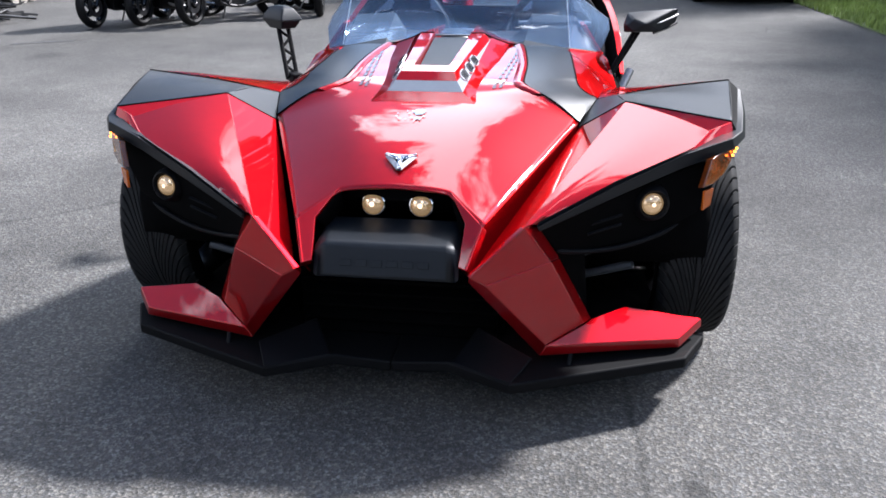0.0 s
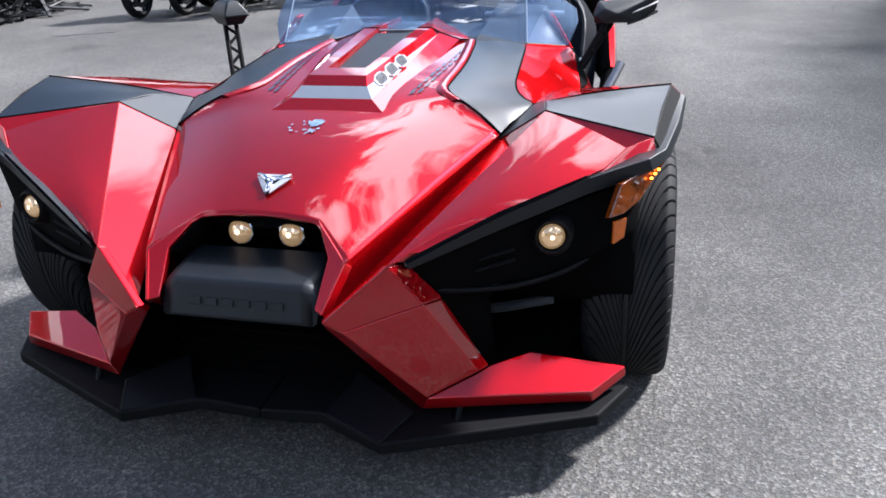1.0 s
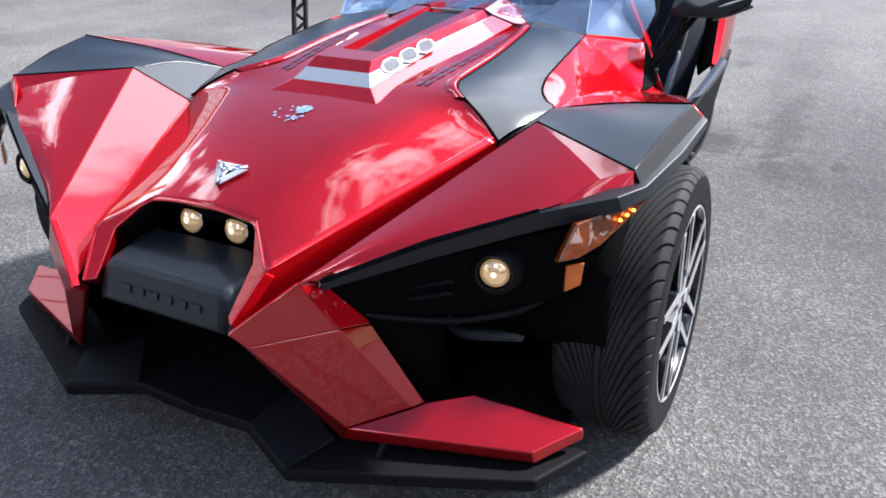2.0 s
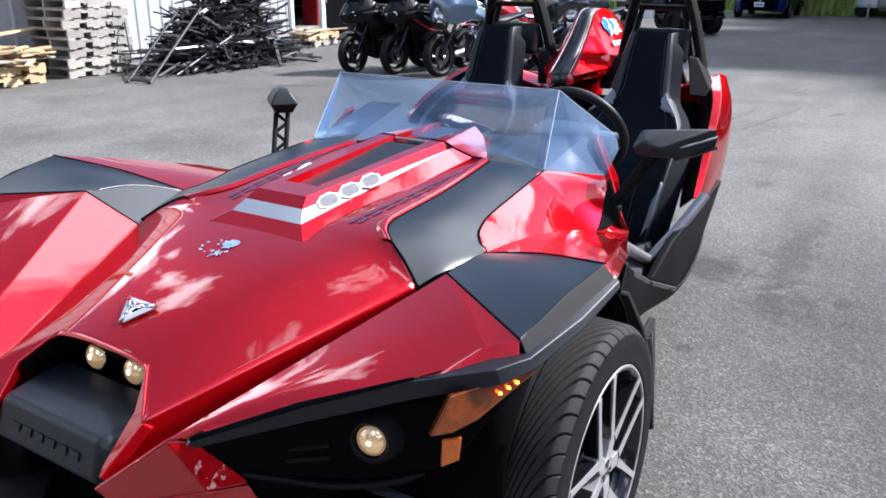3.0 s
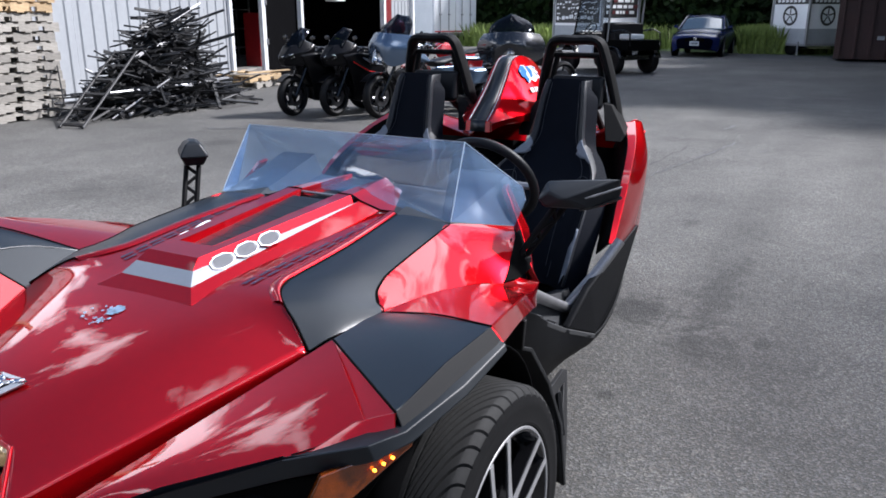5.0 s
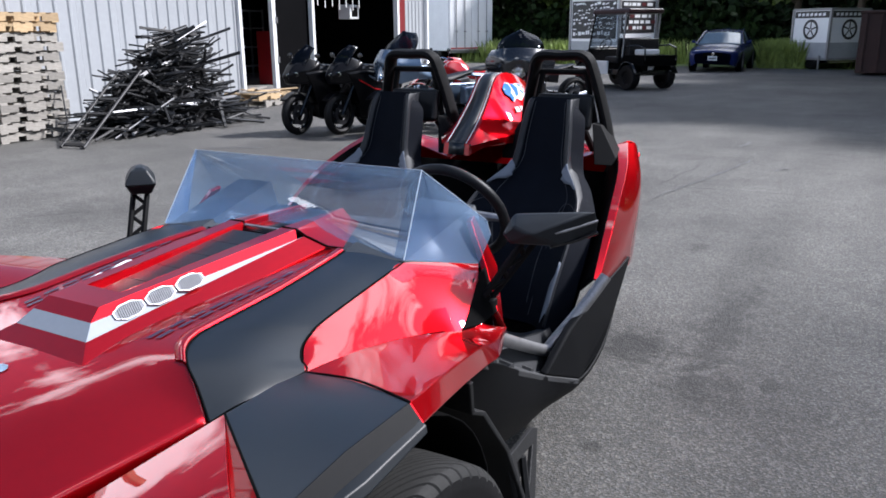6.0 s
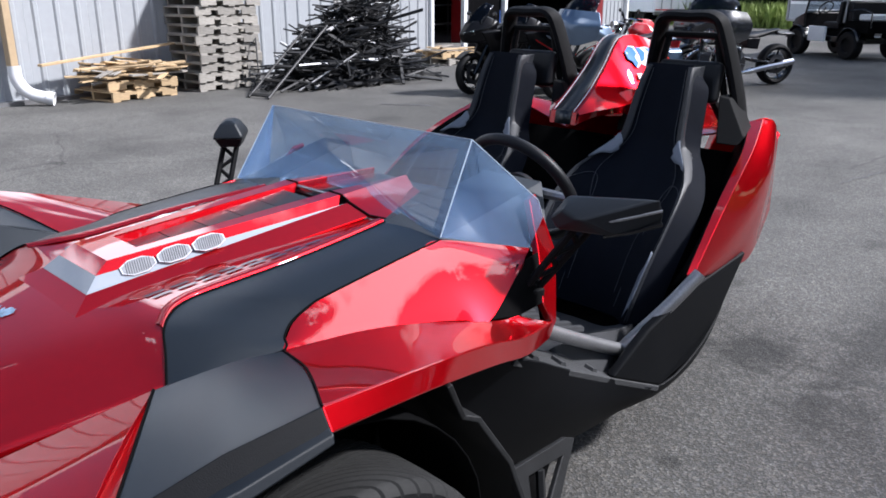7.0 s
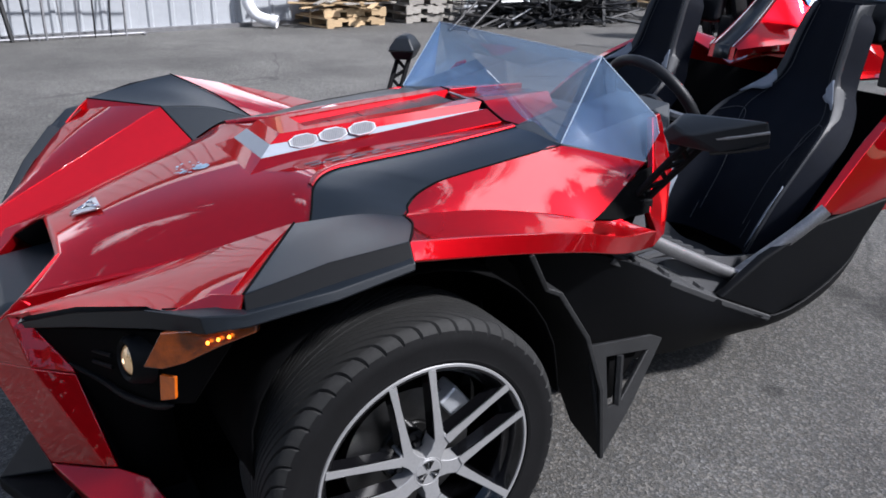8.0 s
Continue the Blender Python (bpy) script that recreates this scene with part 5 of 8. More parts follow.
# ---- tub, sills and cockpit ----
for s in (1, -1):
    SL1, SL2, SL3, SL4 = (0.726, 0.736, 0.594), (0.712, 1.218, 0.357), (0.755, 1.440, 0.262), (0.700, 1.967, 0.480)
    rows = [[(0.60, 0.40, 0.66), SL1, lerp(SL1, SL2, 0.5), SL2, SL3, (0.765, 1.66, 0.315), (0.74, 1.86, 0.40), SL4],
            [(0.58, 0.40, 0.42), (0.66, 0.74, 0.40), (0.69, 0.98, 0.33), (0.70, 1.20, 0.27), (0.72, 1.43, 0.205), (0.735, 1.64, 0.24), (0.71, 1.83, 0.30), (0.67, 1.95, 0.38)],
            [(0.50, 0.40, 0.15), (0.56, 0.74, 0.145), (0.60, 0.98, 0.145), (0.635, 1.20, 0.145), (0.64, 1.42, 0.15), (0.62, 1.62, 0.17), (0.58, 1.80, 0.20), (0.52, 1.95, 0.25)]]
    part("tub_side", patch(B(), [mirror(r, s) for r in rows], 8, 24, (0.2 * s, 1.1, 0.4)), PLASTIC, car, "black plastic tub side", solid=0.01, bevel=0.004)
    sheet("sill_tray", [[SL1, SL2, (0.600, 1.235, 0.365), (0.620, 0.800, 0.578)], [SL2, SL3, (0.62, 1.42, 0.30), (0.600, 1.235, 0.365)]], TRAYGREY, "grey plastic sill tray", s=s, ref=(0.5, 1.0, 0.1), thick=0.02)
    for f in (0.22, 0.50, 0.86):
        a, b = lerp(SL1, SL2, f), lerp((0.620, 0.800, 0.578), (0.600, 1.235, 0.365), f)
        part("tray_rib", tube(B(), mirror([lerp(a, b, 0.24), lerp(a, b, 0.95)], s), 0.012, 6), TRAYGREY, car)
    part("tray_rail", tube(B(), mirror([lerp(SL1, (0.620, 0.800, 0.578), 0.8), lerp(SL2, (0.600, 1.235, 0.365), 0.8)], s), 0.014, 6), TRAYGREY, car)
    sheet("bolster", [[SL2, (0.735, 1.37, 0.475), (0.788, 1.52, 0.575), (0.775, 1.93, 0.600), (0.705, 1.99, 0.500), (0.748, 1.82, 0.370), (0.766, 1.66, 0.308), SL3]], PLASTIC, "black plastic bolster beside the seat", s=s, ref=(0.3, 1.5, 0.4), thick=0.03, bevel=0.01)
    part("sill_bar", tube(B(), mirror(spline([(0.655, 0.90, 0.605), (0.657, 1.10, 0.505), (0.657, 1.30, 0.41), (0.662, 1.345, 0.395), (0.680, 1.375, 0.425), (0.75, 1.46, 0.535), (0.80, 1.535, 0.630)], 24), s), 0.021, 14), STEEL, car, "grey steel sill bar")
    # rear quarter
    inn = [(0.752, 1.540, 0.612), (0.718, 1.78, 0.795), (0.668, 2.037, 0.922), (0.590, 2.25, 0.995)]
    crs = [(0.772, 1.552, 0.606), (0.748, 1.80, 0.804), (0.700, 2.06, 0.930), (0.628, 2.29, 1.006)]
    out = [(0.776, 1.61, 0.600), (0.768, 1.86, 0.680), (0.736, 2.15, 0.840), (0.655, 2.36, 0.955)]
    bot = [(0.774, 1.61, 0.592), (0.765, 1.82, 0.570), (0.742, 2.045, 0.552), (0.690, 2.30, 0.66)]
    part("rear_quarter_edge", patch(B(), [mirror(inn, s), mirror(crs, s)], 2, 14, (0.4 * s, 1.9, 0.5)), RED, car, solid=0.01, bevel=0.003)
    part("rear_quarter", patch(B(), [mirror(crs, s), mirror(out, s), mirror(bot, s)], 12, 14, (0.3 * s, 2.0, 0.6)), RED, car, "candy red rear quarter panel", solid=0.01, bevel=0.003)
    inside = [(0.70, 1.55, 0.56), (0.64, 1.80, 0.60), (0.60, 2.04, 0.70), (0.54, 2.22, 0.85)]
    part("quarter_lining", patch(B(), [mirror(inn, s), mirror(inside, s)], 2, 12, (0.9 * s, 1.9, 0.7)), BLACK, car, solid=0.006)
    tail = [[(0.60, 2.25, 0.995), (0.45, 2.30, 0.93), (0.30, 2.25, 0.90), (0.20, 2.20, 0.89)], [(0.64, 2.30, 1.005), (0.48, 2.45, 0.95), (0.32, 2.45, 0.92), (0.20, 2.45, 0.92)], [(0.655, 2.40, 0.93), (0.50, 2.72, 0.86), (0.34, 2.85, 0.86), (0.15, 2.95, 0.90)]]
    part("rear_deck", patch(B(), [mirror(r, s) for r in tail], 8, 8, (0.4 * s, 2.4, 0.4)), RED, car, solid=0.008, bevel=0.002)
    part("tail_side", patch(B(), [mirror(r, s) for r in ([(0.655, 2.38, 0.945), (0.50, 2.72, 0.86), (0.15, 2.95, 0.90)], [(0.69, 2.30, 0.66), (0.48, 2.62, 0.62), (0.15, 2.80, 0.70)])], 6, 10, (0.1 * s, 2.3, 0.6)), RED, car, solid=0.008)
part("floor_pan", faces(B(), [[(-0.52, 0.40, 0.15), (0.52, 0.40, 0.15), (0.62, 1.3, 0.145), (0.52, 1.95, 0.25), (-0.52, 1.95, 0.25), (-0.62, 1.3, 0.145)]], (0, 1, 0.5)), BLACK, car, solid=0.02)
part("engine_tray", faces(B(), [[(-0.40, -0.52, 0.14), (0.40, -0.52, 0.14), (0.50, 0.45, 0.145), (-0.50, 0.45, 0.145)]], (0, 1, 0.5)), BLACK, car, solid=0.02)
part("firewall", faces(B(), [[(-0.60, 0.98, 0.78), (0.60, 0.98, 0.78), (0.56, 0.80, 0.20), (-0.56, 0.80, 0.20)]], (0, 0, 0.5)), BLACK, car, solid=0.02)
part("rear_bulkhead", faces(B(), [[(-0.62, 2.20, 0.88), (0.62, 2.20, 0.88), (0.52, 1.90, 0.24), (-0.52, 1.90, 0.24)]], (0, 3, 0.5)), BLACK, car, solid=0.02)
bm = box(B(), (0, 1.48, 0.40), (0.17, 0.95, 0.42))
part("console", bm, PLASTIC, car, "black centre console", bevel=0.03, segments=3)
part("dash", box(B(), (0, 1.01, 0.76), (1.05, 0.10, 0.20), (-18, 0, 0)), PLASTIC, car, bevel=0.03, segments=3)
part("instrument_hood", box(B(), (0.40, 1.04, 0.83), (0.26, 0.10, 0.12), (-20, 0, 0)), PLASTIC, car, bevel=0.03, segments=3)

# spine fin behind the seats
RIDGE = [(0.062, 1.902, 1.005), (0.060, 2.0, 1.075), (0.052, 2.10, 1.165), (0.044, 2.205, 1.270), (0.036, 2.36, 1.276), (0.024, 2.60, 1.200), (0.050, 2.90, 0.950)]
CREASE = [(0.068, 1.905, 1.004), (0.087, 2.0, 1.044), (0.110, 2.10, 1.066), (0.142, 2.22, 1.090), (0.160, 2.40, 1.098), (0.165, 2.60, 1.050), (0.14, 2.92, 0.930)]
LEDGE = [(0.070, 1.902, 0.998), (0.112, 1.965, 1.012), (0.152, 2.06, 1.022), (0.195, 2.20, 1.040), (0.250, 2.40, 1.020), (0.250, 2.62, 0.940), (0.16, 2.94, 0.91)]
LOWER = [(0.062, 1.894, 0.958), (0.098, 1.958, 0.985), (0.156, 2.055, 0.996), (0.205, 2.20, 0.975), (0.270, 2.40, 0.93), (0.26, 2.64, 0.88), (0.17, 2.96, 0.87)]
bm = patch(B(), [mirror(RIDGE, -1), RIDGE], 1, 18, (0, 2.4, 0.7))
for s in (1, -1):
    for a, b, ref in ((RIDGE, CREASE, 0.9), (CREASE, LEDGE, 0.6), (LEDGE, LOWER, 0.94)):
        patch(bm, [mirror(a, s), mirror(b, s)], 1, 18, (0, 2.4, ref))
faces(bm, [[(-0.060, 1.902, 1.005), (0.060, 1.902, 1.005), (0.060, 1.894, 0.958), (-0.060, 1.894, 0.958)]], (0, 2.4, 0.9))
bmesh.ops.remove_doubles(bm, verts=bm.verts, dist=0.003)
bmesh.ops.recalc_face_normals(bm, faces=bm.faces)
spine = part("spine", bm, RED, car, "candy red spine fin behind the seats", smooth=24)
bm = patch(B(), [[(x * 0.62 * q, y - 0.003, z + 0.004) for x, y, z in RIDGE[:5]] for q in (-1, 1)], 2, 20, (0, 2.4, 0.7))
faces(bm, [[(-0.037, 1.899, 1.009), (0.037, 1.899, 1.009), (0.037, 1.890, 0.958), (-0.037, 1.890, 0.958)]], (0, 2.4, 0.9))
part("spine_stripe", bm, VINYL, spine, "charcoal stripe", solid=0.002)
for s in (1, -1):
    part("pinstripe", patch(B(), [[(x * q * s, y - 0.003, z + 0.004) for x, y, z in RIDGE[:5]] for q in (0.72, 0.78)], 1, 20, (0, 2.4, 0.7)), DECALWHITE, spine, "white pinstripe", solid=0.001)


def on_fin(y, z):
    """A place on the fin's right-hand face, by its distance back and its height."""
    for k in range(len(RIDGE) - 1):
        if RIDGE[k][1] <= y <= RIDGE[k + 1][1]:
            f = (y - RIDGE[k][1]) / (RIDGE[k + 1][1] - RIDGE[k][1])
            top, bottom = lerp(RIDGE[k], RIDGE[k + 1], f), lerp(CREASE[k], CREASE[k + 1], f)
            g = (top[2] - z) / (top[2] - bottom[2])
            return Vector((top[0] + (bottom[0] - top[0]) * g + 0.007, y, z))
    return Vector((0.06, y, z))


def fin_film(name, outline, mat, lift, label=""):
    bm = B()
    vs = [bm.verts.new(on_fin(y, z) + Vector((lift, 0, 0))) for y, z in outline]
    f = bm.faces.new(vs)
    f.normal_update()
    if f.normal.x < 0:
        f.normal_flip()
    bmesh.ops.triangulate(bm, faces=bm.faces)
    return part(name, bm, mat, spine, label)


banner = [(2.185, 1.225), (2.215, 1.250), (2.260, 1.246), (2.300, 1.238), (2.350, 1.240), (2.420, 1.226), (2.375, 1.216), (2.430, 1.198), (2.372, 1.192), (2.405, 1.166), (2.345, 1.170), (2.30, 1.152), (2.265, 1.168), (2.225, 1.150), (2.212, 1.178), (2.188, 1.190)]
banner = [(2.30 + (y - 2.30) * 0.88, 1.20 + (z - 1.20) * 0.86) for y, z in banner]
fin_film("side_decal", banner, DECALWHITE, 0.0, "white flag-shaped decal")
for outline in ([(2.192, 1.222), (2.218, 1.242), (2.250, 1.236), (2.262, 1.212), (2.240, 1.200), (2.250, 1.176), (2.226, 1.160), (2.216, 1.184), (2.196, 1.194)], [(2.270, 1.236), (2.300, 1.232), (2.322, 1.214), (2.300, 1.186), (2.272, 1.180), (2.280, 1.206)], [(2.335, 1.232), (2.385, 1.226), (2.350, 1.214)], [(2.330, 1.206), (2.385, 1.200), (2.345, 1.186)]):
    fin_film("decal_mark", outline, DECALBLUE, 0.002, "blue decal mark")
for k in range(5):
    y = 2.215 + 0.042 * k
    fin_film("decal_bar", [(y, 1.138), (y + 0.032, 1.137), (y + 0.032, 1.115), (y, 1.116)], DECALWHITE, 0.001)

# roll hoops: flat black frames with an inner cross bar
for s in (1, -1):
    cx = 0.372 * s
    hoop = None
    for half_w, z0, z1, y0, r in ((0.130, 0.955, 1.362, 2.165, 0.0225),):
        pts = spline([(cx - 0.205, y0 + 0.04, z0), (cx - 0.180, y0 + 0.03, 1.10), (cx - half_w - 0.005, y0 + 0.01, z1 - 0.07), (cx - half_w + 0.030, y0, z1), (cx, y0, z1 + 0.004), (cx + half_w - 0.030, y0, z1), (cx + half_w + 0.005, y0 + 0.01, z1 - 0.07), (cx + 0.180, y0 + 0.03, 1.10), (cx + 0.205, y0 + 0.04, z0)], 40)
        bm = tube(B(), pts, r, 10)
        bmesh.ops.scale(bm, vec=(1, 1.9, 1), space=Matrix.Translation((0, -y0 - 0.02, 0)), verts=bm.verts)
        hoop = part("roll_hoop", bm, MATTE, car, "black roll hoop behind the seat")
    part("hoop_bar", tube(B(), [(cx - 0.13, 2.175, 1.298), (cx + 0.13, 2.175, 1.298)], 0.013, 8), MATTE, hoop)
    for q in (-1, 1):
        part("hoop_gusset", tube(B(), [(cx + q * 0.095, 2.175, 1.30), (cx + q * 0.150, 2.185, 1.05)], 0.013, 8), MATTE, hoop)
    pad = box(B(), (cx + 0.02, 2.135, 1.135), (0.25, 0.05, 0.15), (-12, 0, 0))
    part("hoop_pad", pad, LEATHER, hoop, "padded black headrest on the hoop", bevel=0.02, segments=3)
    for q in (-1, 1):
        foot = prism(B(), [(cx + q * 0.150, 2.12, 1.095), (cx + q * 0.185, 2.14, 1.085), (cx + q * 0.262, 2.12, 0.955), (cx + q * 0.250, 2.09, 0.925), (cx + q * 0.185, 2.06, 0.930)], (0, 0.09, 0.0))
        part("foot_cover", foot, MATTE, hoop, "black foot cover", bevel=0.006)
    part("hoop_brace", tube(B(), [(cx + 0.02, 2.175, 1.20), (cx + 0.08, 2.35, 0.95)], 0.016, 8), MATTE, hoop)

# seats
def seat(s):
    cx = 0.385 * s
    rows = []
    for z, y, hw, wrap in ((0.40, 1.54, 0.215, 0.10), (0.58, 1.64, 0.232, 0.11), (0.74, 1.755, 0.238, 0.10), (0.82, 1.825, 0.225, 0.08), (0.875, 1.875, 0.185, 0.05), (0.93, 1.915, 0.132, 0.025), (0.98, 1.935, 0.117, 0.02), (1.06, 1.96, 0.109, 0.018), (1.15, 1.99, 0.098, 0.016), (1.205, 2.01, 0.088, 0.0)):
        rows.append([(cx + hw * u, y - wrap * max(0, abs(u) - 0.45) ** 2 * 3.3, z) for u in (-1, -0.7, -0.35, 0, 0.35, 0.7, 1)])
    bm = patch(B(), rows, 40, 24, (cx, 3.0, 0.7))
    back = part("seat", bm, FABRIC, car, "black bucket seat with pale stitching and grey inserts", solid=0.085, bevel=0.012)
    def face_y(u, f):
        """A place on the seat's front: u across, f up."""
        col = [spline(r, 24)[max(0, min(24, round((u + 1) * 12)))] for r in rows]
        return spline(col, 40)[max(0, min(40, round(f * 40)))] + Vector((0, -0.004, 0.001))
    for q in (-1, 1):
        skin = []
        for f in [0.02 + 0.04 * k for k in range(25)]:
            inner, outer = face_y(q * (0.76 if f > 0.5 else 0.94), f), face_y(q, f)
            skin.append([inner + Vector((0, -0.002, 0)), inner.lerp(outer, 0.6) + Vector((0, -0.003, 0)), outer + Vector((q * 0.004, 0.004, 0)), outer + Vector((q * 0.004, 0.080, 0))])
        part("side_bolster", patch(B(), skin, 48, 6, (cx, 3.0, 0.7)), BOLSTER, back, "grey leather side bolster", solid=0.003)
        line = [face_y(q * u, f) for u, f in ((0.42, 0.04), (0.42, 0.16), (0.60, 0.26), (0.66, 0.36), (0.66, 0.48), (0.68, 0.62), (0.68, 0.78), (0.66, 0.95))]
        part("seam", tube(B(), spline(line, 30), 0.0010, 5), STITCH, back)
        line = [face_y(q * u, f) for u, f in ((0.92, 0.06), (0.93, 0.22), (0.90, 0.34))]
        part("seam", tube(B(), spline(line, 14), 0.0010, 5), STITCH, back)
        for corners, lbl in ((((0.74, 0.555), (0.98, 0.60), (0.99, 0.42), (0.60, 0.47)), "grey shoulder insert"), (((0.82, 0.03), (0.98, 0.05), (0.97, 0.15), (0.88, 0.13)), "")):
            rows3 = []
            for a in range(5):
                p0 = lerp(corners[0], corners[3], a / 4)
                p1 = lerp(corners[1], corners[2], a / 4)
                rows3.append([face_y(q * lerp(p0, p1, b / 4)[0], lerp(p0, p1, b / 4)[1]) + Vector((0, -0.012, 0.006)) for b in range(5)])
            part("seat_insert", patch(B(), rows3, 4, 4, (cx, 3, 0.7)), GREYCLOTH, back, lbl, solid=0.002)
        line = [face_y(q * u, f) for u, f in ((0.50, 0.02), (0.50, 0.20), (0.56, 0.30), (0.72, 0.335), (0.95, 0.30))]
        part("seam", tube(B(), spline(line, 24), 0.0010, 5), STITCH, back)
    rows2 = []
    for y, z, hw in ((1.02, 0.39, 0.20), (1.06, 0.425, 0.225), (1.20, 0.420, 0.235), (1.36, 0.385, 0.240), (1.50, 0.37, 0.235)):
        rows2.append([(cx + hw * u, y, z + (0.055 if abs(u) == 1 else 0.035 if abs(u) == 0.8 else 0)) for u in (-1, -0.8, -0.45, 0, 0.45, 0.8, 1)])
    part("cushion", patch(B(), rows2, 20, 24, (cx, 1.2, 0.0)), CUSHION, back, "ribbed dark leather cushion", solid=0.12, bevel=0.02)
    for k in range(5):
        x = cx - 0.10 + 0.05 * k
        part("rib", tube(B(), spline([(x, 1.045, 0.424), (x, 1.13, 0.436), (x, 1.25, 0.428), (x, 1.38, 0.394)], 10), 0.014, 6), CUSHION, back)


for s in (1, -1):
    seat(s)

# steering wheel
sc, sr = Vector((0.410, 1.135, 0.900)), 0.180
sv, su = Vector((0, -0.50, 0.866)), Vector((1, 0, 0))
rim = part("steering_wheel", tube(B(), [sc + sr * (math.cos(2 * math.pi * k / 48) * su + math.sin(2 * math.pi * k / 48) * sv) for k in range(48)], 0.017, 12, close=True), LEATHER, car, "black leather steering wheel")
for a in (0, 180, 270):
    d = math.cos(radians(a)) * su + math.sin(radians(a)) * sv
    part("wheel_spoke", tube(B(), [sc + d * 0.03, sc + d * 0.172], [0.018, 0.012], 8), STEEL if a != 270 else PLASTIC, rim)
part("horn_pad", lathe(B(), [(0, 0.025), (0.045, 0.02), (0.058, 0), (0.05, -0.03), (0, -0.03)], 24, Matrix.Translation(sc) @ Vector((0, 0.866, 0.5)).to_track_quat("Z", "Y").to_matrix().to_4x4()), PLASTIC, rim)

# door mirrors on truss arms: wide to the driver's side, turned away on the other
def mirror_housing(pts, trims, arms, foot):
    bm = B()
    vs = [bm.verts.new(p) for p in pts]
    res = bmesh.ops.convex_hull(bm, input=vs)
    bmesh.ops.delete(bm, geom=[e for e in res["geom_unused"] if isinstance(e, bmesh.types.BMVert)], context="VERTS")
    mir = part("mirror", bm, BUMPER, car, "black wedge mirror on a truss arm", bevel=0.008, segments=3)
    for line, r, mat in trims:
        part("mirror_trim", tube(B(), line, r, 6), mat, mir)
    (a0, a1), (b0, b1) = arms
    for p, q in arms:
        part("mirror_arm", tube(B(), [p, q], 0.010, 8), MATTE, mir)
    n = 5
    for k in range(n):
        f, g = 0.06 + 0.88 * k / n, 0.06 + 0.88 * (k + 1) / n
        p, q = (lerp(a0, a1, f), lerp(b0, b1, g)) if k % 2 else (lerp(b0, b1, f), lerp(a0, a1, g))
        part("arm_web", tube(B(), [p, q], 0.007, 6), MATTE, mir)
    part("arm_foot", box(B(), foot[:3], (0.05, 0.10, 0.04), (0, 0, foot[3])), MATTE, mir, bevel=0.008)


mirror_housing([(0.712, 0.868, 0.925), (0.740, 0.872, 0.950), (0.790, 0.880, 0.930), (0.735, 0.868, 0.900), (0.720, 0.99, 0.955), (0.715, 1.00, 0.900), (0.700, 0.905, 0.925), (0.715, 0.935, 0.970), (0.775, 0.935, 0.978), (0.930, 1.000, 0.985), (0.936, 1.018, 0.940), (0.928, 1.030, 0.918), (0.850, 0.930, 0.892), (0.735, 0.985, 0.885), (0.705, 0.935, 0.890)],
               [([(0.830, 0.925, 0.890), (0.880, 0.965, 0.902), (0.934, 1.018, 0.922)], 0.006, GLOSSBLACK), ([(0.800, 0.900, 0.918), (0.866, 0.945, 0.935), (0.936, 1.008, 0.958)], 0.004, STEEL)],
               (((0.640, 0.845, 0.705), (0.750, 0.925, 0.895)), ((0.655, 0.890, 0.705), (0.770, 0.965, 0.890))), (0.650, 0.86, 0.705, -12))
ME, MF, MC = Vector((0.64, 0.77, 0)), Vector((-0.77, 0.64, 0)), Vector((-0.800, 0.905, 0))
ring = [MC + ME * a + MF * b + Vector((0, 0, z)) for half_e, half_f, z in ((0.036, 0.055, 0.898), (0.054, 0.085, 0.938), (0.050, 0.080, 0.952), (0.030, 0.060, 0.984), (0.012, 0.040, 0.995)) for a in (-half_e, half_e) for b in (-half_f, half_f)]
side = ME * 0.024
mirror_housing(ring, [([MC + ME * a - MF * 0.083 + Vector((0, 0, 0.936)) for a in (-0.052, 0.052)], 0.003, GLOSSBLACK)],
               tuple((tuple(Vector((-0.735, 0.795, 0.700)) + side * q), tuple(MC + side * q + Vector((0.005, -0.008, 0.905)))) for q in (-1, 1)), (-0.728, 0.80, 0.700, 40))

# decals that follow the hood
from mathutils.bvhtree import BVHTree

hood_tree = BVHTree.FromPolygons([v.co[:] for v in hood.data.vertices], [p.vertices[:] for p in hood.data.polygons])


def on_hood(x, y, up=0.0025):
    hit = hood_tree.ray_cast(Vector((x, y, 2)), Vector((0, 0, -1)))
    return Vector((x, y, hit[0].z + up)) if hit[0] else Vector((x, y, 0.8))


def hood_decal(name, outline, mat, label="", up=0.0025):
    """A thin film cut to an outline and laid on the hood."""
    bm = B()
    c = Vector((sum(p[0] for p in outline), sum(p[1] for p in outline))) / len(outline)
    ce = bm.verts.new(on_hood(c.x, c.y, up))
    vs = [bm.verts.new(on_hood(x, y, up)) for x, y in outline]
    for i in range(len(vs)):
        f = bm.faces.new((ce, vs[i], vs[(i + 1) % len(vs)]))
        f.normal_update()
        if f.normal.z < 0:
            f.normal_flip()
    return part(name, bm, mat, hood, label)


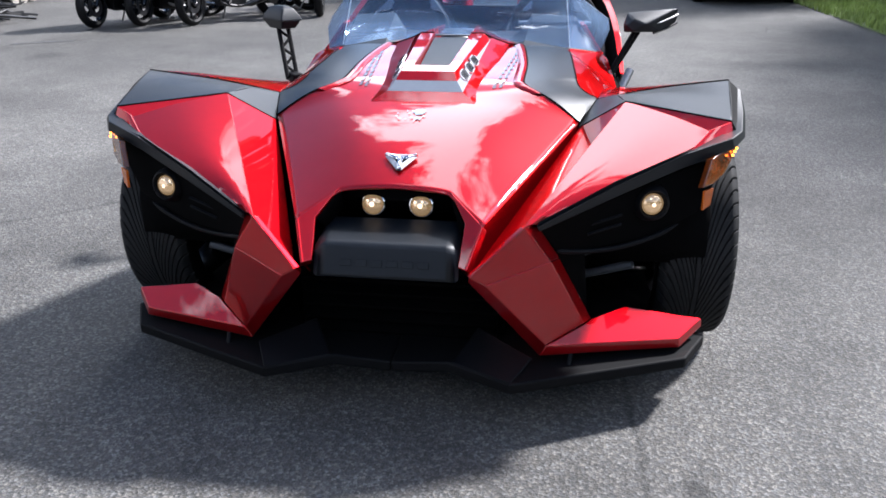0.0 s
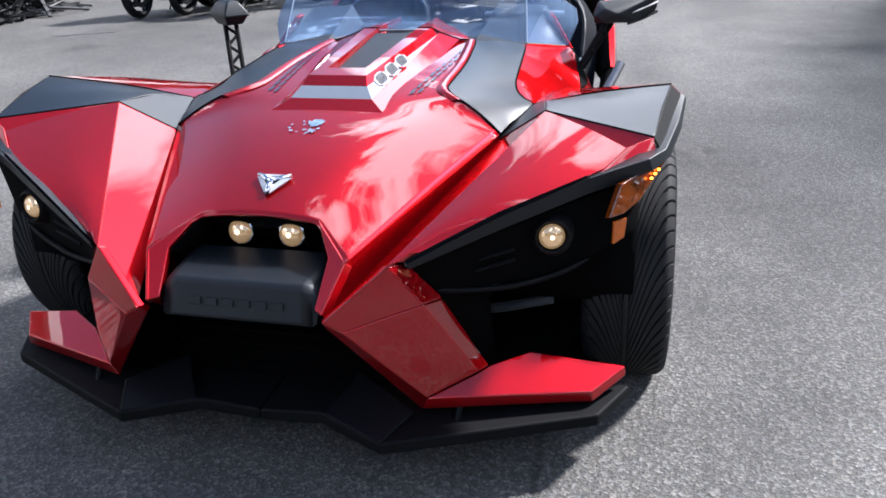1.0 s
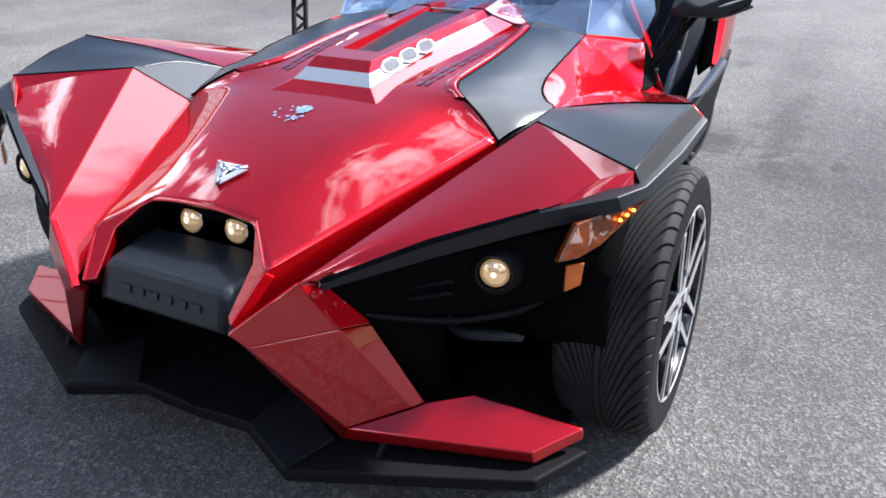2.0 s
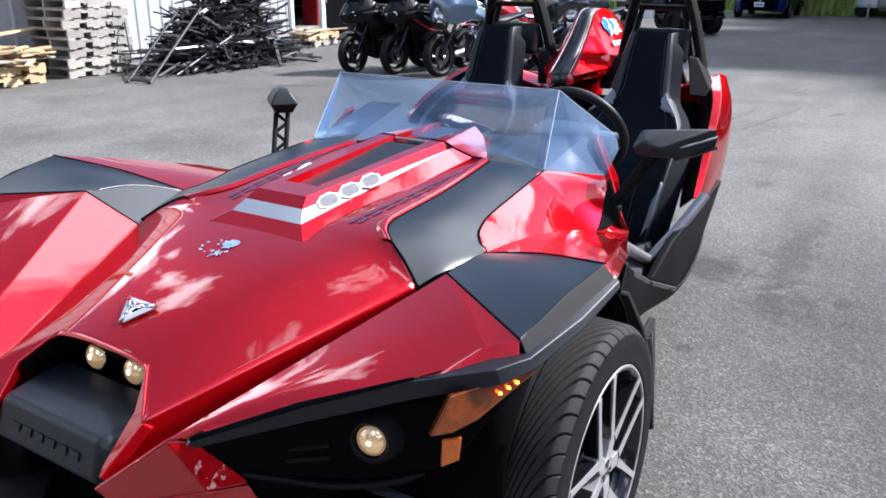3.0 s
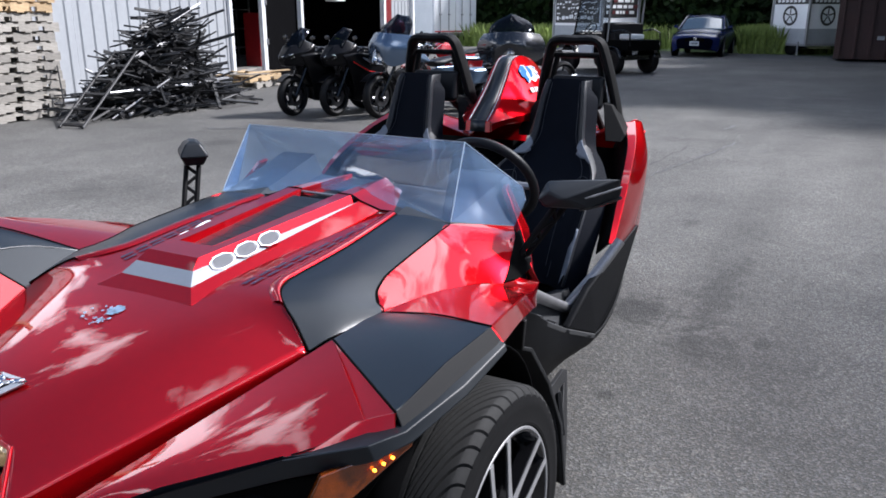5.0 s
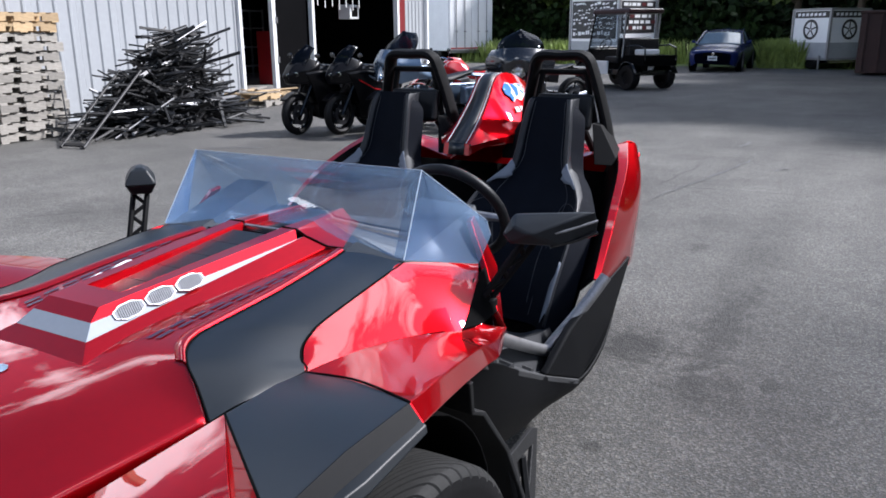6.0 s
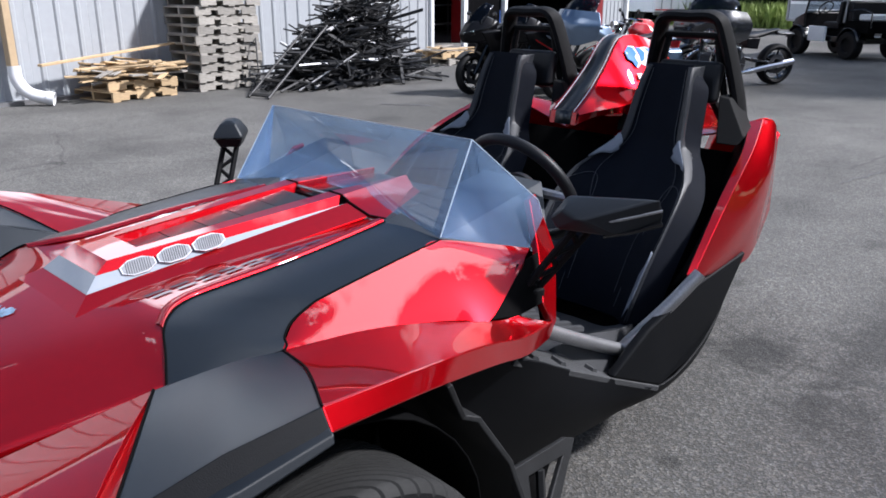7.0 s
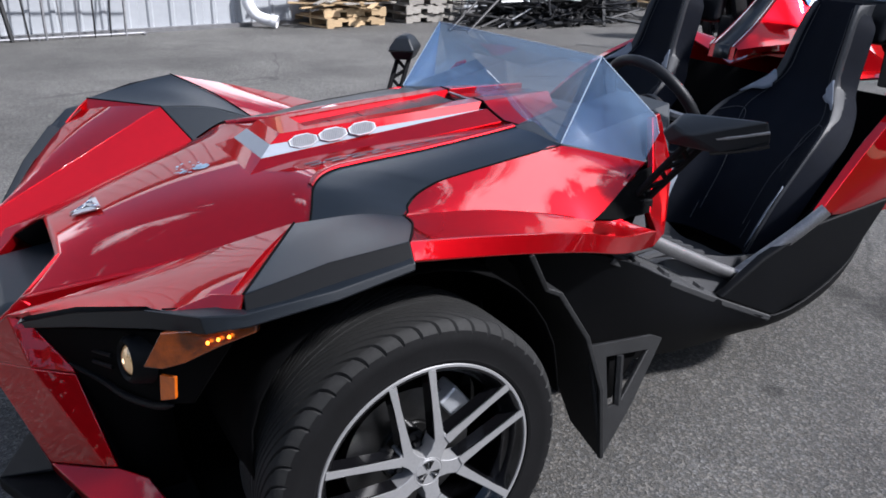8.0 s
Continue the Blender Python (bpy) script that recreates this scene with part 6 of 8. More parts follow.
random.seed(11)
hood_decal("badge_decal", [(0.006 + 0.024 * math.cos(a) * r, -0.166 + 0.026 * math.sin(a) * r) for a, r in ((2 * math.pi * k / 24, random.uniform(0.70, 1.0)) for k in range(24))], DECALICE, "pale blue badge decal")
for k in range(22):
    a, r = random.uniform(0, 2 * math.pi), random.uniform(0.35, 1.0)
    dx, dy = -0.020 + 0.050 * r * math.cos(a), -0.196 + 0.042 * r * math.sin(a)
    rx, ry, tilt = random.uniform(0.004, 0.011), random.uniform(0.002, 0.006), random.uniform(0, math.pi)
    rim_line = [(rx * math.cos(b), ry * math.sin(b) * random.uniform(0.5, 1.0)) for b in (2 * math.pi * j / 9 for j in range(9))]
    hood_decal("badge_scrap", [(dx + x * math.cos(tilt) - y * math.sin(tilt), dy + x * math.sin(tilt) + y * math.cos(tilt)) for x, y in rim_line], DECALICE, up=0.0025 + 0.0001 * k)
for s in (1, -1):
    for k in range(9):
        y0 = 0.055 + 0.058 * k
        x0, x1 = 0.216 + 0.006 * k, 0.250 + 0.005 * k
        for f, g in ((0.0, 0.36), (0.64, 1.0)):
            xa, xb = x0 + (x1 - x0) * f, x0 + (x1 - x0) * g
            hood_decal("lettering_bar", [(s * xa, y0 + 0.012 * f), (s * xb, y0 + 0.012 * g), (s * xb, y0 + 0.012 * g + 0.044), (s * xa, y0 + 0.012 * f + 0.044)], DECALDARK, "dark lettering bar" if k == 0 and f == 0 else "")
# ======== things along the workshop wall ========
WOODPALE = material("weathered_pallet_wood", (0.29, 0.27, 0.24), rough=0.85, spread=0.25, scale=5, bump=0.3, bump_scale=60, vary=0.25)
WOODNEW = material("fresh_pallet_wood", (0.42, 0.30, 0.17), rough=0.8, spread=0.22, scale=5, bump=0.3, bump_scale=60, vary=0.2)
WOODDARK = material("dark_pallet_block", (0.16, 0.12, 0.09), rough=0.9, spread=0.3, scale=6, vary=0.3)
SCRAP = material("dark_scrap_steel", (0.014, 0.014, 0.015), rough=0.5, metal=0.3, spread=0.4, scale=8, vary=0.5)
SCRAPPALE = material("bare_scrap_steel", (0.35, 0.35, 0.36), rough=0.5, metal=0.4, spread=0.3, scale=8, vary=0.3)
PVC = material("white_drain_pipe", (0.74, 0.74, 0.75), rough=0.35, spread=0.05)


def unit_box(name, mat, bevel=0.0):
    """Mesh data of a box one metre on a side, for pieces that differ only in size."""
    bm = box(B(), (0, 0, 0), (1, 1, 1))
    me = bpy.data.meshes.new(name)
    bm.to_mesh(me)
    bm.free()
    me.materials.append(mat)
    return me


def piece(name, me, parent, c, size, turn=(0, 0, 0)):
    ob = new(name, me)
    ob.parent = parent
    ob.matrix_basis = pose(*c, *turn) @ Matrix.Diagonal((*size, 1))
    return ob


PALE_BOX, NEW_BOX, DARK_BOX = unit_box("pale_board", WOODPALE), unit_box("fresh_board", WOODNEW), unit_box("dark_block", WOODDARK)


def pallet(board, block, w=1.06, d=0.90, h=0.135):
    """Timber pallet: deck boards, notched stringers, bottom boards."""
    p = empty("pallet")
    for k in range(6):
        piece("deck_board", board, p, (-w / 2 + 0.06 + (w - 0.12) * k / 5, 0, h - 0.009), (0.11, d, 0.018))
    for y in (-d / 2 + 0.02, 0, d / 2 - 0.02):
        for x, ln in ((-0.40, 0.26), (0, 0.30), (0.40, 0.26)):
            piece("stringer", board, p, (x * w / 1.06, y, h / 2), (ln, 0.038, h - 0.036))
        piece("stringer_top", board, p, (0, y, h - 0.036), (w - 0.01, 0.036, 0.036))
    for x in (-w / 2 + 0.06, 0, w / 2 - 0.06):
        piece("bottom_board", board, p, (x, 0, 0.009), (0.11, d, 0.018))
    return p


random.seed(31)
ang = math.degrees(math.atan2(WU.y, WU.x))
base = pallet(PALE_BOX, DARK_BOX)
new_base = pallet(NEW_BOX, DARK_BOX)
for k in range(13):
    m = pose(-9.50 + random.uniform(-0.03, 0.03), 5.88 + random.uniform(-0.05, 0.05), 0.136 * k + 0.001, 0, 0, ang - 7 + random.uniform(-3, 3))
    src = new_base if k >= 11 else base
    if k in (0, 11):
        t = src
        t.matrix_basis = m
    else:
        t = copy_thing(src, m)
    tagged(t, "fresh yellow timber pallet on top of a stack" if k >= 11 else "weathered grey timber pallet in a tall stack", "pallet", "stack of pallets")
for x, y, z, a, src in ((-9.35, 4.32, 0.001, 2, new_base), (-9.37, 4.36, 0.137, -4, new_base), (-10.05, 11.55, 0.001, 4, base), (-10.02, 11.50, 0.137, -6, new_base)):
    tagged(copy_thing(src, pose(x, y, z, 0, 0, ang + a)), "timber pallet lying by the workshop wall", "pallet", "low pallets by the wall")
boards = empty("board_heap", label="heap of split yellow timber boards on pallets", category="boards")
for k in range(46):
    L = random.uniform(0.35, 1.15)
    f = random.uniform(-1, 1)
    piece("board", NEW_BOX if random.random() < 0.8 else PALE_BOX, boards, (-9.30 + random.uniform(-0.36, 0.40), 4.34 + random.uniform(-0.5, 0.5), 0.29 + random.uniform(0, 0.26) * (1 - abs(f) * 0.4)), (L, random.uniform(0.07, 0.11), 0.020), (random.uniform(-14, 14), random.uniform(-12, 12), 90 + random.uniform(-50, 50)))
plank = part("plank", box(B(), (0, 0, 0), (2.1, 0.10, 0.03)), WOODNEW, None, smooth=0, bevel=0.003)
plank.matrix_basis = pose(-9.42, 4.20, 0.60, 0, -5, ang)
tagged(plank, "long yellow plank lying over the board heap", "plank")
low_boards = empty("board_heap", label="small heap of flat boards on low pallets", category="boards")
for k in range(8):
    piece("board", NEW_BOX if k % 2 else PALE_BOX, low_boards, (-10.0 + random.uniform(-0.3, 0.3), 11.5 + random.uniform(-0.4, 0.4), 0.285 + 0.02 * (k % 3)), (random.uniform(0.6, 1.2), 0.11, 0.02), (0, random.uniform(-4, 4), 90 + random.uniform(-40, 40)))

# heap of scrap bars
heap = empty("scrap_heap", label="tangled heap of dark steel bars and frames", category="scrap")
BAR, BARP = unit_box("dark_bar", SCRAP), unit_box("bright_bar", SCRAPPALE)
hc = Vector((-8.45, 7.75, 0))
for k in range(226):
    u, v = random.gauss(0, 0.42), random.gauss(0, 0.55)
    rr = min(1.0, math.hypot(u / 0.8, v / 1.5))
    top = 1.50 * (1 - rr) ** 0.8 + 0.08
    z = random.uniform(0.03, max(0.06, top))
    L = random.uniform(0.5, 1.7) * (0.75 if z > 1 else 1.0)
    slope = random.gauss(0, 14 + 14 * (1 - rr))
    lift = abs(math.sin(radians(slope))) * L / 2
    z = max(z, lift + 0.02)
    piece("bar", BARP if random.random() < 0.05 else BAR, heap, (hc.x + u * 0.55, hc.y + v + 0.08 * z, z), (L, random.choice((0.018, 0.025, 0.035, 0.05)), random.choice((0.018, 0.022, 0.03))), (random.uniform(0, 90), slope, 90 + random.gauss(0, 34)))
for k in range(64):
    z = random.uniform(1.0, 1.52)
    L = random.uniform(0.5, 1.15)
    piece("bar", BARP if random.random() < 0.08 else BAR, heap, (hc.x + random.uniform(-0.18, 0.18), hc.y + 0.22 + random.gauss(0, 0.20), z), (L, random.choice((0.018, 0.025, 0.035)), random.choice((0.018, 0.022))), (random.uniform(0, 90), -random.gauss(11, 9), 90 + random.gauss(0, 24)))
verts, polys = [], []
for k in range(900):
    u, v = random.gauss(0, 0.36), random.gauss(0, 0.52)
    rr = min(1.0, math.hypot(u / 0.85, v / 1.5))
    z = random.uniform(0.02, max(0.05, 1.42 * (1 - rr) ** 0.75))
    m = pose(hc.x + u * 0.5, hc.y + v + 0.08 * z, z, random.uniform(0, 90), random.gauss(0, 12), 90 + random.gauss(0, 34)) @ Matrix.Diagonal((random.uniform(0.35, 1.2), random.choice((0.014, 0.02, 0.03, 0.05)), 0.018, 1))
    k0 = len(verts)
    corners = [m @ Vector((a, b, c)) for a in (-0.5, 0.5) for b in (-0.5, 0.5) for c in (-0.5, 0.5)]
    low = min(c.z for c in corners)
    verts += [(c.x, c.y, c.z - min(0, low - 0.005)) for c in corners]
    polys += [tuple(k0 + i for i in q) for q in ((0, 1, 3, 2), (4, 6, 7, 5), (0, 4, 5, 1), (2, 3, 7, 6), (0, 2, 6, 4), (1, 5, 7, 3))]
me = bpy.data.meshes.new("inner_tangle")
me.from_pydata(verts, [], polys)
me.materials.append(SCRAP)
inner = new("inner_tangle", me)
inner.parent = heap
tagged(inner, kind="stuff")
ladder = empty("ladder", label="grey steel ladder frame leaning on the scrap heap", category="ladder")
la, lb = Vector((-7.98, 5.47, 0.02)), Vector((-7.63, 5.56, 0.02))
le = Vector((-0.55, 1.50, 0.92))
for p in (la, lb):
    part("rail", tube(B(), [p, p + le], 0.020, 8), SCRAP, ladder)
for k in range(6):
    f = 0.03 + 0.19 * k
    part("rung", box(B(), la.lerp(lb, 0.5) + le * f, ((lb - la).length, 0.05, 0.02), (30, 0, 14)), SCRAP, ladder)
branch = part("bent_rod", tube(B(), [(-8.6, 5.9, 0.02), (-8.75, 6.15, 0.25), (-9.0, 6.3, 0.75)], 0.012, 6), SCRAP, None)
tagged(branch, "thin bent steel rod against the pallets", "rod")

rack = empty("steel_frames", label="row of grey steel frames leaning on the wall", category="steel frames")
random.seed(41)
for k in range(17):
    y = -1.9 + 0.19 * k
    x = -8.86 - 0.13 * (y - 0.5)
    h = random.uniform(1.0, 1.9)
    part("upright", tube(B(), [(x, y, 0.0), (x - 0.12 + random.uniform(-0.08, 0.04), y + random.uniform(-0.14, 0.14), h)], random.choice((0.012, 0.018, 0.03)), 6), random.choice((STEEL, SCRAP)), rack)
for z in (0.03, 0.55):
    part("rail", tube(B(), [(-8.56, -1.9, z), (-8.98, 1.38, z)], 0.016, 6), STEEL, rack)
for y in (-1.2, 0.1, 1.38):
    x = -8.86 - 0.13 * (y - 0.5)
    part("foot", tube(B(), [(x + 0.02, y, 0.016), (x - 0.25, y, 0.016)], 0.016, 6), STEEL, rack)

pipe = empty("downspout", label="tan downspout with a white plastic elbow", category="downspout")
part("pipe", box(B(), WALLM @ Vector((-0.13, 0.06, 2.9)), (0.10, 0.13, 4.8), (0, 0, ang)), TAN, pipe, bevel=0.01)
part("elbow", tube(B(), spline([WALLM @ Vector((-0.13, 0.09, 0.52)), WALLM @ Vector((-0.12, 0.10, 0.33)), WALLM @ Vector((-0.02, 0.19, 0.16)), WALLM @ Vector((0.16, 0.36, 0.09))], 14), 0.080, 18, caps=False), PVC, pipe, "white plastic elbow")
part("collar", tube(B(), [WALLM @ Vector((0.12, 0.325, 0.105)), WALLM @ Vector((0.185, 0.385, 0.085))], 0.088, 18, caps=False), PVC, pipe)

# ======== inside the doorway ========
def drum(x, y, h, r, mat, label, category):
    d = part(category, lathe(B(), [(0, 0), (r, 0), (r * 1.02, 0.02), (r, 0.04), (r, h * 0.33), (r * 1.03, h * 0.35), (r, h * 0.37), (r, h * 0.66), (r * 1.03, h * 0.68), (r, h * 0.70), (r, h - 0.02), (r * 1.02, h), (r * 0.95, h), (r * 0.95, h - 0.02), (0, h - 0.02)], 28), mat, None)
    d.matrix_basis = Matrix.Translation(WALLM @ Vector((x, y, 0.01)))
    return tagged(d, label, category)


drum(13.2, -0.9, 0.95, 0.29, material("blue_drum_paint", (0.02, 0.06, 0.22), rough=0.4, spread=0.15), "blue steel drum inside the doorway", "drum")
cab = part("cabinet", box(B(), (0, 0, 0.75), (0.7, 0.5, 1.5)), material("red_cabinet_paint", (0.28, 0.010, 0.014), rough=0.4, spread=0.15), None, bevel=0.01)
cab.matrix_basis = WALLM @ pose(14.6, -2.6, 0.01)
for k in range(4):
    part("drawer", box(B(), (0, 0.258, 0.25 + 0.36 * k), (0.62, 0.02, 0.32)), REDPLASTIC, cab, bevel=0.004)
tagged(cab, "red tool cabinet in the dim workshop", "cabinet")
low = part("cabinet", box(B(), (0, 0, 0.3), (0.5, 0.4, 0.6)), REDPLASTIC, None, bevel=0.01)
low.matrix_basis = WALLM @ pose(9.95, -1.6, 0.01)
part("drawer", box(B(), (0, 0.205, 0.3), (0.42, 0.015, 0.45)), REDPLASTIC, low, bevel=0.004)
tagged(low, "low red cabinet just inside the door", "cabinet")
# the hung white box is an air conditioner unit
heater = part("heater_box", box(B(), (0, 0, 0), (0.62, 0.4, 0.42)), TRIMWHITE, None, bevel=0.02)
heater.matrix_basis = WALLM @ pose(16.9, -1.2, 2.06)
part("grille", box(B(), (0, 0.205, 0), (0.4, 0.01, 0.28)), SHADEBLACK, heater)
tagged(heater, "white air conditioner box hung in the workshop", "heater")
part("bracket", tube(B(), [(0, -0.1, 0.2), (0, -0.1, 2.8)], 0.015, 6), STEEL, heater)
for k in range(9):
    strip = part("strip_curtain", box(B(), (0, 0, 0), (0.035, 0.006, random.uniform(1.0, 1.25))), TRIMWHITE, None)
    strip.matrix_basis = WALLM @ pose(12.85 + 0.42 * k, -0.5, 3.24 - 0.55)
    tagged(strip, "narrow pale strip hanging in the doorway", "strip", "hanging strips in the doorway")
shelf = empty("shelf_rack", WALLM @ pose(16.2, -5.0, 0.01), label="dim steel shelf rack with boxes", category="shelf")
for x in (-1.4, 1.4):
    for y in (-0.25, 0.25):
        part("post", box(B(), (x, y, 1.1), (0.05, 0.05, 2.2)), STEEL, shelf)
for z in (0.4, 1.0, 1.6, 2.15):
    part("shelf_board", box(B(), (0, 0, z), (2.8, 0.55, 0.04)), STEEL, shelf)

# ======== motorcycles ========
BIKEBLACK = material("gloss_black_bike_paint", (0.003, 0.003, 0.004), rough=0.30, coat=0.08, spread=0.08, spec=0.15)
BIKESILVER = material("silver_blue_bike_paint", (0.11, 0.16, 0.235), rough=0.25, metal=0.5, coat=1.0, spread=0.05)
BIKERED = material("bright_red_bike_paint", (0.55, 0.012, 0.015), rough=0.22, coat=1.0, spread=0.06)
BIKEGREY = material("graphite_bike_paint", (0.012, 0.014, 0.018), rough=0.25, coat=1.0, metal=0.3, spread=0.08)
ENGINE = material("engine_castings", (0.07, 0.07, 0.075), rough=0.4, metal=0.8, spread=0.4, scale=14)
YELLOWTAG = material("yellow_green_tag", (0.55, 0.62, 0.05), rough=0.6, spread=0.1)
SMOKE = glass_material("smoked_screen", (0.14, 0.16, 0.20), clear=0.985, gloss=0.22)
CLEARSCREEN = glass_material("clear_screen", (0.75, 0.80, 0.85), clear=0.92)


def hull(name, pts, mat, parent, label="", bevel=0.015, both=True):
    """A rounded solid wrapped round points (mirrored left and right)."""
    bm = B()
    allp = list(pts) + ([(-x, y, z) for x, y, z in pts if abs(x) > 1e-4] if both else [])
    vs = [bm.verts.new(p) for p in allp]
    res = bmesh.ops.convex_hull(bm, input=vs)
    bmesh.ops.delete(bm, geom=[e for e in res["geom_unused"] if isinstance(e, bmesh.types.BMVert)], context="VERTS")
    bmesh.ops.dissolve_limit(bm, angle_limit=radians(6), verts=bm.verts, edges=bm.edges)
    return part(name, bm, mat, parent, label, bevel=bevel, segments=3)


def bike_wheel(parent, name, y, r, w, spokes, mat, turn=0):
    tyre = part(name, lathe(B(), [(r - 0.085, -w * 0.36), (r - 0.055, -w * 0.5), (r - 0.025, -w * 0.42), (r - 0.004, -w * 0.2), (r, 0), (r - 0.004, w * 0.2), (r - 0.025, w * 0.42), (r - 0.055, w * 0.5), (r - 0.085, w * 0.36)], 44, AX), RUBBER, parent)
    tyre.matrix_basis = pose(0, y, r, 0, 0, turn)
    part("rim", lathe(B(), [(r - 0.075, -w * 0.36), (r - 0.10, -w * 0.30), (r - 0.105, 0), (r - 0.10, w * 0.30), (r - 0.075, w * 0.36)], 40, AX), mat, tyre)
    for k in range(spokes):
        a = 2 * math.pi * k / spokes
        part("spoke", tube(B(), [(0, 0.03 * math.cos(a), 0.03 * math.sin(a)), (0, (r - 0.09) * math.cos(a + 0.12), (r - 0.09) * math.sin(a + 0.12))], [0.022, 0.013], 6), mat, tyre)
    part("hub", lathe(B(), [(0, -0.06), (0.04, -0.06), (0.04, 0.06), (0, 0.06)], 18, AX), mat, tyre)
    for s in (1, -1):
        part("brake_disc", lathe(B(), [(0.085, 0.052 * s), (0.150, 0.052 * s), (0.150, 0.058 * s), (0.085, 0.058 * s)], 32, AX), STEEL if mat is CHROME else ENGINE, tyre)
    return tyre


def motorcycle(style, label, m, paint, accent=None, steer=0):
    """Front towards -y. Styles: sport, cruiser, tourer, naked."""
    b = empty("motorcycle", m, label=label, category="motorcycle", group="motorcycles parked by the workshop")
    sport = style == "sport"
    fw_r = 0.30 if sport else 0.32
    wb = 1.42 if sport else 1.62
    bike_wheel(b, "front_wheel", 0, fw_r, 0.12 if sport else 0.13, 5 if sport else 7, GLOSSBLACK, steer)
    bike_wheel(b, "rear_wheel", wb, fw_r + 0.01, 0.18, 5, GLOSSBLACK)
    for s in (1, -1):
        part("fork", tube(B(), [(0.10 * s, -0.02, fw_r), (0.11 * s, 0.20, 0.72), (0.11 * s, 0.30, 0.98)], [0.030, 0.026, 0.024], 10), GLOSSBLACK, b)
        part("swingarm", tube(B(), [(0.12 * s, wb, fw_r), (0.10 * s, wb - 0.52, 0.42)], 0.028, 8), GLOSSBLACK, b)
        part("foot_peg", tube(B(), [(0.12 * s, 0.85, 0.36), (0.30 * s, 0.84, 0.35)], 0.014, 8), STEEL, b)
        part("grip", tube(B(), [(0.22 * s, 0.36, 0.99), (0.36 * s, 0.42, 0.98)], 0.018, 8), RUBBER, b)
        part("handlebar", tube(B(), spline([(0.02 * s, 0.27, 0.97), (0.14 * s, 0.28, 1.01), (0.24 * s, 0.36, 0.99), (0.36 * s, 0.42, 0.98)], 8), 0.013, 8), CHROME if not sport else GLOSSBLACK, b)
        mx = 0.33 if sport else 0.38
        mir = part("mirror", lathe(B(), [(0, -0.010), (0.036, -0.008), (0.042, 0.0), (0.036, 0.013), (0, 0.018)], 20, pose(mx * s, 0.16 if sport else 0.32, 1.14, 80, 0, 0) @ Matrix.Diagonal((1.35, 0.8, 1, 1))), GLOSSBLACK, b)
        part("mirror_stem", tube(B(), [((mx - 0.10) * s, 0.20 if sport else 0.36, 1.0), (mx * s, 0.17 if sport else 0.33, 1.14)], 0.008, 6), GLOSSBLACK, mir)
    hull("engine", [(0.17, 0.55, 0.28), (0.20, 0.62, 0.40), (0.18, 0.95, 0.40), (0.15, 0.95, 0.24), (0.16, 0.58, 0.62), (0.14, 0.85, 0.66), (0.13, 0.60, 0.22)], ENGINE, b, "dull metal engine", 0.03)
    part("exhaust", tube(B(), spline([(0.12, 0.52, 0.50), (0.14, 0.44, 0.30), (0.18, 0.80, 0.22), (0.20, 1.30, 0.30), (0.21, wb + 0.18, 0.38)], 20), [0.024] * 12 + [0.05] * 9, 10), STEEL if sport else GLOSSBLACK if style == "tourer" else CHROME, b, "metal exhaust")
    hull("tank", [(0.05, 0.40, 0.92), (0.14, 0.48, 0.93), (0.16, 0.62, 0.86), (0.12, 0.88, 0.78), (0.05, 0.90, 0.82), (0.10, 0.52, 1.01), (0.09, 0.70, 0.99), (0.10, 0.45, 0.80)], paint, b, "", 0.04)
    hull("saddle", [(0.13, 0.90, 0.79), (0.15, 1.10, 0.76), (0.12, 1.30, 0.80), (0.10, 1.55, 0.88), (0.06, 1.62, 0.90), (0.12, 1.0, 0.70), (0.08, 1.50, 0.82)], LEATHER, b, "", 0.03)
    part("front_mudguard", patch(B(), [[(x * 0.075, (fw_r + 0.03) * math.sin(a), fw_r + (fw_r + 0.03) * math.cos(a)) for x in (-1, -0.6, 0, 0.6, 1)] for a in (radians(q) for q in (-50, -20, 10, 40, 70))], 12, 6, (0, 0, fw_r)), BIKEBLACK if style == "tourer" else paint, b, solid=0.006)
    part("tail", patch(B(), [[(-0.09, wb - 0.1, 0.82), (0, wb - 0.1, 0.86), (0.09, wb - 0.1, 0.82)], [(-0.08, wb + 0.25, 0.80), (0, wb + 0.25, 0.84), (0.08, wb + 0.25, 0.80)]], 4, 6, (0, wb, 0.4)), paint, b, solid=0.02)
    part("side_stand", tube(B(), [(-0.12, 0.80, 0.30), (-0.30, 0.86, 0.012)], 0.012, 6), STEEL, b)
    if sport:
        hull("nose", [(0.06, -0.20, 0.86), (0.17, -0.05, 0.92), (0.235, 0.16, 0.98), (0.20, 0.34, 1.04), (0.09, -0.06, 1.03), (0.13, 0.16, 1.12), (0.16, -0.02, 0.74), (0.23, 0.24, 0.78), (0.05, -0.15, 0.74)], paint, b, "pointed nose fairing", 0.03)
        hull("belly_pan", [(0.10, 0.34, 0.50), (0.17, 0.40, 0.62), (0.19, 0.60, 0.60), (0.17, 1.02, 0.42), (0.08, 1.05, 0.18), (0.07, 0.40, 0.20), (0.14, 0.45, 0.28)], paint, b, "gloss belly fairing", 0.04)
        part("radiator", box(B(), (0, 0.34, 0.58), (0.30, 0.05, 0.34), (-14, 0, 0)), BLACK, b)
        hull("seat_hump", [(0.10, 1.12, 0.84), (0.14, 1.25, 0.80), (0.10, 1.66, 0.96), (0.04, 1.74, 0.98), (0.08, 1.60, 0.84), (0.10, 1.20, 0.74)], paint, b, "gloss tail fairing", 0.03)
